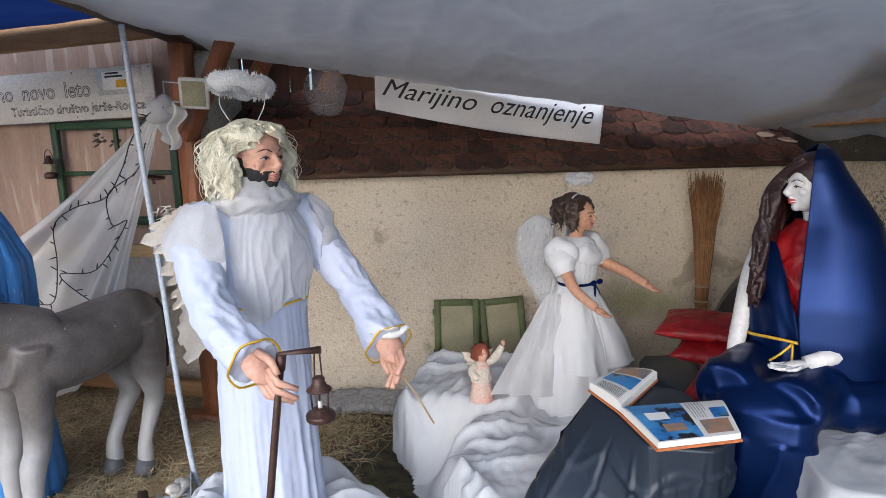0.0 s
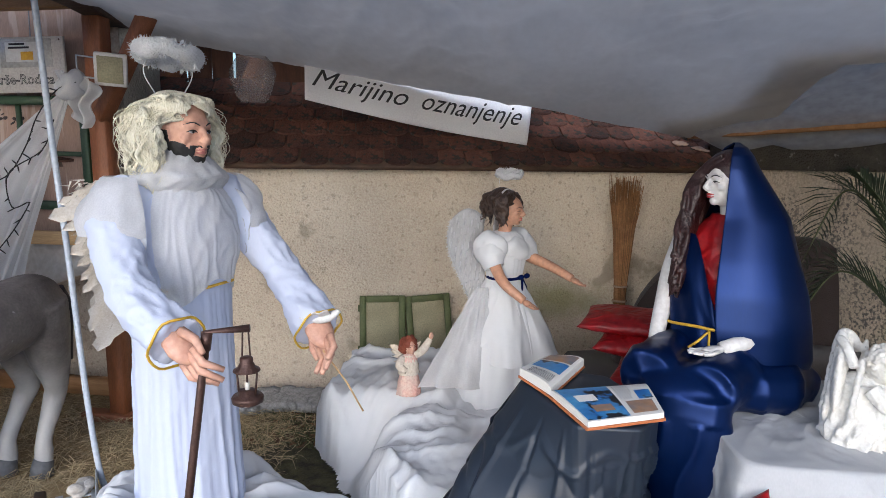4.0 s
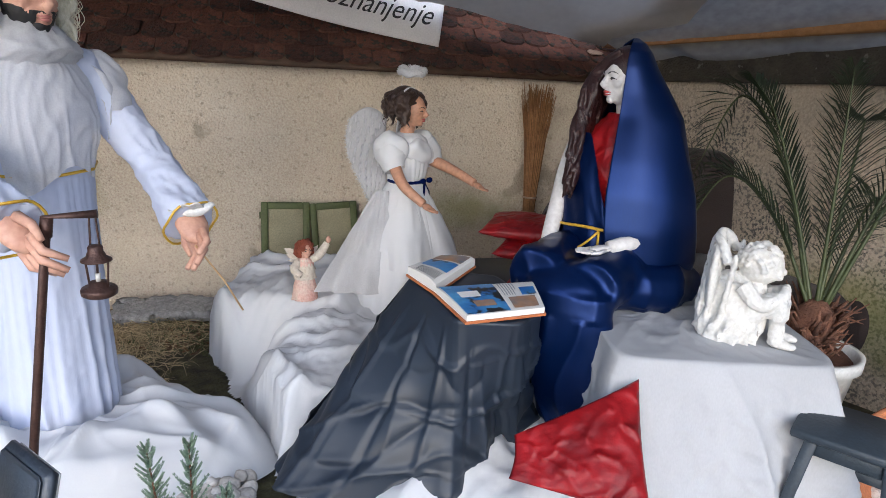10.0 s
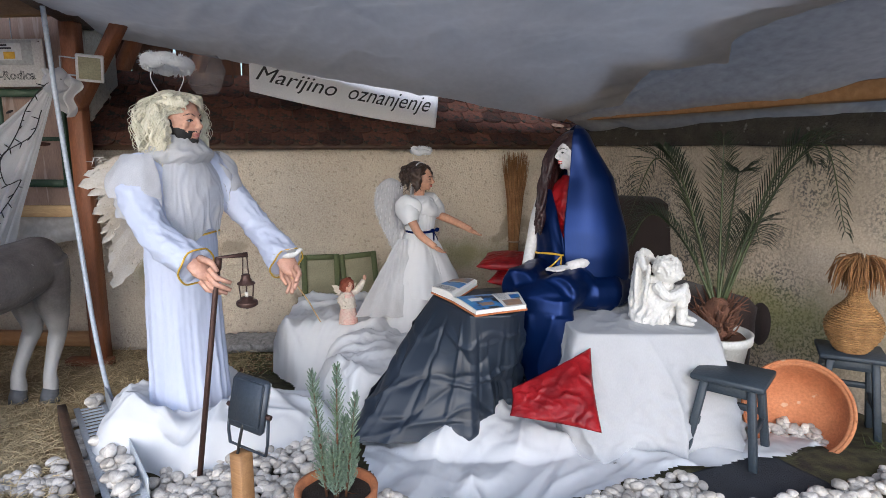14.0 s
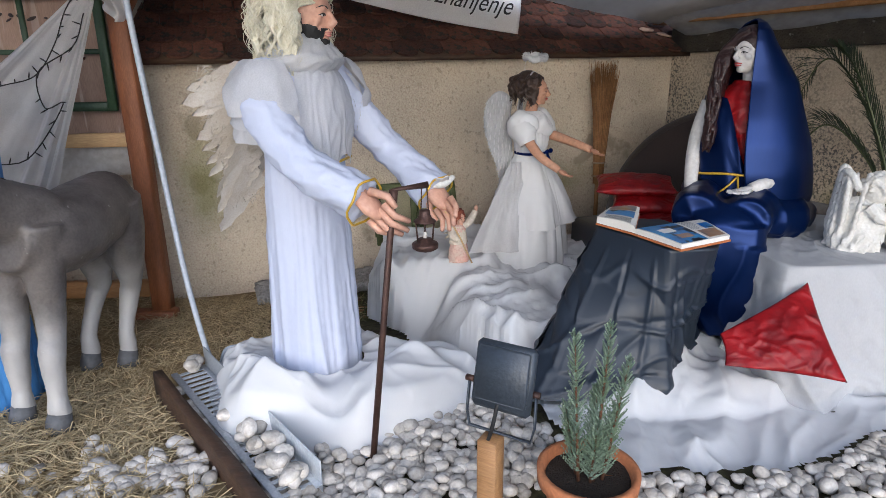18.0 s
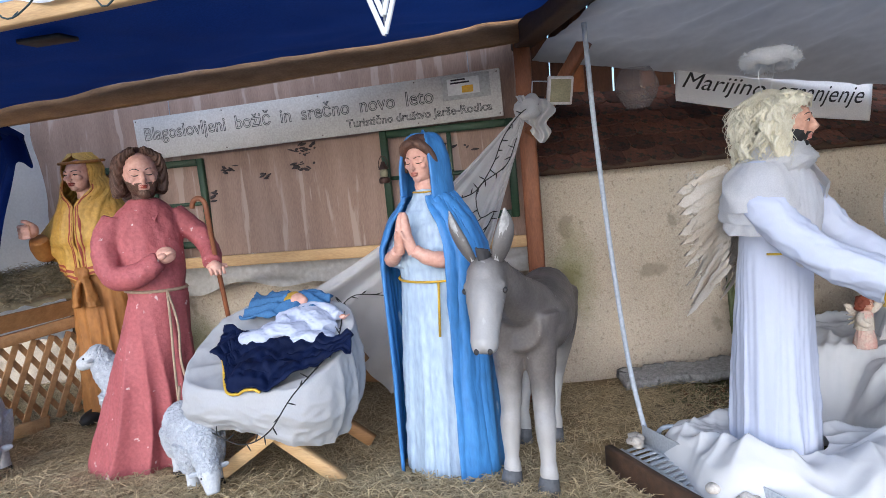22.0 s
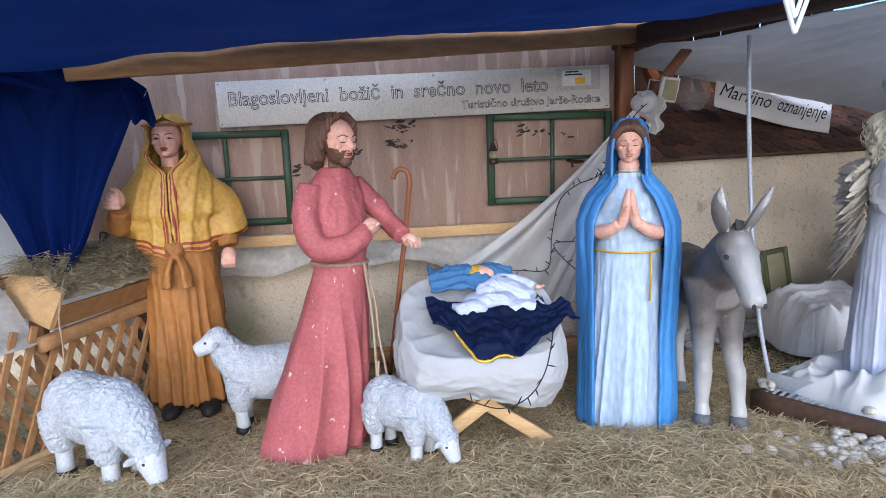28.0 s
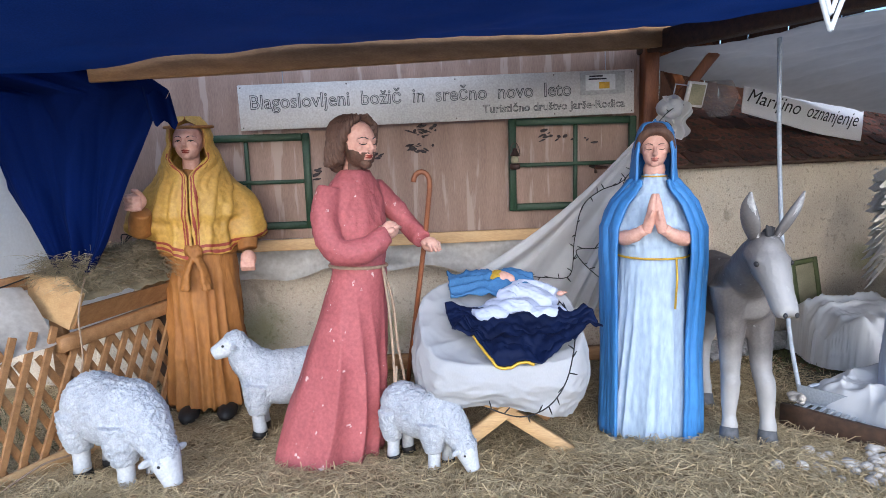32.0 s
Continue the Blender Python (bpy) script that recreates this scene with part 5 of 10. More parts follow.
def joseph():
    bm = bmesh.new()
    R, F, H, P, K, C = range(6)
    body = bmesh.new()
    loft(body, [(-0.17, 0.09, 0.0, 0.285, 0.235), (-0.155, 0.08, 0.10, 0.275, 0.225), (-0.07, 0.035, 0.55, 0.21, 0.18), (0, 0, 0.92, 0.155, 0.135), (0, 0, 0.985, 0.146, 0.127), (0, 0, 1.06, 0.156, 0.132), (0, 0, 1.18, 0.160, 0.130), (0, 0.01, 1.33, 0.168, 0.115), (0, 0.01, 1.42, 0.13, 0.095), (0, 0, 1.48, 0.066, 0.066)], 60, 0, steps=6)
    for line, rad in (([(-0.14, 0.02, 1.39), (-0.215, 0.0, 1.25), (-0.205, -0.06, 1.10), (-0.12, -0.16, 1.09), (0.0, -0.205, 1.16)], [0.064, 0.066, 0.064, 0.066, 0.050]), ([(0.14, 0.02, 1.39), (0.235, -0.03, 1.27), (0.275, -0.11, 1.17), (0.245, -0.22, 1.10)], [0.064, 0.062, 0.055, 0.050])):
        cp = curve_points(line, 6)
        tube(body, cp, [q[0] for q in curve_points([(r_, 0, 0) for r_ in rad], 6)], 16, 0)
    body = fuse(body, 0.009, 5)
    def cloth(p, n):
        chest = smooth(1.0, 1.1, p.z)
        return round_folds(p, 5, 0.026, 0.15, 0.97, -0.03, 0.01, 3.0) + chest * (0.007 * crease((p.x * 0.9, p.y * 0.9, p.z * 0.5), 7.5, 2) + 0.0035 * crease(p, 15, 4)) + carved(p, 0.004)
    swell(body, cloth)
    put(bm, body, R)
    # open collar
    for s in (-1, 1):
        sheet(bm, lambda u, v: (s * (0.012 + 0.055 * u + 0.012 * v), -0.085 + 0.05 * u - 0.018 * v, 1.475 - 0.10 * (1 - u) - 0.045 * v * (0.4 + 0.6 * u)), 8, 6, R, 0.008)
    fingers(bm, (-0.02, -0.205, 1.165), (0.07, -0.20, 1.21), F, 0.085, (0, 0, 1), -0.2)
    blob(bm, (0.03, -0.20, 1.18), (0.05, 0.035, 0.045), F, 3)
    fingers(bm, (0.245, -0.225, 1.095), (0.245, -0.33, 1.07), F, 0.08, (0, 0, 1), -0.25)
    blob(bm, (0.245, -0.27, 1.08), (0.036, 0.045, 0.04), F, 3)
    skull(bm, (0, -0.03, 1.615), 0.110, F, -4, 6, K, C, H, 1.05, closed=True)
    hair = bmesh.new()
    blob(hair, (0, 0.03, 1.655), (0.104, 0.108, 0.106), 0, 3)
    for s in (-1, 1):
        for d in (0.0, 0.03, 0.06):
            tube(hair, curve_points([(s * 0.02, -0.07 + d, 1.745), (s * 0.085, -0.055 + d, 1.70), (s * 0.108, -0.02 + d, 1.60), (s * 0.102, 0.0 + d, 1.52 - 0.3 * d)], 5), [0.020] * 5 + [0.027] * 6 + [0.028] * 5, 9)
    blob(hair, (0, 0.08, 1.56), (0.10, 0.055, 0.10), 0, 3)
    hair = fuse(hair, 0.006, 3)
    swell(hair, lambda p, n: 0.005 * math.sin(46 * math.atan2(p.y, p.x) + 4 * noise.noise(p * 9)) + 0.003 * noise.noise(p * 50))
    put(bm, hair, H)
    tube(bm, [(0.152 * math.cos(t), 0.133 * math.sin(t), 0.985 - 0.012 * math.cos(t)) for t in (math.pi * k / 12 for k in range(25))], 0.009, 7, P)
    for d, ln, c in ((-0.015, 0.62, P), (0.02, 0.5, P)):
        tube(bm, curve_points([(0.02, -0.148, 0.985), (0.02 + d, -0.19, 0.8), (0.0 + d, -0.225, 0.6), (0.0 + d * 2, -0.245, 0.98 - ln - 0.1), (-0.03, -0.25, 0.98 - ln - 0.14), (-0.01, -0.24, 0.98 - ln)], 4), 0.007, 6, c)
    blob(bm, (0.08, -0.15, 0.035), (0.05, 0.09, 0.04), K, 2)
    bmesh.ops.scale(bm, vec=(1.0, 1.0, 0.965), verts=bm.verts[:])
    statue("joseph_statue", bm, [painted_red, face_paint, hair_paint, rope_mat, black_paint, stripe_red], (-2.985, 2.945, 0.07), 48,
           "painted Joseph statue in a worn dusty red robe")


def praying_mary():
    bm = bmesh.new()
    B, W, F, H, G, K, L = range(7)
    body = bmesh.new()
    loft(body, [(0, 0, 0.0, 0.225, 0.20), (0, 0, 0.06, 0.222, 0.20), (0, 0, 0.55, 0.20, 0.175), (0, 0, 0.95, 0.178, 0.15), (0, 0, 1.0, 0.174, 0.146), (0, 0, 1.12, 0.182, 0.15), (0, 0, 1.26, 0.165, 0.12), (0, 0, 1.36, 0.10, 0.085), (0, 0, 1.44, 0.055, 0.055)], 48, 0, steps=6)
    for s in (-1, 1):
        tube(body, curve_points([(s * 0.11, 0.0, 1.28), (s * 0.155, -0.03, 1.19), (s * 0.145, -0.09, 1.11), (s * 0.10, -0.15, 1.115)], 5), [0.055] * 6 + [0.052] * 5 + [0.046] * 5, 14)
    body = fuse(body, 0.009, 4)
    swell(body, lambda p, n: round_folds(p, 9, 0.014, 0.3, 1.0, 0, 0, 2.0) + 0.004 * noise.noise((p.x * 60, p.y * 60, p.z * 9)) + smooth(1.0, 1.06, p.z) * 0.008 * crease((p.x, p.y, p.z * 1.6), 9, 3) + carved(p, 0.005, 18))
    put(bm, body, W)
    keys = [(1.405, 0.105, 0.105), (1.36, 0.145, 0.125), (1.28, 0.205, 0.165), (1.15, 0.255, 0.215), (0.95, 0.258, 0.222), (0.5, 0.245, 0.212), (0.0, 0.258, 0.232)]
    def cloak(u, v):
        s = v * (len(keys) - 1)
        i = min(int(s), len(keys) - 2)
        t = s - i
        z, rx, ry = (keys[i][k] * (1 - t) + keys[i + 1][k] * t for k in range(3))
        half = 25 + 15 * smooth(0.08, 0.50, v) - 3 * smooth(0.6, 1.0, v)
        a = radians(-90 + half + (360 - 2 * half) * u)
        edge = smooth(0.08, 0.0, min(u, 1 - u))
        n = noise.noise((u * 6, v * 1.4, 0))
        p = 0.009 * ((1 - abs(math.sin(u * 22 + 1.2 * math.sin(3 * v) + 2 * n))) ** 1.4 - 0.4) + 0.003 * math.sin(u * 90 + 4 * n) + 0.003 * noise.noise((u * 70, v * 12, 3)) + 0.007 * crease((u * 4, v * 1.1, 0), 3, 2) + 0.012 * edge
        return ((rx + p) * math.cos(a), (ry + p) * math.sin(a) + 0.01, z)
    sheet(bm, cloak, 190, 80, B, 0.016)
    def hood(u, v):
        half = 43
        a = radians(-90 + half + (360 - 2 * half) * u)
        z = 1.395 + 0.315 * math.sin(v * math.pi / 2)
        r = 0.124 * math.cos(v * math.pi / 2) ** 0.5 + 0.003
        p = 0.005 * math.sin(u * 26 + 3 * v) + 0.004 * crease((u * 3, v, 0), 3, 1) + 0.010 * smooth(0.06, 0.0, min(u, 1 - u))
        return ((r * 0.93 + p) * math.cos(a), (r + p) * math.sin(a) + 0.008, z)
    sheet(bm, hood, 70, 30, B, 0.014)
    skull(bm, (0, -0.018, 1.57), 0.097, F, 0, 5, K, L, closed=True)
    hair = bmesh.new()
    for s in (-1, 1):
        tube(hair, curve_points([(s * 0.0, -0.086, 1.668), (s * 0.05, -0.082, 1.645), (s * 0.082, -0.05, 1.59), (s * 0.088, -0.03, 1.52)], 4), [0.020, 0.022, 0.024, 0.024, 0.024, 0.024, 0.022, 0.02, 0.018, 0.016, 0.014, 0.012, 0.01], 8)
    blob(hair, (0, -0.03, 1.655), (0.075, 0.06, 0.05), 0, 3)
    put(bm, fuse(hair, 0.005, 2), H)
    for s in (-1, 1):
        tube(bm, curve_points([(s * 0.15, -0.13, 1.105), (s * 0.10, -0.185, 1.125), (s * 0.045, -0.215, 1.165)], 4), [0.040] * 3 + [0.036] * 3 + [0.030] * 3, 12, F)
        palm = bmesh.new()
        tube(palm, [(s * 0.040, -0.215, 1.15), (s * 0.026, -0.222, 1.20), (s * 0.015, -0.228, 1.25), (s * 0.010, -0.225, 1.30), (s * 0.006, -0.218, 1.345)], [0.026, 0.028, 0.026, 0.022, 0.012], 10)
        for k in range(4):
            tube(palm, [(s * 0.018, -0.245 + 0.016 * k, 1.24), (s * 0.010, -0.240 + 0.014 * k, 1.30), (s * 0.008, -0.236 + 0.013 * k, 1.335 + (0.0, 0.012, 0.012, 0.0)[k])], [0.010, 0.0095, 0.006], 6)
        tube(palm, [(s * 0.03, -0.235, 1.20), (s * 0.02, -0.258, 1.235), (s * 0.012, -0.262, 1.265)], [0.012, 0.010, 0.006], 6)
        put(bm, fuse(palm, 0.005, 1), F)
    tube(bm, [(0.182 * math.cos(t), 0.155 * math.sin(t) - 0.004, 1.0) for t in (math.pi * k / 12 for k in range(12, 25))], 0.006, 6, G)
    tube(bm, [(0.11, -0.142, 1.0), (0.115, -0.16, 0.9), (0.108, -0.168, 0.74)], 0.006, 6, G)
    tube(bm, [(0.062 * math.cos(t), 0.062 * math.sin(t) - 0.012, 1.425) for t in (math.pi * k / 8 for k in range(8, 17))], 0.004, 5, G)
    blob(bm, (0, -0.005, 1.455), (0.058, 0.058, 0.06), F, 2)
    bmesh.ops.scale(bm, vec=(1.0, 1.0, 0.965), verts=bm.verts[:])
    statue("praying_mary_statue", bm, [painted_blue, painted_white, face_paint, hair_paint, gold, hair_paint, lip_pale], (-1.45, 2.965, 0.045), -20,
           "painted praying Mary statue in a bright blue cloak")


def shepherd():
    bm = bmesh.new()
    O, Y, F, R, K = range(5)
    body = bmesh.new()
    loft(body, [(0, 0, 0.06, 0.225, 0.185), (0, 0, 0.12, 0.222, 0.185), (0, 0, 0.5, 0.195, 0.165), (0, 0, 0.9, 0.19, 0.155), (0, 0, 1.1, 0.185, 0.15), (0, 0, 1.3, 0.195, 0.135), (0, 0, 1.40, 0.15, 0.11), (0, 0, 1.50, 0.075, 0.075)], 48, 0, steps=6)
    tube(body, curve_points([(0.15, 0, 1.34), (0.22, 0.0, 1.25), (0.255, -0.03, 1.12), (0.265, -0.08, 1.01)], 5), [0.06] * 6 + [0.058] * 5 + [0.052] * 5, 14)
    tube(body, curve_points([(-0.15, 0, 1.36), (-0.245, -0.02, 1.24), (-0.27, -0.10, 1.16), (-0.235, -0.185, 1.27)], 5), [0.06] * 6 + [0.06] * 5 + [0.054] * 5, 14)
    body = fuse(body, 0.009, 4)
    swell(body, lambda p, n: round_folds(p, 9, 0.020, 0.35, 1.05, 0, 0, 5.0) + 0.006 * crease((p.x, p.y, p.z * 0.7), 6.5, 3) + carved(p, 0.005))
    put(bm, body, O)
    skull(bm, (0, -0.045, 1.655), 0.104, F, -4, 0, K, R)
    # the head cloth is laid over a plain form of shoulders, arms and head
    form = bmesh.new()
    blob(form, (0, -0.015, 1.685), (0.104, 0.112, 0.125), 0, 3)
    tube(form, [(0, 0.0, 1.60), (0, 0, 1.40)], [0.11, 0.15], 16)
    loft(form, [(0, 0, 0.95, 0.19, 0.155), (0, 0, 1.2, 0.195, 0.15), (0, 0, 1.36, 0.165, 0.125), (0, 0, 1.46, 0.115, 0.105)], 32, 0)
    tube(form, curve_points([(0.15, 0, 1.36), (0.235, 0.0, 1.25), (0.255, -0.02, 1.08)], 5), 0.078, 12)
    tube(form, curve_points([(-0.15, 0, 1.36), (-0.245, -0.02, 1.24), (-0.262, -0.085, 1.15)], 5), 0.076, 12)
    loft(form, [(0, 0.0, 1.22, 0.255, 0.17), (0, 0, 1.36, 0.215, 0.155), (0, 0, 1.50, 0.15, 0.13), (0, 0, 1.62, 0.118, 0.12)], 32, 0)
    form = fuse(form, 0.012, 6)
    tree = skin_tree(form)
    form.free()
    def spot(u, v):
        z = 1.80 - 0.74 * v
        half = 44 * smooth(0.02, 0.10, v) * smooth(0.47, 0.30, v) + 1.2
        return (-90 + half + (360 - 2 * half) * u, z - 0.07 * smooth(0.6, 1.0, v) * math.cos(2 * math.pi * u) + 0.015 * math.sin(u * 31) * smooth(0.8, 1.0, v), 0, -0.01)
    def ply(u, v):
        n = noise.noise((u * 5, v * 2, 1))
        return 0.013 * smooth(0.15, 0.6, v) * ((1 - abs(math.sin(u * 34 + 2.5 * n + 4 * v))) ** 1.8 - 0.3) + 0.007 * crease((u * 4.5, v * 2.2, 0), 2.6, 1) * smooth(0.05, 0.3, v) + 0.004 * noise.noise((u * 40, v * 20, 3)) + 0.02 * v
    def tint(u, v):
        e = min(u, 1 - u)
        strip = 0.010 < e < 0.018 or 0.027 < e < 0.035
        hem = v > 0.9 and (0.925 < v < 0.95 or 0.97 < v < 0.99) and e < 0.33
        return R if (v > 0.28 and strip) or hem else Y
    drape(bm, tree, spot, 240, 96, 0.002, ply, tint, 16, 0.010, 0.02)
    tube(bm, [(0.118 * math.cos(t), 0.126 * math.sin(t) - 0.012, 1.745 + 0.006 * math.sin(t)) for t in (math.pi * k / 14 for k in range(29))], 0.011, 6, O)
    fist = bmesh.new()
    blob(fist, (-0.342, -0.235, 1.285), (0.047, 0.045, 0.052), 0, 3)
    for k in range(4):
        tube(fist, curve_points([(-0.375, -0.225, 1.315 - 0.022 * k), (-0.385, -0.265, 1.315 - 0.022 * k), (-0.345, -0.29, 1.31 - 0.022 * k), (-0.315, -0.27, 1.31 - 0.022 * k)], 3), 0.0125, 7)
    tube(fist, [(-0.32, -0.24, 1.32), (-0.33, -0.275, 1.345), (-0.35, -0.285, 1.35)], [0.016, 0.014, 0.010], 7)
    bmesh.ops.translate(fist, verts=fist.verts[:], vec=(0.105, 0.0, 0.05))
    put(bm, fuse(fist, 0.005, 1), F)
    other = bmesh.new()
    blob(other, (0.265, -0.10, 0.955), (0.042, 0.042, 0.055), 0, 3)
    for k in range(4):
        tube(other, [(0.235 + 0.019 * k, -0.125, 0.945), (0.235 + 0.019 * k, -0.145, 0.915), (0.237 + 0.018 * k, -0.12, 0.89)], 0.0115, 7)
    put(bm, fuse(other, 0.005, 1), F)
    knot = bmesh.new()
    blob(knot, (0.0, -0.175, 1.03), (0.05, 0.035, 0.05), 0, 2, 0.01, 20)
    for d in (-0.035, 0.04):
        tube(knot, curve_points([(0.0, -0.175, 1.02), (d, -0.195, 0.93), (1.5 * d, -0.205, 0.80)], 4), [0.022 + 0.002 * i for i in range(9)], 10, flat=0.6)
    knot = fuse(knot, 0.006, 1)
    swell(knot, lambda p, n: 0.006 * crease(p, 22, 2))
    put(bm, knot, O)
    tube(bm, [(0.195 * math.cos(t), 0.162 * math.sin(t), 1.02 + 0.012 * math.sin(3 * t)) for t in (math.pi * k / 12 for k in range(25))], 0.020, 8, O)
    for s in (-1, 1):
        blob(bm, (s * 0.10, -0.16, 0.04), (0.055, 0.12, 0.05), K, 2)
    bmesh.ops.scale(bm, vec=(1.12, 1.08, 1.01), verts=bm.verts[:])
    statue("shepherd_statue", bm, [painted_ochre, painted_yellow, face_paint, stripe_red, black_paint], (-4.0, 3.72, 0.0), 6,
           "painted shepherd statue in ochre robe and yellow head cloth")


joseph()
praying_mary()
shepherd()


# ---- east bay: cloths and what they cover ----
def inside(poly, x, y):
    hit = False
    for (ax, ay), (bx, by) in zip(poly, poly[1:] + poly[:1]):
        if (ay > y) != (by > y) and x < ax + (bx - ax) * (y - ay) / (by - ay):
            hit = not hit
    return hit


def mound(x, y, cx, cy, hx, hy, height, soft):
    return height * smooth(1 + soft, 1 - soft, math.hypot(max(0, abs(x - cx) / hx), 0)) * smooth(1 + soft, 1 - soft, abs(y - cy) / hy)


def folded(x, y, seed=0.0):
    """Long curved folds of a dropped cloth, crisp on the ridge, that come and go."""
    total = 0.0
    for k, (ang, freq, amp) in enumerate(((0.5, 9.0, 1.0), (1.45, 13.0, 0.7), (2.3, 19.0, 0.42), (-0.35, 27.0, 0.26), (1.0, 40.0, 0.12))):
        d = x * math.cos(ang) + y * math.sin(ang) + 0.22 * noise.noise((x * 2.2 + seed, y * 2.2, k * 5.0))
        keep = smooth(-0.15, 0.40, noise.noise((x * 2.0, y * 2.0, k * 3.0 + seed)))
        total += amp * keep * ((1 - abs(math.sin(freq * d))) ** 1.8 - 0.3)
    return total


def heap_z(x, y):
    z = ground_z(x, y) + 0.025
    z = max(z, mound(x, y, 0.60, 4.02, 0.40, 0.42, 0.365, 0.35), mound(x, y, 0.98, 3.30, 0.38, 0.50, 0.34, 0.40), mound(x, y, 1.35, 4.05, 0.55, 0.45, 0.30, 0.3), mound(x, y, 1.5, 2.8, 0.45, 0.35, 0.22, 0.5))
    w = Vector((x + 0.12 * noise.noise((x * 2, y * 2, 5)), y + 0.12 * noise.noise((x * 2, y * 2, 8)), 0))
    l = Vector((w.x * 1.35 - w.y * 0.55, (w.x * 0.45 + w.y) * 0.5, 0))
    lay = 0.32 + 0.68 * smooth(0.08, 0.26, z)
    return z + 0.040 * crease(l, 2.6, 1.0) * smooth(0.05, 0.2, z) + 0.074 * folded(w.x, w.y, 1.0) * lay + 0.004 * crease(w, 22, 2) * lay


def cover(name, poly, height, cell, mat, label, hem=0.03):
    """A cloth laid over the ground and the things below it, within an outline."""
    xs_, ys_ = [p[0] for p in poly], [p[1] for p in poly]
    nx, ny = int((max(xs_) - min(xs_)) / cell), int((max(ys_) - min(ys_)) / cell)
    bm, made = bmesh.new(), {}
    def vert(i, j):
        if (i, j) not in made:
            x, y = min(xs_) + i * cell, min(ys_) + j * cell
            x, y = x + 0.04 * noise.noise((x * 3, y * 3, 7)), y + 0.04 * noise.noise((x * 3, y * 3, 17))
            made[i, j] = bm.verts.new((x, y, height(x, y)))
        return made[i, j]
    for i in range(nx):
        for j in range(ny):
            x, y = min(xs_) + (i + 0.5) * cell, min(ys_) + (j + 0.5) * cell
            w = 0.05 * noise.noise((x * 5, y * 5, 2))
            if inside(poly, x + w, y + w):
                bm.faces.new((vert(i, j), vert(i + 1, j), vert(i + 1, j + 1), vert(i, j + 1)))
    for v in bm.verts:
        if v.is_boundary:
            v.co.z = min(v.co.z, ground_z(v.co.x, v.co.y) + hem)
    return tagged(part(name, bm, mat), label=label, category="cloth")


cover("white_cloth_cover", [(0.17, 4.0), (0.26, 3.66), (0.50, 3.35), (0.72, 3.02), (0.93, 2.62), (1.0, 2.24), (1.25, 2.13), (1.62, 2.14), (2.0, 2.28), (2.32, 2.42), (2.62, 2.45), (3.05, 2.62), (3.35, 2.95), (3.2, 3.7), (2.2, 4.4), (1.2, 4.62), (0.3, 4.5)], heap_z, 0.014, white_cloth, "crumpled thin white cloth spread over the ground and bales")


def angel_cloth():
    bm = bmesh.new()
    def place(u, v):
        a = 2 * math.pi * u
        reach = 0.50 + 0.06 * math.sin(a * 2 + 2.4) + 0.05 * math.sin(a * 5 + 1) + 0.16 * smooth(0.4, 1, math.cos(a - radians(5)))
        r = 0.16 + (reach - 0.16) * v
        x, y = 0.07 + r * math.cos(a), 2.87 + r * math.sin(a)
        q = Vector((x + 0.10 * noise.noise((x * 3, y * 3, 1)), y + 0.10 * noise.noise((x * 3, y * 3, 6)), 0))
        fall = 0.20 * (1 - v) ** 1.1 + 0.13 * smooth(1.0, 0.72, v) * smooth(0.0, 0.5, v)
        hump = 0.09 * noise.noise((x * 3.6, y * 3.6, 2)) + 0.015 * crease(q, 2.8, 8) + 0.055 * folded(q.x, q.y, 4.0)
        spoke = 0.014 * (1 - 2 * abs(math.sin(5.5 * a + 4 * noise.noise((x * 2, y * 2, 3)))))
        z = ground_z(x, y) + 0.015 + fall + math.sin(math.pi * min(1, 0.12 + v * 0.9)) * (hump + spoke)
        return (x, y, max(z, ground_z(x, y) + 0.012))
    sheet(bm, place, 260, 60)
    bmesh.ops.remove_doubles(bm, verts=bm.verts[:], dist=0.0005)
    tagged(part("white_cloth_skirt", bm, white_cloth), label="gathered white cloth round the foot of the angel", category="cloth")


angel_cloth()


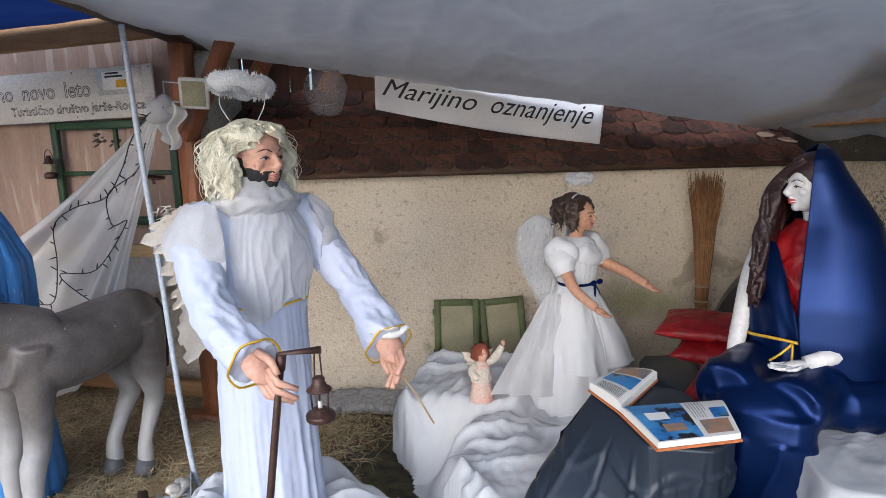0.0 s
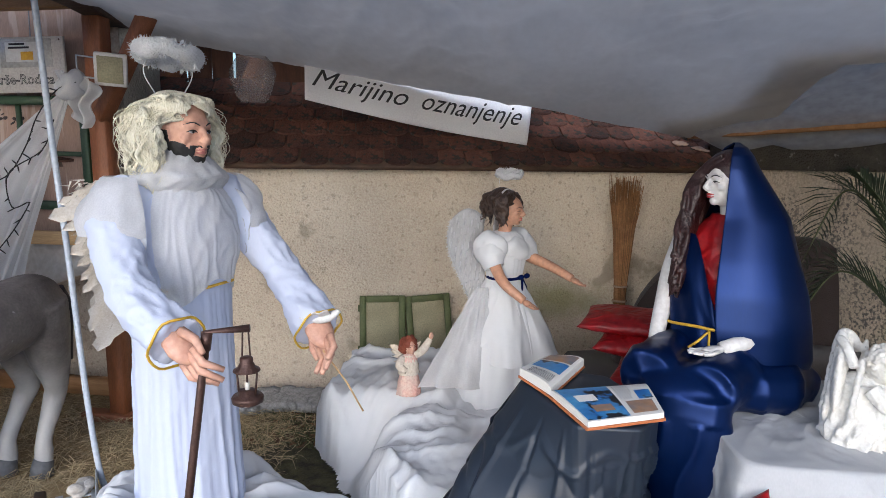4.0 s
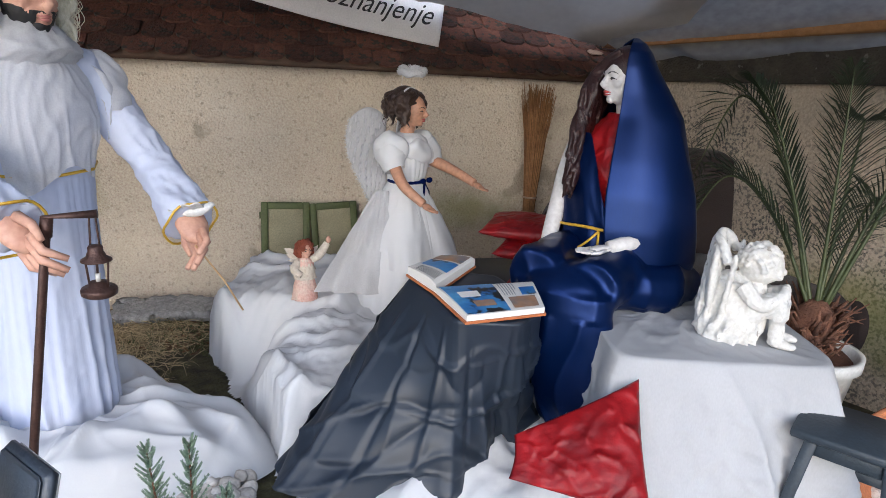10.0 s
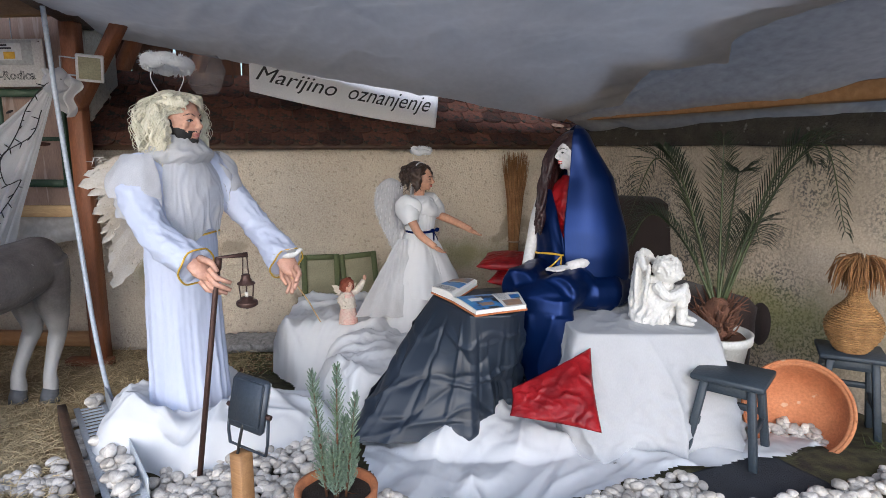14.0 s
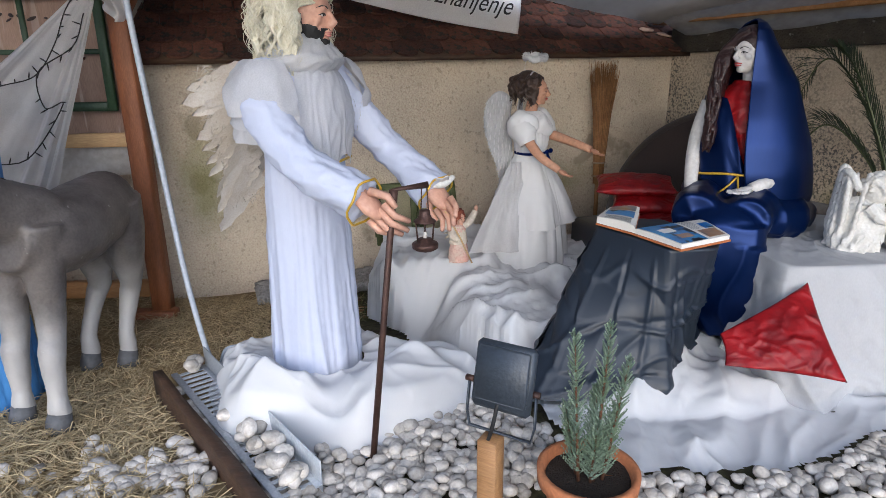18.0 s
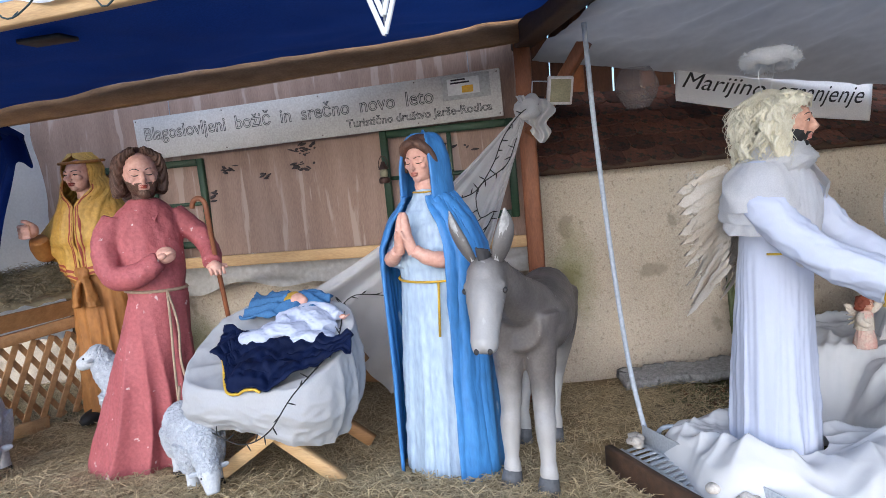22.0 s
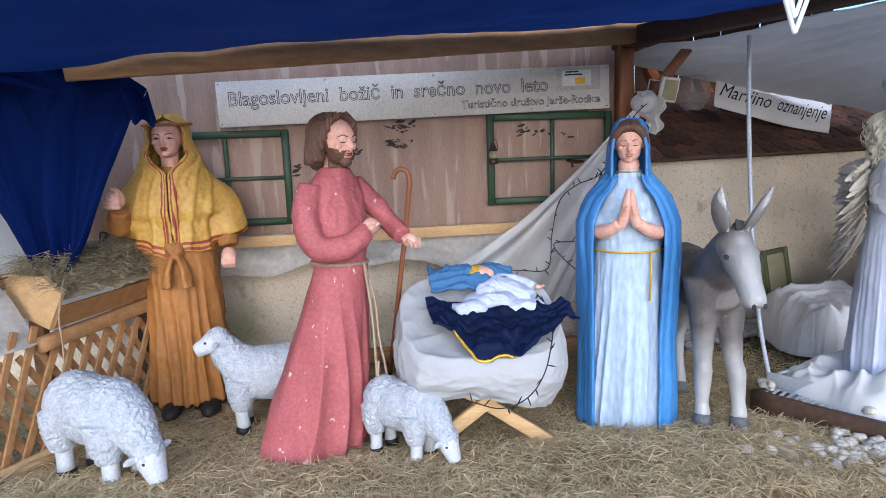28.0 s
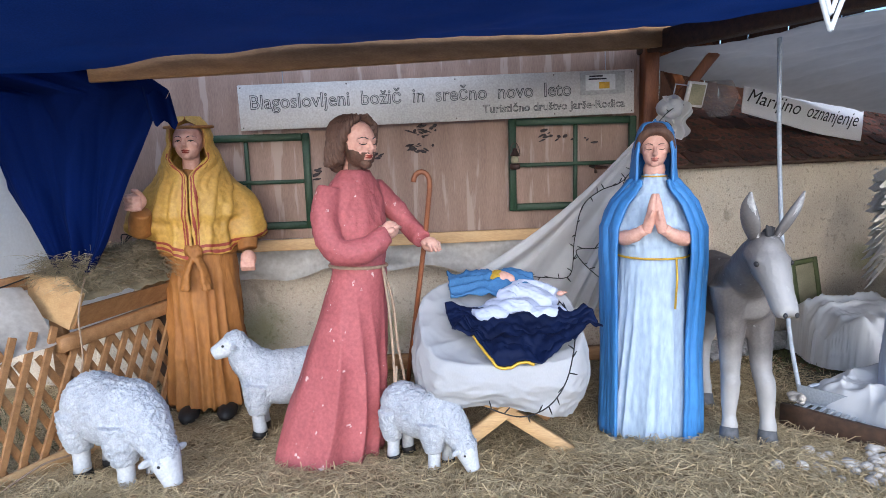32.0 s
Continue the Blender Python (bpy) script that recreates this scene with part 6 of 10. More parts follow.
def draped(name, centre, turn, half, top, reach, mat, label, seed, wave=0.02, pleats=9, category="table", n=220, m=60, low=0.02, power=5.0):
    """A box-shaped stand under a cloth that falls in folds; reach(angle) is how far the hem spreads beyond the edge."""
    bm = bmesh.new()
    c, s = math.cos(radians(turn)), math.sin(radians(turn))
    def place(u, v):
        a = 2 * math.pi * u
        ca, sa = math.cos(a), math.sin(a)
        k = (abs(ca) ** power + abs(sa) ** power) ** (-1 / power)
        if v < 0.3:
            t = v / 0.3
            x, y, z = half[0] * k * ca * t, half[1] * k * sa * t, top + (0.010 * crease((t * ca, t * sa, seed), 2.4, seed) + 0.004 * crease((t * ca, t * sa, seed), 7.0, seed)) * (1 - t ** 4)
        else:
            t = (v - 0.3) / 0.7
            spread = reach(a) * t ** 0.85
            fold = wave * t ** 0.7 * (1.2 - 2.2 * abs(math.sin(pleats * a / 2 + seed + 1.8 * math.sin(2 * a + t * 1.2))) ** 0.7 + 0.5 * crease((ca, sa, t * 0.6), 2.6, seed) + 0.35 * crease((ca, sa, t * 1.4), 6.0, seed))
            x, y = half[0] * k * ca + (spread + fold) * ca, half[1] * k * sa + (spread + fold) * sa
            wx, wy = centre[0] + x * c - y * s, centre[1] + x * s + y * c
            z = top - 0.012 * math.sqrt(t) + (ground_z(wx, wy) + low - top) * (t ** 1.1)
        return (centre[0] + x * c - y * s, centre[1] + x * s + y * c, z)
    sheet(bm, place, n, m)
    bmesh.ops.remove_doubles(bm, verts=bm.verts[:], dist=0.0005)
    return tagged(part(name, bm, mat), label=label, category=category)


draped("covered_box_seat", (2.225, 3.06), 2, (0.345, 0.385), 0.648, lambda a: 0.05 + 0.12 * smooth(0, 1, -math.sin(a)) + 0.06 * smooth(0.2, 1, math.cos(a)), sheet_cloth, "box seat covered with a white bed sheet", 1.0, 0.046, 13, "box", 320, 90, power=9.0)
def table_cloth():
    """A satin cloth that falls from a small square top to an uneven hem."""
    top = [(1.235, 3.016), (1.41, 2.655), (1.60, 2.655), (1.685, 2.80), (1.55, 3.11), (1.36, 3.13)]
    hem = [(0.845, 2.655), (0.90, 2.545), (1.44, 2.575), (1.545, 2.775), (1.585, 2.90), (1.665, 2.87), (1.735, 3.08), (1.55, 3.28), (1.25, 3.27), (1.0, 3.05)]
    def ring(pts, u):
        lens = [math.dist(a, b) for a, b in zip(pts, pts[1:] + pts[:1])]
        s = (u % 1.0) * sum(lens)
        for k, ln in enumerate(lens):
            if s <= ln or k == len(lens) - 1:
                t = s / ln
                return Vector((*pts[k], 0)).lerp(Vector((*pts[(k + 1) % len(pts)], 0)), t)
            s -= ln
    def soft(pts, u):
        return sum((ring(pts, u + d) * w for d, w in ((-0.018, 0.25), (0, 0.5), (0.018, 0.25))), Vector())
    mid = Vector((1.46, 2.90, 0))
    def place(u, v):
        a = soft(top, u)
        if v < 0.22:
            p = mid.lerp(a, v / 0.22)
            return (p.x, p.y, 0.738 + 0.003 * noise.noise((p.x * 9, p.y * 9, 0)))
        t = (v - 0.22) / 0.78
        b = soft(hem, u - 0.012)
        p = a.lerp(b, t ** 0.92)
        low = ground_z(p.x, p.y) + 0.09 + 0.05 * noise.noise((u * 7, 0, 1)) + 0.05 * smooth(0.12, 0.0, min(u, 1 - u))
        z = 0.736 - 0.012 * math.sqrt(t) + (low - 0.736) * t
        out = (p - mid)
        out.z = 0
        out = out.normalized() if out.length > 1e-6 else Vector((1, 0, 0))
        n = noise.noise((p.x * 2.2, p.y * 2.2, z * 1.6))
        n2 = noise.noise((u * 10 + 3, t * 1.2, 5))
        long_ = (1 - abs(math.sin(u * 17.0 + 1.6 * n2 + 0.9 * t))) ** 2.6 * 0.045 * smooth(0.05, 0.9, t)
        cross = (1 - abs(math.sin(9 * t + 7 * u + 3.5 * n))) ** 7 * 0.016 * smooth(0.1, 0.4, t)
        dent = -0.020 * (1 - abs(noise.noise((u * 9, t * 3.5, 2)))) ** 6 * smooth(0.1, 0.5, t)
        press = 0.0
        for c_ in (u * 13.0 + 0.3 * t, t * 3.4 + 0.25 + 0.6 * n2):
            d_ = abs(c_ - round(c_))
            press += (0.009 if round(c_) % 2 else -0.009) * max(0.0, 1 - d_ / 0.13)
        p = p + out * (0.75 * long_ + cross + dent + press * smooth(0.03, 0.2, t) + 0.018 * n * t)
        return (p.x, p.y, z + 0.012 * n2 * t)
    bm = bmesh.new()
    sheet(bm, place, 300, 90)
    bmesh.ops.remove_doubles(bm, verts=bm.verts[:], dist=0.0005)
    tagged(part("covered_table", bm, black_cloth), label="small table under a black satin cloth", category="table")


table_cloth()


def pillow(name, a, b, d, height, mat, label, seed=0.0, group=""):
    """A cushion spanned by corners a, b and d, plumped by height."""
    a, b, d = Vector(a), Vector(b), Vector(d)
    e, f = b - a, d - a
    up_ = e.cross(f).normalized()
    bm = bmesh.new()
    for s in (1, -1):
        def place(u, v):
            edge = (16 * u * (1 - u) * v * (1 - v)) ** 0.42
            pinch = 0.06 * math.sin(math.pi * u) * (v - 0.5) * -1
            pinch2 = 0.06 * math.sin(math.pi * v) * (u - 0.5) * -1
            p = a + e * (u + pinch2) + f * (v + pinch)
            w = 0.10 * height * edge * crease((u * 1.5, v * 0.6 + s, seed), 2.6, seed)
            return p + up_ * s * (height * 0.5 * edge + w)
        sheet(bm, (lambda u, v: place(u, v)) if s > 0 else (lambda u, v: place(v, u)) if False else (lambda u, v: place(1 - u, v)), 34, 34)
    bmesh.ops.remove_doubles(bm, verts=bm.verts[:], dist=0.0008)
    return tagged(part(name, bm, mat), label=label, category="pillow", group=group)


def leaning_pillow():
    """The pillow that stands on one corner against the box."""
    T, Rr, A, D = Vector((1.958, 2.631, 0.600)), Vector((1.948, 2.315, 0.345)), Vector((1.585, 2.47, 0.345)), Vector((1.60, 2.56, 0.43))
    bm = bmesh.new()
    out = (Rr - A).cross(T - A).normalized()
    for s in (1, -1):
        def place(u, v):
            if s < 0:
                u = 1 - u
            e = max(0.0, 16 * u * (1 - u) * v * (1 - v))
            uu, vv = u + 0.05 * math.sin(math.pi * v) * (0.5 - u), v + 0.05 * math.sin(math.pi * u) * (0.5 - v)
            p = A.lerp(Rr, uu).lerp(D.lerp(T, uu), vv)
            w = 0.012 * e ** 0.4 * ((1 - abs(math.sin(13 * u + 7 * v + 2.5 * noise.noise((u * 3, v * 3, s))))) ** 1.8 - 0.3) + 0.006 * e ** 0.4 * crease((u * 1.5, v * 1.5, s), 3.5, 2)
            return p + out * s * ((0.012 + 0.034 * u) * e ** 0.45 + 0.6 * w)
        sheet(bm, place, 48, 48)
    bmesh.ops.remove_doubles(bm, verts=bm.verts[:], dist=0.0008)
    tagged(part("pillow", bm, red_satin), label="red crushed satin pillow leaning on the covered box", category="pillow", group="red pillows")


leaning_pillow()
pillow("pillow", (1.50, 3.92, 0.68), (1.93, 3.80, 0.69), (1.60, 4.28, 0.70), 0.10, red_satin, "shiny dark red pillow on top of the pile", 3.0, "red pillows")
pillow("pillow", (1.57, 3.84, 0.60), (2.00, 3.72, 0.60), (1.68, 4.20, 0.615), 0.11, red_satin, "dark red satin pillow in the middle of the pile", 4.0, "red pillows")
pillow("pillow", (1.60, 3.60, 0.50), (2.08, 3.48, 0.50), (1.74, 4.02, 0.515), 0.15, red_satin, "red satin pillow at the bottom of the pile", 5.0, "red pillows")


def open_book():
    book = thing("book", "open picture book with blue photographs on the table", "book", (1.44, 2.88, 0.748))
    paper = material("paper", (0.80, 0.78, 0.74), 0.6, (0.72, 0.69, 0.64), 3, 200, 0.05)
    cover_mat = material("book_cover", (0.50, 0.16, 0.05), 0.5)
    photo = material("photo_blue", (0.02, 0.13, 0.42), 0.3, (0.10, 0.35, 0.62), 9.0, 40, 0.0, wear=(0.012, 0.014, 0.02), wear_scale=12.0, wear_edge=0.57)
    grey_ink = material("grey_ink", (0.32, 0.33, 0.36), 0.6)
    warm = material("photo_warm", (0.42, 0.22, 0.10), 0.3, (0.10, 0.16, 0.22), 14, 40, 0.0)
    def block(corners, h, mat, name, droop=0.0):
        bm = bmesh.new()
        a, b, c, d = corners
        def top(u, v):
            p = a.lerp(b, u).lerp(d.lerp(c, u), v)
            return p + Vector((0, 0, h * (0.75 + 0.25 * math.sin(math.pi * u ** 0.6)) - droop * u))
        n = 8
        grid = sheet(bm, top, n, 4)
        base = sheet(bm, lambda u, v: a.lerp(b, u).lerp(d.lerp(c, u), v) + Vector((0, 0, 0.0)), n, 4)
        for g, k in ((grid, base),):
            for i in range(n):
                for j in (0, 4):
                    bm.faces.new((g[i][j], g[i + 1][j], k[i + 1][j], k[i][j]))
            for j in range(4):
                for i in (0, n):
                    bm.faces.new((g[i][j], g[i][j + 1], k[i][j + 1], k[i][j]))
        bmesh.ops.recalc_face_normals(bm, faces=bm.faces[:])
        part(name, bm, mat, book, shade=False)
        return top
    S1, S2 = Vector((-0.10, -0.04, 0.004)), Vector((0.03, 0.27, 0.004))
    left = [S1, S1 + Vector((-0.105, 0.17, 0)) * 1.0, S2 + Vector((-0.13, 0.02, 0)), S2]
    right = [S1, Vector((0.0, -0.262, 0.004)), Vector((0.235, -0.155, 0.004)), S2 + Vector((0.19, -0.19, 0))]
    t1 = block([left[0], left[1], left[2], left[3]], 0.036, paper, "page_block")
    t2 = block([right[0], right[1], right[2], right[3]], 0.024, paper, "page_block")
    for off, (a, b, c, d) in ((0, left), (0, right)):
        bm = bmesh.new()
        mid = (a + b + c + d) / 4
        q = [mid + (p - mid) * 1.04 for p in (a, b, c, d)]
        add(bm, [Vector((p.x, p.y, 0.0035)) for p in q] + [Vector((p.x, p.y, -0.004)) for p in q], [(0, 1, 2, 3), (7, 6, 5, 4), (0, 4, 5, 1), (1, 5, 6, 2), (2, 6, 7, 3), (3, 7, 4, 0)])
        part("hard_cover", bm, cover_mat, book, shade=False)
    for top, u0, u1, v0, v1, mat in ((t2, 0.02, 0.98, 0.02, 0.56, photo), (t2, 0.60, 0.94, 0.62, 0.94, warm), (t2, 0.28, 0.56, 0.80, 0.97, photo), (t2, 0.62, 0.80, 0.20, 0.44, warm), (t2, 0.30, 0.50, 0.12, 0.34, paper), (t1, 0.08, 0.9, 0.3, 0.62, photo), (t1, 0.08, 0.9, 0.66, 0.95, warm)):
        bm = bmesh.new()
        sheet(bm, lambda u, v: Vector(top(u0 + (u1 - u0) * u, v0 + (v1 - v0) * v)) + Vector((0, 0, 0.0012 if u1 - u0 > 0.9 else 0.0024)), 8, 4)
        part("picture", bm, mat, book)
    for k in range(6):
        bm = bmesh.new()
        sheet(bm, lambda u, v: Vector(t2(0.07 + 0.46 * u * (0.6 if k == 5 else 1), 0.60 + 0.03 * k + 0.010 * v)) + Vector((0, 0, 0.0015)), 4, 1)
        part("text_line", bm, grey_ink, book)
    for k in range(7):
        bm = bmesh.new()
        sheet(bm, lambda u, v: Vector(t1(0.12 + 0.7 * u, 0.05 + 0.03 * k + 0.010 * v)) + Vector((0, 0, 0.0015)), 4, 1)
        part("text_line", bm, letter_black, book)


open_book()


# ---- sofa, shutters, broom ----
def sofa():
    dark = material("sofa_fabric", (0.030, 0.018, 0.016), 0.85, (0.020, 0.012, 0.011), 5, 160, 0.3, sheen=0.15)
    so = thing("sofa", "dark brown fabric sofa with rounded back", "sofa", (2.66, 4.42, 0), -12)
    bm = bmesh.new()
    def back(u, v):
        x = -0.86 + 1.72 * u
        h = 0.30 + 0.74 * max(0.0, 1 - abs(2 * u - 1) ** 2.4) ** 0.55
        return Vector((x, 0.12 + 0.05 * v, 0.06 + (h - 0.06) * v))
    for y0, flip in ((0.0, False), (0.16, True)):
        sheet(bm, lambda u, v: back(1 - u if flip else u, v) + Vector((0, y0 + (0.03 if flip else -0.03) * math.sin(math.pi * v), 0)), 40, 14)
    sheet(bm, lambda u, v: back(u, 1.0) + Vector((0, 0.16 * v, 0.03 * math.sin(math.pi * v))), 40, 6)
    part("backrest", bm, dark, so)
    bm = bmesh.new()
    box(bm, (1.5, 0.62, 0.28), pose(0, -0.20, 0.36), 0.05)
    part("seat", bm, dark, so)
    bm = bmesh.new()
    box(bm, (1.46, 0.56, 0.22), pose(0, -0.20, 0.13), 0.02)
    part("base", bm, dark, so)
    for s in (-1, 1):
        bm = bmesh.new()
        blob(bm, (0, 0, 0), (0.11, 0.36, 0.30), 0, 3)
        arm = part("armrest", bm, dark, so)
        arm.location = (s * 0.80, -0.18, 0.36)


sofa()
bm = bmesh.new()
box(bm, (0.70, 0.80, 0.44), pose(1.90, 4.00, 0.22, 0, 0, 16), 0.03)
tagged(part("low_bench", bm, black_cloth), label="low bench covered in dark brown cloth", category="bench")

olive = material("olive_paint", (0.105, 0.125, 0.045), 0.65, (0.075, 0.09, 0.032), 8, 70, 0.3, wear=(0.20, 0.17, 0.10), wear_scale=22, wear_edge=0.72)
mesh_panel = material("shutter_panel", (0.34, 0.31, 0.20), 0.8, (0.26, 0.24, 0.15), 9, 120, 0.3)


def shutter(at, turn, lean, w, h, roll):
    sh = thing("window_sash", "small olive green wooden window sash leaning on the wall", "window sash", at, group="leaning sashes")
    sh.matrix_world = pose(*at, lean, roll, turn)
    for x in (-w / 2, w / 2):
        bm = bmesh.new()
        box(bm, (0.042, 0.028, h), pose(x, 0, h / 2), 0.004)
        part("stile", bm, olive, sh)
    for z in (0.021, h - 0.021):
        bm = bmesh.new()
        box(bm, (w - 0.042, 0.024, 0.042), pose(0, 0, z), 0.004)
        part("rail", bm, olive, sh)
    bm = bmesh.new()
    box(bm, (w - 0.04, 0.006, h - 0.06), pose(0, 0.004, h / 2), 0.001)
    part("panel", bm, mesh_panel, sh)
    for z in (0.08, h - 0.08):
        bm = bmesh.new()
        tube(bm, [(-w / 2 - 0.024, 0, z - 0.02), (-w / 2 - 0.024, 0, z + 0.02)], 0.007, 8)
        part("hinge", bm, olive, sh)


shutter((0.355, 4.665, 0.17), 14, -9, 0.25, 0.42, 0)
shutter((0.66, 4.76, 0.17), 16, -9, 0.25, 0.42, -4)


def broom():
    br = thing("broom", "upturned birch besom broom leaning in the corner", "broom", (1.875, 5.13, 0.03))
    rng = random.Random(5)
    bm = bmesh.new()
    tube(bm, [(0.0, 0, -0.05), (0, 0.02, 0.62)], 0.016, 10)
    part("handle", bm, pine, br)
    twig = material("broom_twig", (0.33, 0.17, 0.065), 0.8, (0.22, 0.105, 0.04), 14, 90, 0.4, vary=0.3)
    bm = bmesh.new()
    for _ in range(330):
        a, r = rng.uniform(0, 6.28), math.sqrt(rng.random())
        x, y = math.cos(a) * r, math.sin(a) * r * 0.5
        top = rng.uniform(0.66, 0.86)
        tube(bm, [(0.035 * x, 0.035 * y, 0.44), (0.04 * x, 0.04 * y, 0.60), (0.066 * x, 0.06 * y, 0.95), (0.105 * x + rng.uniform(-0.015, 0.015), 0.08 * y, 0.48 + top)], [0.0035, 0.0035, 0.003, 0.0012], 4)
    part("brush", bm, twig, br, kind="stuff")
    for z in (0.50, 0.60):
        bm = bmesh.new()
        tube(bm, [(0.045 * math.cos(t), 0.03 * math.sin(t), z) for t in (2 * math.pi * k / 16 for k in range(17))], 0.007, 6)
        part("binding", bm, rope_mat, br)


broom()

# ---- small angel doll and the crouching cherub ----
pink = material("doll_pink", (0.68, 0.36, 0.30), 0.7, (0.62, 0.50, 0.42), 14, 90, 0.3)
cream = material("doll_cream", (0.66, 0.58, 0.48), 0.7, (0.56, 0.50, 0.42), 14, 90, 0.3)
doll_hair = material("doll_hair", (0.26, 0.065, 0.03), 0.7, (0.18, 0.04, 0.02), 20, 90, 0.5)
bm = bmesh.new()
loft(bm, [(0, 0, 0, 0.062, 0.052), (0, 0, 0.06, 0.052, 0.044), (0, 0, 0.13, 0.034, 0.03), (0, 0, 0.18, 0.04, 0.032), (0, 0, 0.205, 0.014, 0.014)], 40, 0, folds(8, 0.008, 1.0, 0.6), steps=6)
loft(bm, [(0, 0.004, 0.10, 0.052, 0.046), (0, 0.004, 0.15, 0.046, 0.04), (0, 0.002, 0.195, 0.03, 0.028)], 32, 1, folds(6, 0.006, 2.0), ends=(False, False))
skull(bm, (0, -0.005, 0.238), 0.036, 2, 10, 0, 4, 0)
blob(bm, (0, 0.008, 0.25), (0.042, 0.04, 0.038), 3, 3, 0.014, 50)
blob(bm, (0, 0.012, 0.225), (0.046, 0.03, 0.03), 3, 3, 0.014, 50)
sleeve(bm, [(0.03, 0, 0.185), (0.07, -0.01, 0.215), (0.105, -0.01, 0.265)], [0.018, 0.02, 0.014], 1, 0.004, 1, 12)
blob(bm, (0.11, -0.01, 0.28), (0.012, 0.008, 0.018), 2, 2)
sleeve(bm, [(-0.03, 0, 0.185), (-0.055, -0.02, 0.15), (-0.03, -0.05, 0.13)], [0.018, 0.02, 0.014], 1, 0.004, 2, 12)
for s in (-1, 1):
    feathers(bm, (0, 0.03, 0.18), [((s * 0.01, 0, 0.01 - 0.01 * k), (s * (0.085 - 0.008 * k), 0.02, 0.055 - 0.03 * k)) for k in range(5)], 1, random.Random(2))
statue("angel_doll", bm, [pink, cream, skin, doll_hair, black_paint], (0.70, 3.735, heap_z(0.70, 3.735) - 0.012), 30, "small angel doll with red hair and a pink dress", "doll")


def cherub():
    stone = material("cherub_plaster", (0.72, 0.71, 0.68), 0.85, (0.60, 0.58, 0.54), 10, 90, 0.3, wear=(0.36, 0.33, 0.29), wear_scale=30, wear_edge=0.66)
    bm = bmesh.new()
    blob(bm, (0, 0.05, 0.12), (0.10, 0.105, 0.13), 0, 3)
    loft(bm, [(0, 0.04, 0.0, 0.12, 0.115), (0, 0.04, 0.06, 0.125, 0.12), (0, 0.03, 0.13, 0.095, 0.105), (0, 0.02, 0.22, 0.08, 0.075)], 44, 0, folds(8, 0.022, 2.0, 0.3), steps=6)
    blob(bm, (0.01, -0.035, 0.285), (0.072, 0.078, 0.073), 0, 3)
    rng = random.Random(3)
    for _ in range(120):
        a, t = rng.uniform(0, 6.28), rng.uniform(-0.2, 1)
        d = Vector((math.cos(a) * math.sqrt(max(0, 1 - t * t)), math.sin(a) * math.sqrt(max(0, 1 - t * t)), t))
        if d.y < -0.55 and d.z < 0.5:
            continue
        blob(bm, Vector((0.01, -0.03, 0.29)) + d * 0.074, (0.014, 0.014, 0.012), 0, 1)
    blob(bm, (0.01, -0.112, 0.27), (0.012, 0.014, 0.014), 0, 2)
    for s in (-1, 1):
        blob(bm, (0.01 + s * 0.03, -0.098, 0.262), (0.022, 0.018, 0.02), 0, 2)
        tube(bm, curve_points([(s * 0.05, -0.02, 0.10), (s * 0.055, -0.11, 0.17), (s * 0.04, -0.125, 0.10), (s * 0.04, -0.13, 0.015)], 5), [0.042] * 5 + [0.036] * 5 + [0.026] * 6, 10)
        blob(bm, (s * 0.042, -0.155, 0.018), (0.024, 0.05, 0.018), 0, 2)
        tube(bm, curve_points([(s * 0.085, 0.01, 0.22), (s * 0.10, -0.06, 0.165), (s * 0.045, -0.125, 0.195), (-s * 0.02, -0.13, 0.215)], 5), [0.032, 0.031, 0.03, 0.028, 0.027, 0.026, 0.026, 0.025, 0.024, 0.023, 0.022, 0.02, 0.02, 0.018, 0.017, 0.016], 9)
        # folded wing: a thick blade under rows of scalloped feathers
        for row in range(6):
            for k in range(4):
                z = 0.335 - 0.046 * row - 0.010 * k
                x = s * (0.035 + 0.030 * k * (1 - 0.06 * row))
                y = 0.135 - 0.022 * k * k * 0.45 + 0.004 * row
                blob(bm, (x, y, z), (0.021, 0.012, 0.040), 0, 2, turn=Matrix.Rotation(s * (0.10 + 0.10 * k), 3, "Y"))
        blob(bm, (s * 0.07, 0.112, 0.235), (0.066, 0.022, 0.135), 0, 3)
        tube(bm, curve_points([(s * 0.02, 0.11, 0.345), (s * 0.05, 0.122, 0.372), (s * 0.10, 0.095, 0.355), (s * 0.13, 0.065, 0.30)], 5), [0.018] * 16, 8)
    bm = fuse(bm, 0.0045, 1)
    swell(bm, lambda p, n: 0.0025 * noise.noise(p * 70) + 0.003 * crease((p.x, p.y, p.z * 0.5), 16, 3) * smooth(0.24, 0.15, p.z))
    bmesh.ops.scale(bm, vec=(0.86, 0.86, 0.88), verts=bm.verts[:])
    statue("cherub_statue", bm, [stone], (2.345, 2.90, 0.648), 62, "white weathered plaster cherub crouching on the covered box")


cherub()


# ---- stools, tub, vase and palm along the east wall ----
grey_paint = material("grey_blue_paint", (0.035, 0.048, 0.062), 0.55, (0.025, 0.034, 0.045), 6, 80, 0.2, wear=(0.10, 0.085, 0.07), wear_scale=24, wear_edge=0.74)


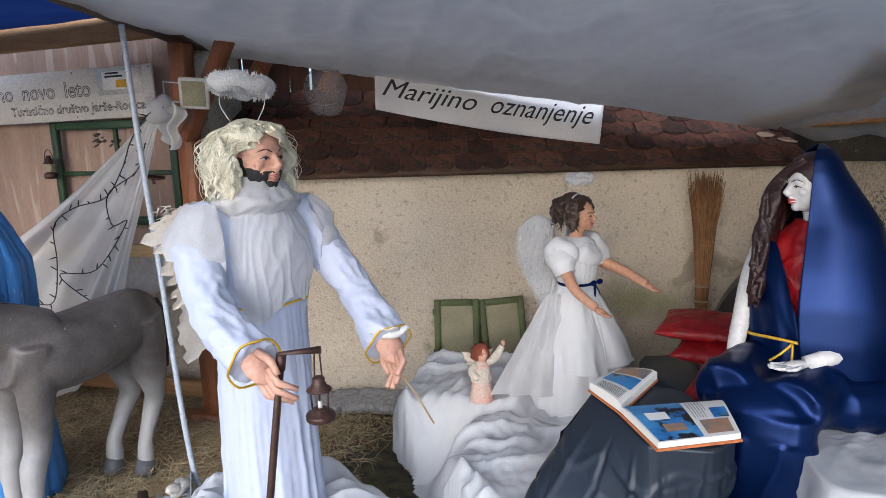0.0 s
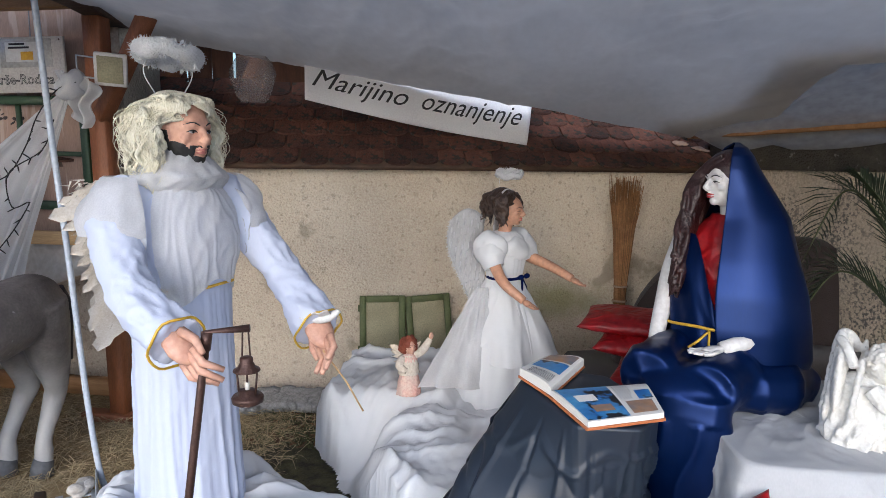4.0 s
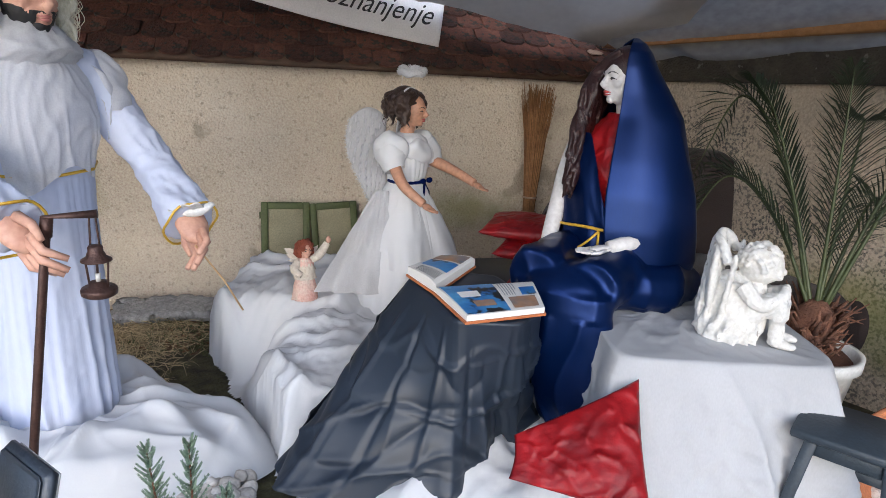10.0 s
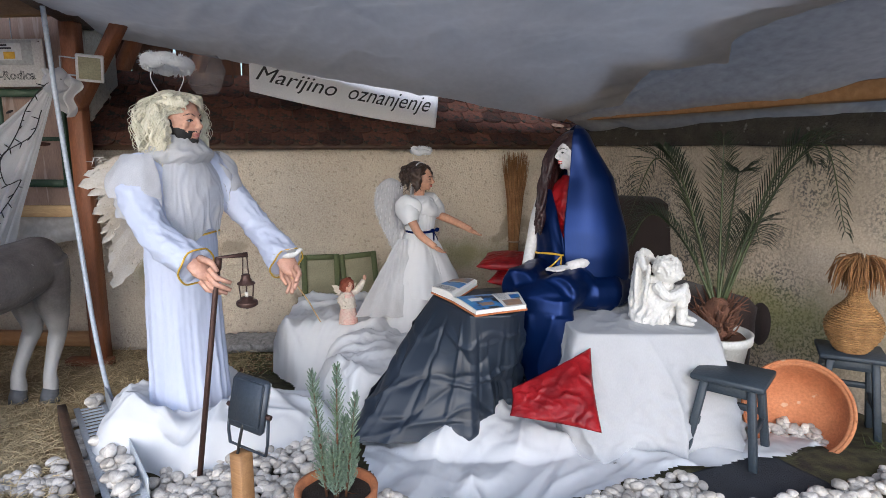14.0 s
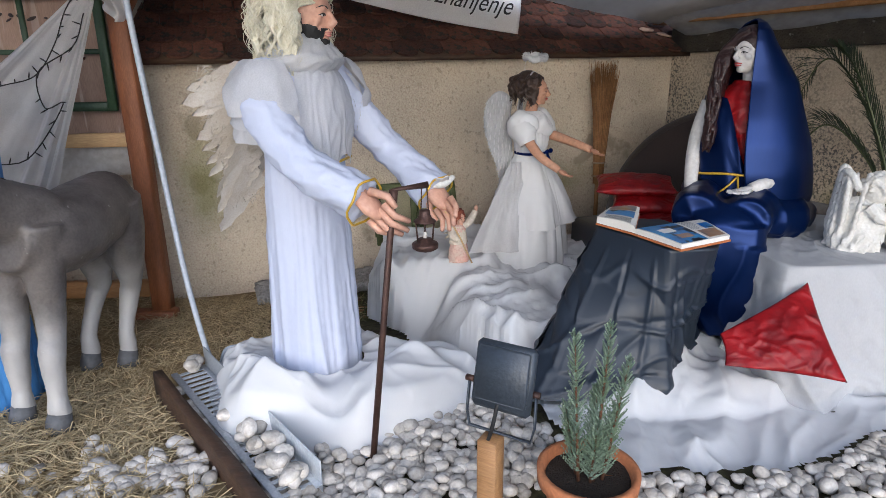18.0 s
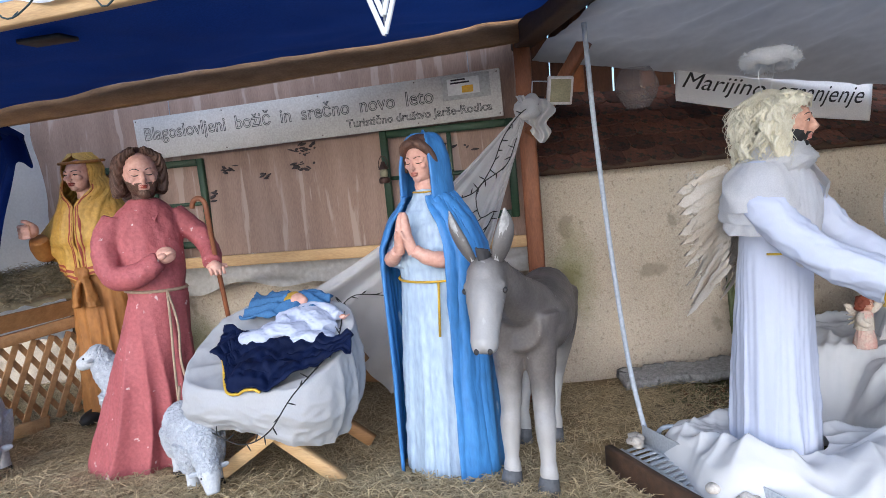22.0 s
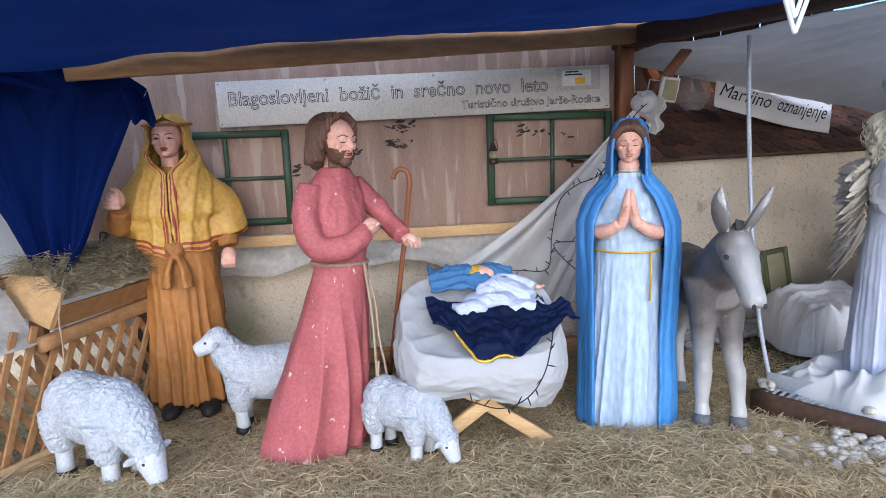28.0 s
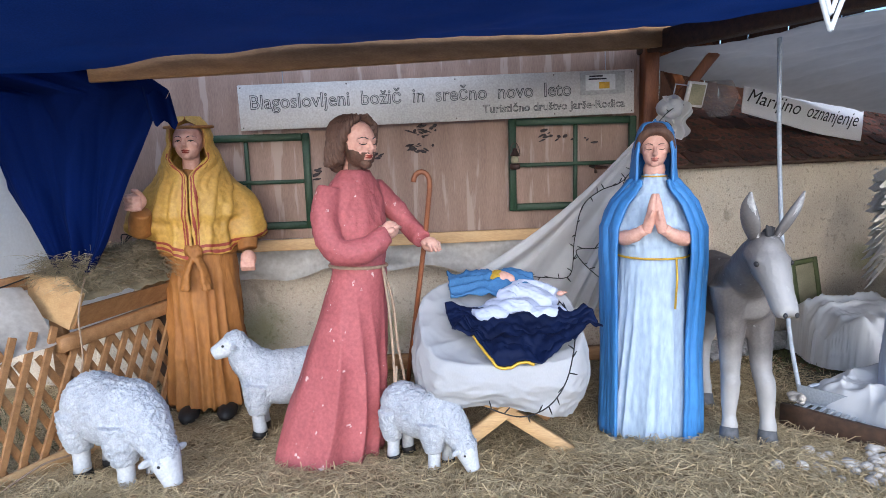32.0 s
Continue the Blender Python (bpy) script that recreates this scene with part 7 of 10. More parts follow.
def stool(at, turn, w, d, h, label):
    st = thing("stool", label, "stool", at, turn, group="painted stools")
    bm = bmesh.new()
    box(bm, (w, d, 0.028), pose(0, 0, h - 0.014), 0.006)
    part("seat", bm, grey_paint, st)
    for sx in (-1, 1):
        for sy in (-1, 1):
            bm = bmesh.new()
            beam(bm, (sx * (w / 2 - 0.055), sy * (d / 2 - 0.045), h - 0.028), (sx * (w / 2 - 0.005), sy * (d / 2 - 0.005), 0.0), 0.034, 0.034, 0.004, up=(0, 1, 0))
            part("leg", bm, grey_paint, st)
    for sy in (-1, 1):
        bm = bmesh.new()
        box(bm, (w - 0.12, 0.020, 0.05), pose(0, sy * (d / 2 - 0.046), h - 0.056), 0.003)
        part("apron", bm, grey_paint, st)
    for sx in (-1, 1):
        bm = bmesh.new()
        box(bm, (0.020, d - 0.12, 0.05), pose(sx * (w / 2 - 0.056), 0, h - 0.056), 0.003)
        part("apron", bm, grey_paint, st)
        bm = bmesh.new()
        box(bm, (0.022, d - 0.08, 0.03), pose(sx * (w / 2 - 0.033), 0, h * 0.42), 0.003)
        part("stretcher", bm, grey_paint, st)
    bm = bmesh.new()
    box(bm, (w - 0.08, 0.022, 0.03), pose(0, d / 2 - 0.028, h * 0.52), 0.003)
    part("stretcher", bm, grey_paint, st)
    return st


stool((2.585, 2.575, 0.105), -37, 0.300, 0.265, 0.41, "grey-blue painted wooden stool standing on a dark mat")
stool((3.36, 2.975, 0.035), -24, 0.30, 0.25, 0.445, "grey-blue painted wooden stool under a wicker vase")

bm = bmesh.new()
mat_c = [Vector(p) for p in ((2.30, 2.36, 0), (2.42, 2.05, 0), (2.92, 2.26, 0), (2.76, 2.56, 0))]
sheet(bm, lambda u, v: (lambda p: Vector((p.x, p.y, ground_z(p.x, p.y) + 0.014 + 0.006 * noise.noise((p.x * 9, p.y * 9, 0)))))(mat_c[0].lerp(mat_c[1], u).lerp(mat_c[3].lerp(mat_c[2], u), v)), 24, 24, thick=0.008)
mat_cloth = material("mat_felt", (0.035, 0.038, 0.046), 0.95, (0.024, 0.026, 0.032), 10, 180, 0.8)
tagged(part("floor_mat", bm, mat_cloth), label="dark grey felt mat lying on the ground", category="mat")

terracotta = material("terracotta", (0.50, 0.20, 0.085), 0.8, (0.40, 0.14, 0.055), 6, 70, 0.3, wear=(0.55, 0.36, 0.24), wear_scale=10, wear_edge=0.68)


def lathe(bm, profile, n=40, slot=0):
    rows_ = [[bm.verts.new((r * math.cos(2 * math.pi * k / n), r * math.sin(2 * math.pi * k / n), z)) for k in range(n)] for r, z in profile]
    for r, s in zip(rows_, rows_[1:]):
        for k in range(n):
            bm.faces.new((r[k], r[(k + 1) % n], s[(k + 1) % n], s[k])).material_index = slot
    bm.faces.new(rows_[0][::-1]).material_index = slot
    bm.faces.new(rows_[-1]).material_index = slot


TUB = Matrix.Translation((3.0, 2.765, 0.245)) @ pose(0, 0, 0, 0, 0, -30) @ pose(0, 0, 0, 62, 0, 0) @ Matrix.Diagonal((0.90, 0.90, 0.90, 1))
tub = thing("terracotta_bowl", "wide terracotta bowl tipped on its side with pebbles", "bowl")
tub.matrix_world = TUB
bm = bmesh.new()
lathe(bm, [(0.15, -0.17), (0.17, -0.165), (0.225, -0.06), (0.25, 0.0), (0.268, 0.004), (0.268, 0.03), (0.24, 0.03), (0.235, 0.0), (0.205, -0.07), (0.15, -0.145)], 56)
part("body", bm, terracotta, tub)
bm = bmesh.new()
tube(bm, [(0.262 * math.cos(t), 0.262 * math.sin(t), 0.028) for t in (2 * math.pi * k / 48 for k in range(49))], 0.010, 8)
part("rim", bm, terracotta, tub)


def wicker_vase():
    wicker = material("wicker", (0.42, 0.23, 0.085), 0.75, (0.27, 0.135, 0.045), 20, 90, 0.5, vary=0.2)
    va = thing("wicker_vase", "round woven wicker bottle vase of dried grass", "vase", (3.35, 2.965, 0.480))
    va.scale = (0.84, 0.84, 0.95)
    prof = [(0.075, 0), (0.11, 0.04), (0.145, 0.10), (0.15, 0.15), (0.122, 0.205), (0.070, 0.255), (0.043, 0.295), (0.034, 0.36), (0.040, 0.44)]
    dense = [(p.x, p.y) for p in curve_points([(r, z, 0) for r, z in prof], 5)]
    bm = bmesh.new()
    lathe(bm, [(r - 0.006, z) for r, z in dense], 36)
    part("body", bm, wicker, va)
    bm = bmesh.new()
    for i, (r, z) in enumerate(dense):
        pts = [((r + 0.004 * math.cos(18 * t + math.pi * (i % 2))) * math.cos(t), (r + 0.004 * math.cos(18 * t + math.pi * (i % 2))) * math.sin(t), z) for t in (2 * math.pi * k / 72 for k in range(73))]
        tube(bm, pts, 0.0062, 5, ends=False)
    part("weave", bm, wicker, va, "woven willow strands", kind="stuff")
    rng = random.Random(9)
    bm = bmesh.new()
    for side_ in range(5):
        mid_a = (0.35, 1.5, 2.9, 4.1, 5.3)[side_]
        for _ in range(60):
            a, r = mid_a + rng.gauss(0, 0.24), rng.uniform(0.06, 0.155)
            c = Vector((math.cos(a), math.sin(a), 0))
            top_ = 0.455 + rng.uniform(0.0, 0.05)
            tip_ = c * r * 1.05 + Vector((rng.uniform(-0.02, 0.02), rng.uniform(-0.02, 0.02), top_ - rng.uniform(0.05, 0.16)))
            tube(bm, curve_points([c * 0.02 + Vector((0, 0, 0.40)), c * r * 0.45 + Vector((0, 0, top_)), c * r * 0.9 + Vector((0, 0, top_ - 0.01)), tip_], 3), [0.0018] * 4 + [0.0032] * 3 + [0.0036, 0.0030, 0.0014], 4)
    dry = material("dry_grass", (0.32, 0.16, 0.06), 0.9, (0.22, 0.10, 0.035), 12, 90, 0.3, vary=0.3)
    part("dried_grass", bm, dry, va, "drooping brown dried grass plumes", kind="stuff")


wicker_vase()


def palm():
    leaf = material("palm_leaf", (0.030, 0.044, 0.020), 0.55, (0.016, 0.025, 0.011), 6, 60, 0.2, vary=0.35)
    rib_mat = material("palm_rib", (0.060, 0.078, 0.026), 0.5)
    fibre = material("palm_fibre", (0.19, 0.085, 0.050), 0.9, (0.09, 0.042, 0.026), 20, 120, 0.8, vary=0.3)
    pot_white = material("white_pot", (0.68, 0.68, 0.66), 0.4, (0.60, 0.60, 0.57), 4, 80, 0.1)
    pm = thing("palm", "date palm with arching fronds in a white pot", "potted palm", (2.77, 3.21, 0.14))
    bm = bmesh.new()
    lathe(bm, [(0.105, -0.11), (0.12, -0.09), (0.17, 0.30), (0.19, 0.31), (0.192, 0.355), (0.172, 0.355), (0.16, 0.31), (0.15, 0.29)], 44)
    pot = part("pot", bm, pot_white, pm, "round white plastic pot")
    bm = bmesh.new()
    sheet(bm, lambda u, v: (0.158 * v * math.cos(6.2832 * u), 0.158 * v * math.sin(6.2832 * u), 0.325 + 0.015 * noise.noise((u * 9, v * 5, 0))), 30, 6)
    part("soil", bm, fibre, pm, "brown fibrous soil")
    bm = bmesh.new()
    rng = random.Random(12)
    lathe(bm, [(0.06, 0.31), (0.085, 0.36), (0.09, 0.42), (0.065, 0.50), (0.03, 0.54)], 20)
    for k in range(90):
        a, z = rng.uniform(0, 6.28), rng.uniform(0.33, 0.52)
        c = Vector((math.cos(a), math.sin(a), 0))
        r = 0.085 - 0.25 * max(0, z - 0.44)
        tip = c * (r + rng.uniform(0.03, 0.09)) + Vector((0, 0, z + rng.uniform(0.0, 0.10)))
        tube(bm, [c * r * 0.8 + Vector((0, 0, z - 0.03)), c * (r + 0.02) + Vector((0, 0, z + 0.02)), tip], [0.014, 0.010, 0.003], 5, flat=0.5)
    part("trunk", bm, fibre, pm, "stubby fibrous trunk")
    fronds = [((-0.36, 0.50, 0.92), 0.46), ((-0.24, 0.33, 1.32), 0.10), ((-0.02, 0.07, 1.38), 0.04), ((0.42, -0.02, 1.26), 0.30), ((0.58, -0.08, 0.92), 0.56), ((0.14, 0.20, 1.20), 0.16), ((-0.44, 0.30, 0.72), 0.30), ((0.30, 0.22, 0.80), 0.20)]
    for tip, arch in fronds:
        start, end = Vector((0.04 * tip[0], 0.04 * tip[1], 0.50)), Vector(tip)
        mid = start.lerp(end, 0.34) + Vector((0, 0, arch * 0.80))
        high = start.lerp(end, 0.72) + Vector((0, 0, arch))
        line = curve_points([start, mid, high, end], 9)
        n = len(line)
        fr = part("frond", rib_bmesh(line), rib_mat, pm)
        bm = bmesh.new()
        for i in range(5, n):
            for half in (0.0, 0.5):
                j = min(i + 1, n - 1)
                p = line[i].lerp(line[j], half)
                way = (line[j] - line[max(i - 1, 0)]).normalized()
                side = way.cross(Vector((0, 0, 1)))
                side = side.normalized() if side.length > 0.05 else Vector((1, 0, 0))
                s = (i - 5) / (n - 5)
                ln = 0.21 * math.sin(math.pi * (0.18 + 0.78 * s)) ** 0.7 * rng.uniform(0.85, 1.1)
                for sg in (-1, 1):
                    d = (side * sg * 0.75 + way * 0.62 + Vector((0, 0, 0.28 - 0.2 * rng.random()))).normalized()
                    w = d.cross(Vector((0, 0, 1))).normalized() * 0.0034
                    q = p + d * ln * 0.5 + Vector((0, 0, 0.010))
                    e = p + d * ln - Vector((0, 0, 0.03 * rng.random()))
                    k = Vector((0, 0, 0.004))
                    vs = add(bm, [p - w * 0.5, p + w * 0.5, q + w, q - w, e, q - k], [(0, 5, 3), (0, 1, 5), (1, 2, 5), (3, 5, 4), (5, 2, 4)])
        part("leaflet_fan", bm, leaf, fr, "narrow dark green leaflets", kind="stuff")


def rib_bmesh(line):
    bm = bmesh.new()
    tube(bm, line, [0.0085 - 0.0065 * i / (len(line) - 1) for i in range(len(line))], 6)
    return bm


palm()

# timber and coping on top of the east wall
bm = bmesh.new()
ea, eb = CORNER + Vector((-0.16, -0.08, 1.60)), RIGHT_END + Vector((-0.16, -0.08, 1.82))
rough_beam(bm, ea + Vector((0, 0, 0.06)), eb + Vector((0, 0, 0.06)), 0.12, 0.10, seed=11)
tagged(part("wall_plate", bm, pine), label="brown timber lying along the top of the wall", category="beam", kind="structure")
bm = bmesh.new()
rough_beam(bm, CORNER + Vector((0.02, -0.05, 1.50)), RIGHT_END + Vector((0.02, -0.05, 1.66)), 0.16, 0.17, wave=0.015, seed=12, steps=30)
coping_mat = material("mossy_coping", (0.06, 0.052, 0.040), 0.95, (0.03, 0.026, 0.022), 12, 80, 1.0, wear=(0.16, 0.15, 0.13), wear_scale=20, wear_edge=0.64)
tagged(part("wall_coping", bm, coping_mat), label="dark weathered coping on the east wall", category="coping", kind="structure")

# ---- shed boards seen above the tiled coping ----
shed = thing("shed_wall", "dark reddish board wall behind the tiled coping", "wall", kind="structure")
for k in range(30):
    bm = bmesh.new()
    p = WALL_A + along * (-1.2 + 0.19 * k) + inward * 1.5
    beam(bm, p + Vector((0, 0, 1.2)), p + Vector((0.02 * math.sin(k * 2.1), 0, 3.6)), 0.186 - (0.022 if k % 5 == 3 else 0.0), 0.02, 0.003, up=inward)
    part("board", bm, red_wood, shed, shade=False)
shed_red = material("shed_wood", (0.12, 0.045, 0.022), 0.8, (0.07, 0.028, 0.015), 4.0, 35, 0.4, stretch=(6, 6, 1))
for ob in shed.children:
    ob.data.materials[0] = shed_red
# unseen slab, added to keep skylight off the back of the tarpaulin
bm = bmesh.new()
lid = [WALL_A + along * q - inward * 0.60 + Vector((0, 0, 2.56)) for q in (-1.3, 5.2)] + [WALL_A + along * q + inward * 1.75 + Vector((0, 0, 3.62)) for q in (5.2, -1.3)]
add(bm, lid + [p + Vector((0, 0, 0.10)) for p in lid], [(3, 2, 1, 0), (4, 5, 6, 7), (0, 1, 5, 4), (1, 2, 6, 5), (2, 3, 7, 6), (3, 0, 4, 7)])
tagged(part("shed_roof", bm, dark_wood, shade=False), label="added dark slab, out of view, that shades the back of the tarpaulin", category="roof", kind="structure")
rafters = thing("shed_rafters", "old brown rafters above the tiled coping", "rafter", kind="structure")
for k in range(4):
    bm = bmesh.new()
    p = WALL_A + along * (0.05 + 0.55 * k) + inward * 0.55
    rough_beam(bm, p + Vector((0, 0, 1.80)), p + inward * 0.9 + along * 0.25 + Vector((0, 0, 2.75)), 0.09, 0.11, seed=20 + k)
    part("rafter", bm, red_wood, rafters)

# ---- floodlight on its post, potted conifer ----
lamp_grey = material("lamp_grey", (0.045, 0.055, 0.070), 0.4, (0.04, 0.048, 0.06), 4, 90, 0.1, metal=0.3)
fl = thing("floodlight", "dark grey LED floodlight on a short wooden post", "floodlight", (0.66, 1.845, 0.125), -33)
fl.scale = (0.88, 0.88, 0.88)
bm = bmesh.new()
box(bm, (0.062, 0.062, 0.62), pose(-0.02, -0.03, 0.13), 0.004)
part("post", bm, pine, fl, "short square wooden post")
tilt = pose(0.005, 0.0, 0.63, -14, 0, 0)
bm = bmesh.new()
box(bm, (0.185, 0.030, 0.20), tilt, 0.012)
panel = part("housing", bm, lamp_grey, fl)
bm = bmesh.new()
box(bm, (0.165, 0.012, 0.165), tilt @ pose(0, -0.018, 0.006), 0.008)
part("back_plate", bm, lamp_grey, panel)
bm = bmesh.new()
box(bm, (0.165, 0.004, 0.18), tilt @ pose(0, 0.0165, 0), 0.001)
glass_mat = material("lamp_glass", (0.5, 0.5, 0.48), 0.15, coat=0.5)
part("glass", bm, glass_mat, panel)
bm = bmesh.new()
tube(bm, [(-0.105, 0, 0.60), (-0.108, -0.012, 0.50), (-0.098, -0.015, 0.452), (0.098, -0.015, 0.452), (0.108, -0.012, 0.50), (0.105, 0, 0.60)], 0.008, 6, flat=0.5)
part("bracket", bm, lamp_grey, fl)
for s in (-1, 1):
    bm = bmesh.new()
    tube(bm, [(s * 0.09, 0, 0.60), (s * 0.116, 0, 0.60)], 0.010, 10)
    part("bolt", bm, iron, fl)
bm = bmesh.new()
tube(bm, curve_points([(0, -0.03, 0.56), (-0.01, -0.045, 0.48), (-0.035, -0.04, 0.38), (-0.045, -0.035, 0.2), (-0.035, -0.05, 0.10), (-0.05, -0.06, 0.05)], 6), 0.006, 6)
part("cable", bm, black_paint, fl)


def conifer():
    green = material("conifer_green", (0.15, 0.215, 0.12), 0.7, (0.25, 0.32, 0.26), 6, 60, 0.2, vary=0.35)
    stem_mat = material("conifer_stem", (0.16, 0.065, 0.03), 0.8)
    soil_mat = material("pot_soil", (0.03, 0.02, 0.013), 0.95, grain=150, bump=1.0)
    pl = thing("potted_conifer", "small grey-green conifer in a terracotta pot", "potted plant", (0.925, 1.93, 0.10))
    pl.scale = (0.92, 0.92, 0.92)
    bm = bmesh.new()
    lathe(bm, [(0.095, 0), (0.10, 0.01), (0.135, 0.20), (0.155, 0.205), (0.158, 0.25), (0.14, 0.252), (0.13, 0.21), (0.12, 0.20)], 44)
    part("pot", bm, terracotta, pl, "pale terracotta pot")
    bm = bmesh.new()
    sheet(bm, lambda u, v: (0.13 * v * math.cos(6.2832 * u), 0.13 * v * math.sin(6.2832 * u), 0.222 + 0.012 * noise.noise((u * 9, v * 5, 0))), 26, 6)
    part("soil", bm, soil_mat, pl)
    rng = random.Random(21)
    for bx, by, top, wide in ((0.02, -0.05, 0.75, 1.0), (-0.075, -0.03, 0.72, 0.95), (0.085, -0.04, 0.64, 0.8), (-0.075, 0.03, 0.46, 0.8), (0.0, -0.06, 0.44, 0.9), (0.03, 0.06, 0.50, 0.9), (0.075, 0.03, 0.42, 0.8)):
        bm = bmesh.new()
        foot = Vector((bx * 0.45, by * 0.45, 0.215))
        head_ = Vector((bx, by, top))
        tube(bm, [foot, foot.lerp(head_, 0.5), head_], [0.006, 0.004, 0.001], 6)
        stem = part("stem", bm, stem_mat, pl, "reddish brown stem")
        bm = bmesh.new()
        for k in range(110):
            s = 0.06 + 0.94 * k / 109
            p = foot.lerp(head_, s)
            ln = (0.062 * (1 - s) ** 0.55 + 0.012) * wide * rng.uniform(0.7, 1.15)
            a = 2.4 * k + rng.uniform(-0.5, 0.5)
            d = Vector((math.cos(a), math.sin(a), rng.uniform(0.8, 1.5))).normalized()
            for t in range(7):
                q = p + d * ln * t / 6 + Vector((0, 0, 0.006 * (t / 6) ** 2))
                for sgn in (-1, 0, 1):
                    e = (d + Vector((math.cos(a + sgn * 1.5), math.sin(a + sgn * 1.5), 0.35)) * 0.8).normalized() * (0.0125 - 0.0009 * t)
                    w = e.cross(d)
                    w = (w.normalized() if w.length > 1e-6 else Vector((1, 0, 0))) * 0.0019
                    add(bm, [q - w, q + w, q + e * 0.6 + w * 0.8, q + e, q + e * 0.6 - w * 0.8], [(0, 1, 2, 3, 4)])
        part("foliage", bm, green, stem, "feathery grey-green sprays", kind="stuff")


conifer()


# ---- staff with the hanging lantern ----
paper_white = material("candle_wax", (0.66, 0.63, 0.56), 0.5)
sf = thing("walking_staff", "rusty iron staff with a hanging oil lantern", "staff")
bm = bmesh.new()
foot, knee, arm = Vector((0.288, 2.302, 0.10)), Vector((0.388, 2.405, 1.045)), Vector((0.497, 2.435, 1.053))
tube(bm, [foot, foot.lerp(knee, 0.5), knee, arm], 0.0115, 10)
part("rod", bm, iron, sf)
bm = bmesh.new()
tube(bm, [knee + (foot - knee).normalized() * 0.05, knee], 0.015, 10)
part("elbow", bm, iron, sf)
hook = arm + (knee - arm).normalized() * 0.012
lan = part("lantern_top", (lambda b: (tube(b, [hook + Vector((-0.008, 0, 0)), hook + Vector((-0.012, 0, -0.085)), hook + Vector((0.012, 0, -0.085)), hook + Vector((0.008, 0, 0))], 0.0025, 6), b)[1])(bmesh.new()), iron, sf, "small hanging hook")
for name_, prof in (("lantern_cap", [(0.004, -0.080), (0.015, -0.081), (0.018, -0.085), (0.018, -0.098), (0.021, -0.101), (0.024, -0.110), (0.036, -0.117), (0.037, -0.121), (0.02, -0.122)]),
                    ("lantern_base", [(0.008, -0.176), (0.022, -0.178), (0.026, -0.190), (0.041, -0.193), (0.044, -0.198), (0.043, -0.210), (0.034, -0.216), (0.012, -0.220), (0.006, -0.226)])):
    bm = bmesh.new()
    lathe(bm, prof[::-1], 28)
    bmesh.ops.translate(bm, verts=bm.verts[:], vec=hook)
    part(name_, bm, iron, sf)
for s in (-1, 1):
    bm = bmesh.new()
    tube(bm, [hook + Vector((s * 0.03, 0, -0.12)), hook + Vector((s * 0.024, 0, -0.19))], 0.003, 5)
    part("lantern_wire", bm, iron, sf)
bm = bmesh.new()
tube(bm, [hook + Vector((0, 0, -0.178)), hook + Vector((0, 0, -0.155))], 0.0065, 10)
part("candle", bm, paper_white, sf, "short white candle")
bm = bmesh.new()
tube(bm, [hook + Vector((0, 0, -0.155)), hook + Vector((0, 0, -0.122))], 0.003, 6)
part("lantern_stem", bm, iron, sf)
bm = bmesh.new()
tube(bm, [(0.575, 2.825, 0.865), (0.64, 2.88, 0.735), (0.69, 2.91, 0.62)], 0.0032, 6)
tagged(part("thin_stick", bm, light_pine), label="thin pale wooden stick held in the hand", category="stick")

# ---- steel edging with pebbles, kerb board, hose ----
zinc = material("zinc", (0.50, 0.53, 0.57), 0.45, (0.42, 0.45, 0.49), 5, 90, 0.1, metal=0.25)
grate = thing("drain_channel", "grey steel drain channel with slots and pebbles", "channel")
GA, GB = Vector((-0.575, 3.06, 0.095)), Vector((0.065, 2.165, 0.10))
gw = (GB - GA).normalized()
gs = Vector((-gw.y, gw.x, 0))
bm = bmesh.new()
wallm = between(GA + gs * 0.075 + Vector((0, 0, 0.032)), GB + gs * 0.075 + Vector((0, 0, 0.032)))
box(bm, ((GB - GA).length, 0.006, 0.12), wallm, 0.002)
part("upright_wall", bm, zinc, grate)
length = (GB - GA).length
for side_ in (-0.065, 0.065):
    bm = bmesh.new()
    beam(bm, GA + gs * side_, GB + gs * side_, 0.028, 0.008, 0.001)
    part("edge_strip", bm, zinc, grate)
for k in range(26):
    bm = bmesh.new()
    p = GA + gw * (0.03 + k * (length - 0.06) / 25)
    beam(bm, p - gs * 0.055, p + gs * 0.055, 0.018, 0.006, 0.001)
    part("bar", bm, zinc, grate, shade=False)
bm = bmesh.new()
rough_beam(bm, GA - gs * 0.13 + Vector((0, 0, -0.035)), GB - gs * 0.13 + gw * 0.25 + Vector((0, 0, -0.03)), 0.045, 0.15, seed=31)
tagged(part("kerb_board", bm, dark_wood), label="weathered dark brown board edging the hay", category="board", kind="structure")
bm = bmesh.new()
tube(bm, curve_points([(-0.68, 3.18, 2.13), (-0.655, 3.18, 1.6), (-0.61, 3.17, 1.0), (-0.56, 3.14, 0.5), (-0.50, 3.11, 0.16), (-0.46, 3.12, 0.06)], 8), 0.0125, 10)
pipe_mat = material("grey_conduit", (0.40, 0.44, 0.50), 0.35, (0.36, 0.40, 0.46), 3, 60, 0.05)
tagged(part("conduit_pipe", bm, pipe_mat), label="thin grey plastic conduit hanging from the joist", category="pipe")
bm = bmesh.new()
tube(bm, curve_points([(-0.46, 3.14, 0.06), (-0.42, 3.14, 0.15), (-0.33, 3.12, 0.16), (-0.27, 3.10, 0.08), (-0.33, 3.08, 0.05), (-0.42, 3.10, 0.06)], 8), 0.012, 8)
tagged(part("hose", bm, pipe_mat), label="short loop of grey hose on the ground", category="hose")

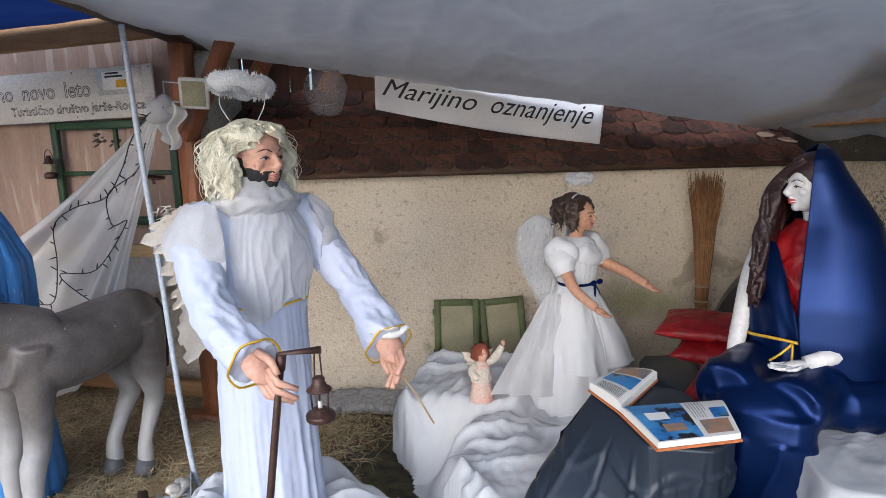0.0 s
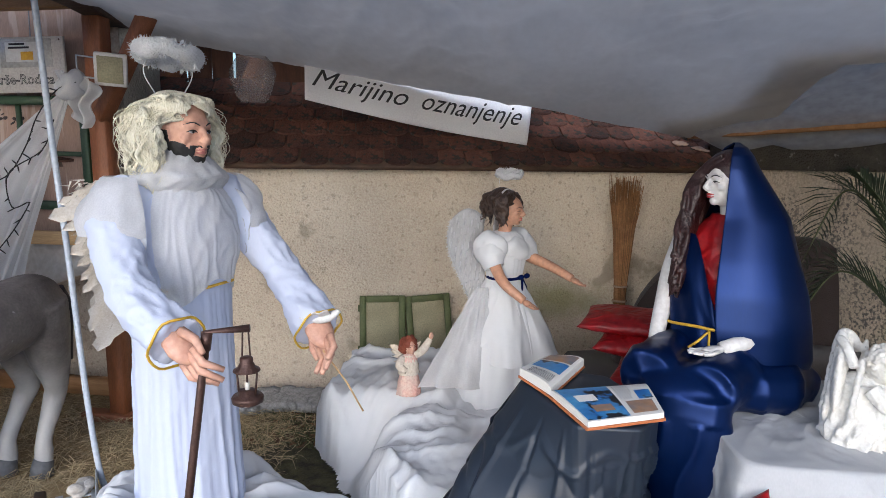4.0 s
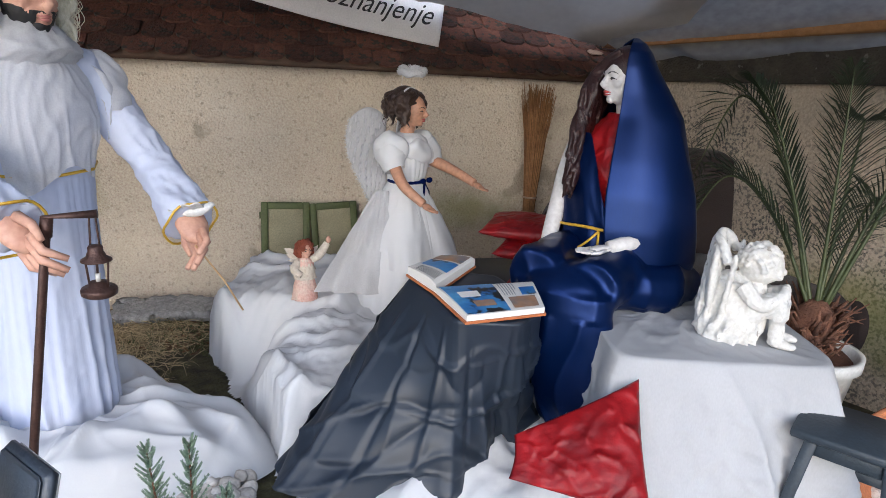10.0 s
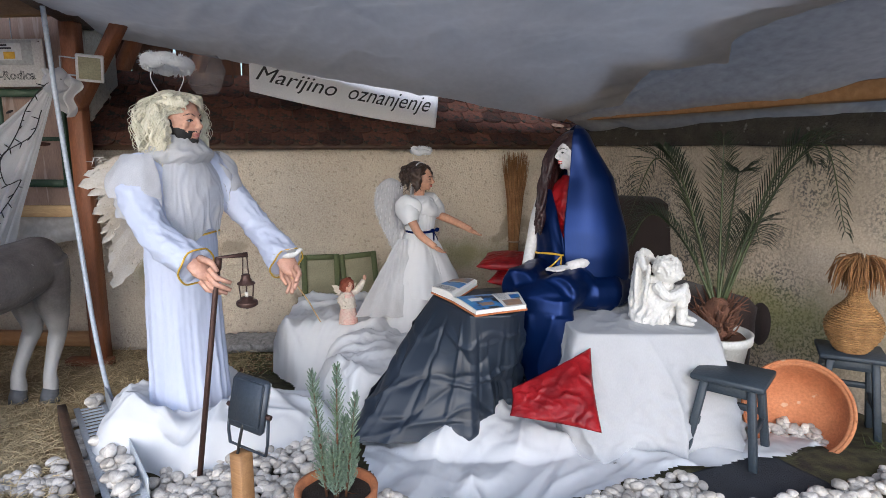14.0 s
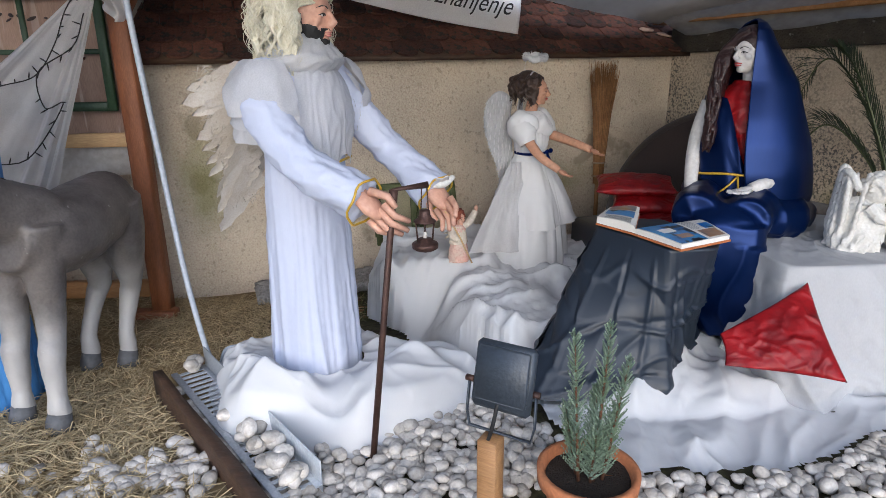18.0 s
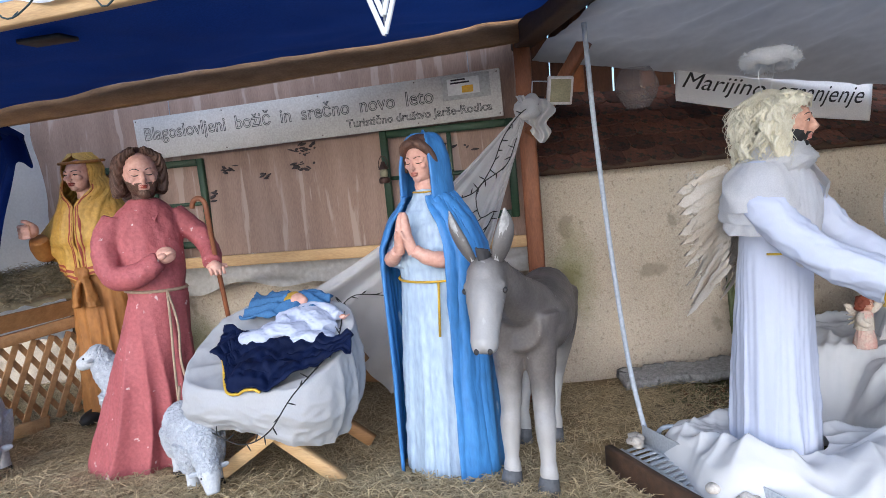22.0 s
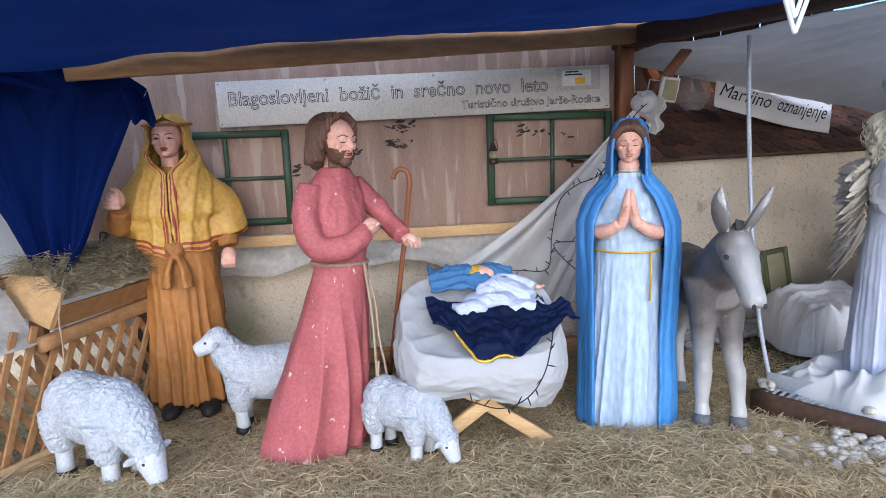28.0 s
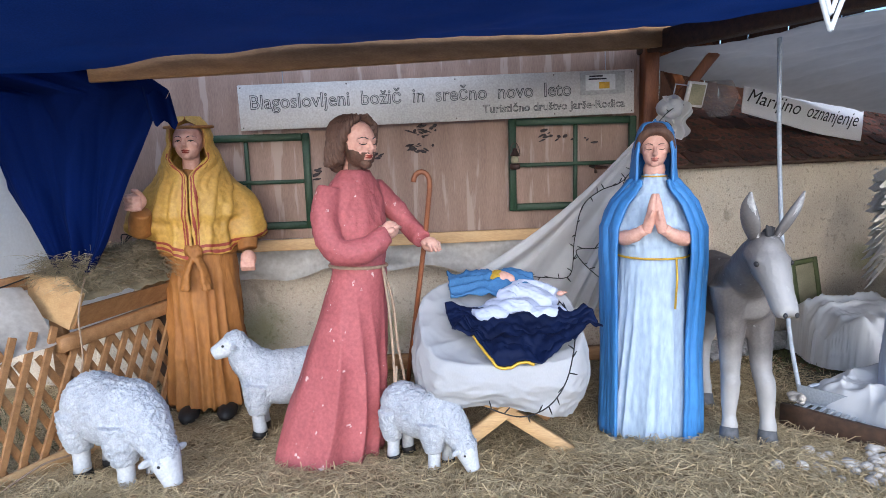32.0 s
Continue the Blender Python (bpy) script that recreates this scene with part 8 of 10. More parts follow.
# LED lamp on the brace
led = thing("wall_lamp", "small square LED lamp with a white frame", "lamp", (-0.83, 3.86, 1.89))
led.matrix_world = pose(-0.83, 3.84, 1.89, 12, 4, 20)
bm = bmesh.new()
box(bm, (0.15, 0.03, 0.16), Matrix(), 0.006)
part("housing", bm, pale_skin, led)
bm = bmesh.new()
box(bm, (0.118, 0.006, 0.128), pose(0, -0.016, 0), 0.002)
part("lens", bm, mesh_panel, led)
bm = bmesh.new()
tube(bm, [(-0.07, 0.0, 0.05), (-0.16, 0.02, 0.05), (-0.16, 0.02, -0.05), (-0.07, 0.0, -0.05)], 0.005, 6)
part("bracket", bm, zinc, led)


# ---- pebbles: loose white river stones ----
def pebble_cloud(name, places, label, low=0.022, high=0.042, seed=1):
    pale = material(name + "_stone", (0.62, 0.58, 0.53), 0.7, (0.40, 0.36, 0.31), 18, 90, 0.3, vary=0.3)
    rng = random.Random(seed)
    base = bmesh.new()
    bmesh.ops.create_icosphere(base, subdivisions=2, radius=1)
    vs0 = [v.co.copy() for v in base.verts]
    fs0 = [[v.index for v in f.verts] for f in base.faces]
    base.free()
    verts, faces = [], []
    for p in places(rng):
        s = rng.uniform(low, high)
        m = Euler((rng.uniform(-0.4, 0.4), rng.uniform(-0.4, 0.4), rng.uniform(0, 6.28))).to_matrix()
        k = len(verts)
        sx, sy, sz, sd = s, s * rng.uniform(0.65, 0.9), s * rng.uniform(0.45, 0.7), rng.uniform(0, 90)
        for v in vs0:
            n = 1 + 0.22 * noise.noise(v * 1.1 + Vector((sd, sd, 0)))
            verts.append(Vector(p) + m @ Vector((v.x * sx * n, v.y * sy * n, v.z * sz * n)))
        faces.extend([[i + k for i in f] for f in fs0])
    data = bpy.data.meshes.new(name)
    data.from_pydata(verts, [], faces)
    data.materials.append(pale)
    data.polygons.foreach_set("use_smooth", [True] * len(faces))
    return tagged(new(name, data), label=label, category="pebbles", kind="stuff")


def gravel(rng):
    poly = [(-0.08, 2.30), (0.05, 2.42), (0.30, 2.52), (0.52, 2.62), (0.75, 2.75), (0.90, 2.45), (1.02, 2.20), (1.3, 2.11), (1.7, 2.12), (2.05, 2.26), (2.30, 2.36), (2.40, 2.08), (2.92, 2.26), (3.25, 2.42), (3.20, 2.30), (2.90, 2.12), (2.45, 1.95), (2.1, 2.02), (1.7, 1.92), (1.3, 1.86), (0.9, 1.72), (0.3, 1.80), (-0.05, 1.95)]
    out, tries = [], 0
    while len(out) < 1500 and tries < 40000:
        tries += 1
        x, y = rng.uniform(-0.1, 3.3), rng.uniform(1.7, 2.8)
        if inside(poly, x, y) and math.hypot(x - 0.84, y - 1.97) > 0.14 and math.hypot(x - 0.545, y - 1.955) > 0.05:
            z = ground_z(x, y) + rng.uniform(0.005, 0.035)
            near = sum(1 for q in out[-400:] if abs(q[0] - x) < 0.034 and abs(q[1] - y) < 0.034)
            if near < 2:
                out.append((x, y, z + 0.016 * near))
    return out


def hay_stones(rng):
    return [(x, y, ground_z(x, y) + 0.015) for x, y in ((rng.gauss(-0.52, 0.16), rng.gauss(2.36, 0.10)) for _ in range(90)) if x < -0.22 and y < 2.62]


def channel_stones(rng):
    out = []
    for t0, n in ((0.03, 5), (0.52, 5), (0.62, 6), (0.72, 7), (0.85, 8), (0.94, 5)):
        for _ in range(n):
            p = GA.lerp(GB, t0 + rng.uniform(-0.03, 0.03)) + gs * rng.uniform(-0.045, 0.045)
            out.append((p.x, p.y, p.z + rng.uniform(0.025, 0.055)))
    for _ in range(22):
        p = GA.lerp(GB, rng.uniform(0.1, 0.95)) - gs * rng.uniform(0.085, 0.11)
        out.append((p.x, p.y, p.z - 0.02))
    return out


pebble_cloud("pebbles", gravel, "white and grey river pebbles spread along the cloth", 0.018, 0.036)
pebble_cloud("hay_pebbles", hay_stones, "white river pebbles scattered on the hay edge", seed=2)
pebble_cloud("channel_pebbles", channel_stones, "white river pebbles lying in the channel", 0.028, 0.046, seed=3)


def bowl_stones(rng):
    out = []
    for _ in range(60):
        a, r = rng.uniform(-2.5, -0.65), rng.uniform(0.07, 0.20)
        p = TUB @ Vector((r * math.cos(a), r * math.sin(a), -0.145 + 0.45 * max(0, r - 0.10) + 0.02 * rng.random()))
        out.append(p)
    return out


pebble_cloud("bowl_pebbles", bowl_stones, "white river pebbles lying in the tipped bowl", 0.020, 0.030, seed=4)

# ---- the banner's writing and clips ----
def text_mesh(words, size, extrude=0.0, shear=0.0, space=1.0):
    """The flat outline of some words, as a bmesh round its own origin."""
    cu = bpy.data.curves.new("words", "FONT")
    cu.body, cu.size, cu.extrude, cu.shear, cu.space_character, cu.offset = words, size, extrude, shear, space, 0.0
    cu.resolution_u = 3
    tmp = new("words", cu)
    data = bpy.data.meshes.new_from_object(tmp.evaluated_get(bpy.context.evaluated_depsgraph_get()))
    bpy.data.objects.remove(tmp)
    bpy.data.curves.remove(cu)
    bm = bmesh.new()
    bm.from_mesh(data)
    bpy.data.meshes.remove(data)
    return bm


for words, u0, u1, v0 in (("Marijino", 0.03, 0.44, 0.30), ("oznanjenje", 0.50, 0.96, 0.28)):
    bm = text_mesh(words, 0.14, 0, 0.48)
    xs_ = [v.co.x for v in bm.verts]
    x0, x1 = min(xs_), max(xs_)
    for v in bm.verts:
        u = u0 + (u1 - u0) * (v.co.x - x0) / (x1 - x0)
        w = v0 + 0.33 - v.co.y / 0.14 * 0.58
        v.co = Vector(banner_at(u, w)) + Vector((0.29, -0.95, 0)) * 0.006
    part("lettering", bm, letter_black, banner, "black script lettering", shade=False)
for u in (0.04, 0.31, 0.54, 0.97):
    bm = bmesh.new()
    box(bm, (0.03, 0.018, 0.04), Matrix.Translation(Vector(banner_at(u, 0.0)) + Vector((0, 0, 0.006))), 0.004)
    part("clip", bm, black_paint, banner, "black spring clip")


# ---- west bay: sign, windows and sheets ----
sign_paint = material("sign_paint", (0.58, 0.55, 0.51), 0.6, (0.50, 0.475, 0.44), 3, 90, 0.15)
sign = thing("greeting_sign", "long pale wooden board with an engraved Christmas greeting", "sign")
SL, SR = Vector((-3.76, 3.985, 1.882)), Vector((-1.184, 3.985, 1.932))
bm = bmesh.new()
beam(bm, SL, SR, 0.02, 0.285, 0.003)
board = part("board", bm, sign_paint, sign)
sm = between(SL, SR)


def engraved(words, size, x0, x1, z, parent, depth):
    """Outlined letters between x0 and x1 on the sign's face."""
    cu = bpy.data.curves.new("words", "FONT")
    cu.body, cu.size, cu.fill_mode, cu.bevel_depth, cu.bevel_resolution, cu.resolution_u = words, size, "NONE", depth, 0, 3
    tmp = new("words", cu)
    data = bpy.data.meshes.new_from_object(tmp.evaluated_get(bpy.context.evaluated_depsgraph_get()))
    bpy.data.objects.remove(tmp)
    bpy.data.curves.remove(cu)
    bm = bmesh.new()
    bm.from_mesh(data)
    bpy.data.meshes.remove(data)
    lo, hi = min(v.co.x for v in bm.verts), max(v.co.x for v in bm.verts)
    for v in bm.verts:
        v.co = sm @ Vector((x0 + (x1 - x0) * (v.co.x - lo) / (hi - lo), -0.0108 - 0.3 * v.co.z, z + v.co.y))
    # pieces that overlap from side to side make one letter
    seen, pieces = set(), []
    for v in bm.verts:
        if v in seen:
            continue
        todo, piece = [v], []
        seen.add(v)
        while todo:
            w = todo.pop()
            piece.append(w)
            for e in w.link_edges:
                o = e.other_vert(w)
                if o not in seen:
                    seen.add(o)
                    todo.append(o)
        xs_ = [(sm.inverted() @ w.co).x for w in piece]
        pieces.append((min(xs_), max(xs_), piece))
    pieces.sort(key=lambda q: q[0])
    letters = []
    for lo_, hi_, piece in pieces:
        if letters and lo_ < letters[-1][0] - 0.003:
            letters[-1] = (max(hi_, letters[-1][0]), letters[-1][1] + piece)
        else:
            letters.append((hi_, piece))
    for _, piece in letters:
        sub, table = bmesh.new(), {}
        for w in piece:
            table[w] = sub.verts.new(w.co)
        for face in {g for w in piece for g in w.link_faces}:
            sub.faces.new([table[w] for w in face.verts])
        part("letter", sub, letter_black, parent, shade=False)
    bm.free()


engraved("Blagoslovljeni  božič  in  srečno  novo  leto", 0.125, -1.215, 0.865, -0.010, board, 0.0022)
engraved("Turistično društvo Jarše-Rodica", 0.072, 0.275, 1.225, -0.098, board, 0.0016)
notice = material("notice_paper", (0.72, 0.71, 0.68), 0.5)
plastic_sleeve = material("sleeve_plastic", (0.50, 0.49, 0.46), 0.25)
bm = bmesh.new()
box(bm, (0.30, 0.003, 0.145), sm @ pose(1.075, -0.0125, 0.06), 0.001)
nt = part("notice", bm, plastic_sleeve, sign, "clear sleeve with a printed notice")
bm = bmesh.new()
box(bm, (0.20, 0.002, 0.10), sm @ pose(1.06, -0.0155, 0.065), 0.0005)
part("notice_sheet", bm, notice, nt)
yellow_ink = material("yellow_ink", (0.75, 0.42, 0.02), 0.5)
bm = bmesh.new()
box(bm, (0.07, 0.002, 0.042), sm @ pose(1.085, -0.018, 0.045), 0.0005)
part("yellow_label", bm, yellow_ink, nt)
for k, (x, w) in enumerate(((1.03, 0.09), (1.04, 0.12))):
    bm = bmesh.new()
    box(bm, (w, 0.002, 0.010), sm @ pose(x, -0.018, 0.105 - 0.018 * k), 0.0004)
    part("text_bar", bm, letter_black, nt)
for x in (-1.27, -0.6, 0.1, 0.75, 1.27):
    for z in (-0.125, 0.125):
        bm = bmesh.new()
        blob(bm, sm @ Vector((x, -0.0115, z)), (0.005, 0.003, 0.005), 0, 1)
        part("screw", bm, iron, sign)
for x in (-1.0, 1.1):
    bm = bmesh.new()
    tube(bm, [sm @ Vector((x, 0, 0.14)), sm @ Vector((x, 0.01, 0.34))], 0.003, 5)
    part("wire", bm, zinc, sign)

green_paint = material("dark_green_paint", (0.025, 0.060, 0.028), 0.5, (0.018, 0.045, 0.020), 8, 70, 0.25, wear=(0.09, 0.10, 0.06), wear_scale=26, wear_edge=0.74)


def hung_window(x0, x1, z0, z1, y, bars, label):
    wn = thing("window_frame", label, "window frame", ((x0 + x1) / 2, y, (z0 + z1) / 2), group="hung window frames")
    w, h = x1 - x0, z1 - z0
    for s in (-1, 1):
        bm = bmesh.new()
        box(bm, (0.048, 0.035, h), pose(s * (w / 2 - 0.024), 0, 0), 0.005)
        part("stile", bm, green_paint, wn)
        bm = bmesh.new()
        box(bm, (w - 0.096, 0.033, 0.048), pose(0, 0, s * (h / 2 - 0.024)), 0.005)
        part("rail", bm, green_paint, wn)
    bm = bmesh.new()
    box(bm, (w - 0.096, 0.022, 0.026), pose(0, 0.002, 0), 0.004)
    part("glazing_bar", bm, green_paint, wn)
    if bars:
        bm = bmesh.new()
        box(bm, (0.028, 0.020, h - 0.096), pose(0.02, 0.003, 0), 0.004)
        part("glazing_bar", bm, green_paint, wn)
    return wn


hung_window(-2.012, -1.135, 1.155, 1.775, 4.065, True, "dark green wooden window frame hung on the sheet")
hung_window(-4.22, -3.345, 1.085, 1.72, 4.10, True, "dark green window frame behind the shepherd figure")

# old lantern hung on the frame
ol = thing("hanging_lantern", "small dark iron lantern hung on the window frame", "lantern", (-1.985, 3.99, 1.44))
for nm, prof in (("lantern_base", [(0.03, 0), (0.036, 0.01), (0.036, 0.03), (0.024, 0.04)]), ("lantern_chimney", [(0.022, 0.04), (0.028, 0.065), (0.02, 0.09)]), ("lantern_cap", [(0.034, 0.09), (0.03, 0.10), (0.016, 0.125), (0.012, 0.14)])):
    bm = bmesh.new()
    lathe(bm, prof, 20)
    part(nm, bm, iron if nm != "lantern_chimney" else mesh_panel, ol)
bm = bmesh.new()
tube(bm, [(0.034 * math.cos(t), 0, 0.10 + 0.075 * math.sin(t)) for t in (math.pi * k / 10 for k in range(11))], 0.0025, 5)
part("handle", bm, iron, ol)


def printed_material():
    """A weathered print of pale pinkish boards with dark splashes."""
    m = material("printed_sheet", (0.40, 0.275, 0.215), 0.75, (0.30, 0.20, 0.155), 2.0, 60, 0.25, through=0.12, stretch=(5, 1, 0.5), wear=(0.47, 0.36, 0.30), wear_scale=3.0, wear_edge=0.58)
    return m


bm = bmesh.new()
def back_sheet(u, v):
    x, z = -4.98 + 3.93 * u, 0.97 + 1.40 * v
    return (x, 4.13 + 0.02 * math.sin(x * 5.0 + 2 * z) + 0.012 * crease((x, 0, z), 1.6, 2), z)
sheet(bm, back_sheet, 110, 46)
tagged(part("backdrop_sheet", bm, printed_material()), label="brownish printed sheet hung behind the figures", category="sheet")
stain = material("dark_stain", (0.06, 0.045, 0.045), 0.8)
stains = thing("sheet_stains", "dark torn splashes on the printed sheet", "stain")
rng = random.Random(17)
for x, z, n in ((-2.60, 1.72, 16), (-2.62, 1.60, 14), (-3.2, 1.62, 8), (-2.9, 1.55, 6), (-1.72, 1.66, 10), (-3.3, 1.45, 7), (-1.5, 1.62, 5)):
    for _ in range(n):
        bm = bmesh.new()
        px, pz = x + rng.gauss(0, 0.045), z + rng.gauss(0, 0.022)
        u, v = (px + 4.98) / 3.93, (pz - 0.97) / 1.40
        p = Vector(back_sheet(u, v)) + Vector((0, -0.004, 0))
        blob(bm, p, (rng.uniform(0.008, 0.035), 0.003, rng.uniform(0.004, 0.012)), 0, 1, turn=Matrix.Rotation(rng.uniform(-0.6, 0.6), 3, "Y"))
        part("splash", bm, stain, stains)
plastic = material("white_plastic_sheet", (0.60, 0.58, 0.55), 0.4, (0.50, 0.48, 0.45), 2, 30, 0.2, through=0.3)
bm = bmesh.new()
sheet(bm, lambda u, v: (-4.35 + 3.25 * u, 4.10 + 0.025 * math.sin(u * 23 + v * 3) + 0.02 * crease((u * 5, v, 0), 2, 1), 1.02 - v * (0.27 + 0.05 * math.sin(u * 9 + 1) + 0.03 * math.sin(u * 31))), 120, 16)
tagged(part("plastic_skirt", bm, plastic), label="whitish plastic sheet hanging below the rail", category="sheet")
bm = bmesh.new()
sheet(bm, lambda u, v: (-5.05 + 0.35 * u + 0.03 * math.sin(v * 14 + u * 3), 2.1 + 2.25 * u, 2.25 - 1.75 * v + 0.15 * math.sin(u * 4) * v), 40, 40)
side_white = material("side_sheet", (0.80, 0.79, 0.77), 0.7, (0.72, 0.71, 0.69), 2, 60, 0.05, through=0.45, wrinkle=(3.0, 0.4))
tagged(part("side_sheet", bm, side_white), label="white sheet closing the side of the stable", category="sheet")

# ---- blue cloth hanging at the side ----
bm = bmesh.new()
def drape_at(u, v):
    keys = [(2.24, -6.6, -4.22), (2.08, -5.9, -4.12), (1.93, -5.05, -3.93), (1.80, -5.0, -4.02), (1.48, -4.86, -4.18), (1.12, -4.68, -4.345), (1.0, -4.62, -4.42)]
    s = v * (len(keys) - 1)
    i = min(int(s), len(keys) - 2)
    z, lo, hi = (keys[i][k] + (keys[i + 1][k] - keys[i][k]) * (s - i) for k in range(3))
    n = noise.noise((u * 4, v * 2, 3))
    y = 3.25 - 0.16 * smooth(1.9, 2.2, z) + 0.045 * math.sin(u * 17 + 2.5 * v + 2 * n) * (0.5 + 0.5 * v) + 0.025 * crease((u * 2, v, 0), 2.5, 3)
    return (lo + (hi - lo) * u + 0.012 * n, y, z - 0.03 * math.sin(math.pi * u) * smooth(1.2, 1.0, z))
sheet(bm, drape_at, 130, 80)
tagged(part("blue_curtain", bm, blue_drape), label="dark blue cloth hanging down to a gathered tip", category="curtain")
bm = bmesh.new()
sheet(bm, lambda u, v: (-4.05 + 0.13 * u + 0.03 * v, 3.18 - 0.05 * math.sin(u * 6), 1.93 - 0.03 * u - 0.16 * v + 0.02 * math.sin(u * 15)), 12, 10)
tagged(part("cloth_tuft", bm, blue_drape), label="loose corner of the dark blue cloth", category="cloth")

# ---- front edge of the canopy ----
bm = bmesh.new()
rough_beam(bm, (-6.0, 1.88, 2.077), (-0.35, 1.88, 2.232), 0.05, 0.075, wave=0.004, seed=41, steps=24)
tagged(part("front_beam", bm, light_pine), label="pale pine beam along the canopy edge", category="beam", kind="structure")
bm = bmesh.new()
sheet(bm, lambda u, v: (-6.0 + 4.3 * u, 1.83 - 0.02 * math.sin(u * 37) - 0.05 * v, 2.092 + 0.118 * u - 0.022 * math.sin(u * 23) - 0.010 * math.sin(u * 61) + 0.95 * v + 0.02 * crease((u * 4, v, 0), 2, 5)), 100, 16)
tagged(part("white_valance", bm, white_cloth), label="white cloth along the front of the canopy", category="cloth")
bm = bmesh.new()
box(bm, (0.20, 0.10, 0.018), pose(-2.68, 2.16, 2.150), 0.005)
tagged(part("ceiling_lamp", bm, black_paint), label="flat black lamp fixed under the blue cloth", category="lamp")


def light_string(name, line, label, seed, spacing=0.05, wire=0.0032, stub=0.04, mat=None):
    """A dark wire with short bulb stubs."""
    ls = thing(name, label, "string lights", group="string lights")
    bm = bmesh.new()
    tube(bm, line, wire, 5)
    part("wire", bm, mat or black_paint, ls)
    rng = random.Random(seed)
    bm = bmesh.new()
    dist = 0.0
    for a, b in zip(line, line[1:]):
        dist += (b - a).length
        if dist > spacing:
            dist = 0.0
            d = Vector((rng.uniform(-1, 1), rng.uniform(-0.5, 0.5), rng.uniform(-1, 0.8))).normalized() * stub
            tube(bm, [b, b + d * 0.6, b + d], [0.003, 0.0035, 0.0015], 5)
    part("bulb_row", bm, mat or black_paint, ls, "tiny bulbs on short stubs", kind="stuff")


rng = random.Random(23)
cool_wire = material("green_wire", (0.02, 0.045, 0.05), 0.5)
x = -5.2
pts = []
while x < -1.7:
    top = 2.142 + 0.0275 * (x + 6.0)
    pts += [Vector((x, 1.80, top + 0.05)), Vector((x + 0.09, 1.80, top - rng.uniform(0.05, 0.12))), Vector((x + 0.20, 1.80, top - rng.uniform(0.02, 0.09)))]
    x += rng.uniform(0.30, 0.42)
light_string("light_string", curve_points(pts, 5), "icicle string lights looped along the canopy edge", 5, mat=cool_wire)

# ---- rope-light star ----
rope_light = material("rope_light", (0.80, 0.82, 0.82), 0.25, (0.70, 0.73, 0.74), 30, 90, 0.2, coat=0.4)
star = thing("star_light", "five-pointed star of white rope light", "star light", (-1.27, 1.915, 2.158))
for k, (ro, ri) in enumerate(((0.212, 0.086), (0.155, 0.060), (0.066, 0.05))):
    bm = bmesh.new()
    loop = []
    for i in range(10):
        a = -math.pi / 2 + math.pi * i / 5
        r = ro if i % 2 == 0 else ri
        loop.append(Vector((r * math.cos(a), 0.004 * k, r * math.sin(a))))
    fine = []
    for p, q in zip(loop, loop[1:] + loop[:1]):
        fine += [p.lerp(q, 0.04), p.lerp(q, 0.5), p.lerp(q, 0.96)]
    tube(bm, fine + [fine[0]], 0.0085, 8, ends=False)
    part("rope_light", bm, rope_light, star)
bm = bmesh.new()
tube(bm, [(0, 0.012, -0.20), (0, 0.012, 0.22)], 0.004, 6)
part("star_frame", bm, zinc, star)

# ---- white net curtain tied to the post ----
net_cloth = tulle("net_curtain", (0.80, 0.80, 0.81), 0.12)
TIE = Vector((-1.03, 3.80, 1.80))
def net_at(u, v):
    keys = [Vector((-2.46, 3.36, 0.80)), Vector((-2.28, 3.55, 0.62)), Vector((-2.0, 3.68, 0.12)), Vector((-1.72, 3.74, 0.22)), Vector((-1.44, 3.74, 0.62))]
    s = u * (len(keys) - 1)
    i = min(int(s), len(keys) - 2)
    low = keys[i].lerp(keys[i + 1], s - i)
    p = (TIE + Vector((0.05 * (u - 0.5), 0, 0.03 * u))).lerp(low, v)
    p.y += 0.03 * v * math.sin(u * 38 + 2 * v) + 0.02 * v * crease((u * 3, v, 0), 2.4, 7)
    p.z -= 0.10 * math.sin(math.pi * v) * (1 - u)
    return p
bm = bmesh.new()
sheet(bm, net_at, 110, 60)
cur = tagged(part("net_curtain", bm, net_cloth), label="white net curtain gathered and tied to the post", category="curtain")
bm = bmesh.new()
blob(bm, TIE + Vector((0.02, -0.01, 0.01)), (0.075, 0.06, 0.075), 0, 3, 0.04, 18)
sheet(bm, lambda u, v: TIE + Vector((0.01 + 0.15 * u * (1 - 0.3 * v) + 0.02 * math.sin(9 * v), -0.02 + 0.025 * math.sin(u * 14 + 3 * v), 0.05 * (1 - v) * math.sin(3 * u) - 0.20 * v * (0.6 + 0.4 * math.sin(2.5 * u)))), 26, 16)
sheet(bm, lambda u, v: TIE + Vector((-0.02 - 0.03 * v + 0.05 * u, -0.035 + 0.015 * math.sin(u * 11), 0.06 * v + 0.02)), 12, 8)
part("tied_knot", bm, net_cloth, cur)
a_line = [TIE + Vector((0.08, -0.06, 0.02)), TIE + Vector((-0.02, -0.07, -0.02))] + [Vector(net_at(0.30 + 0.12 * math.sin(k * 1.3), 0.10 + 0.09 * k)) + Vector((0, -0.05, 0.012 * math.sin(k * 2.1))) for k in range(10)]
light_string("light_string", curve_points(a_line + [Vector((-2.05, 3.20, 0.84)), Vector((-1.93, 2.80, 0.74)), Vector((-2.02, 2.47, 0.60)), Vector((-2.12, 2.40, 0.46)), Vector((-2.26, 2.40, 0.40)), Vector((-2.42, 2.43, 0.44))], 6), "dark string lights winding down the net curtain", 6)
b_line = [Vector(net_at(0.62 + 0.25 * math.sin(k * 1.7 + 1), 0.12 + 0.075 * k)) + Vector((0, -0.05, 0)) for k in range(9)]
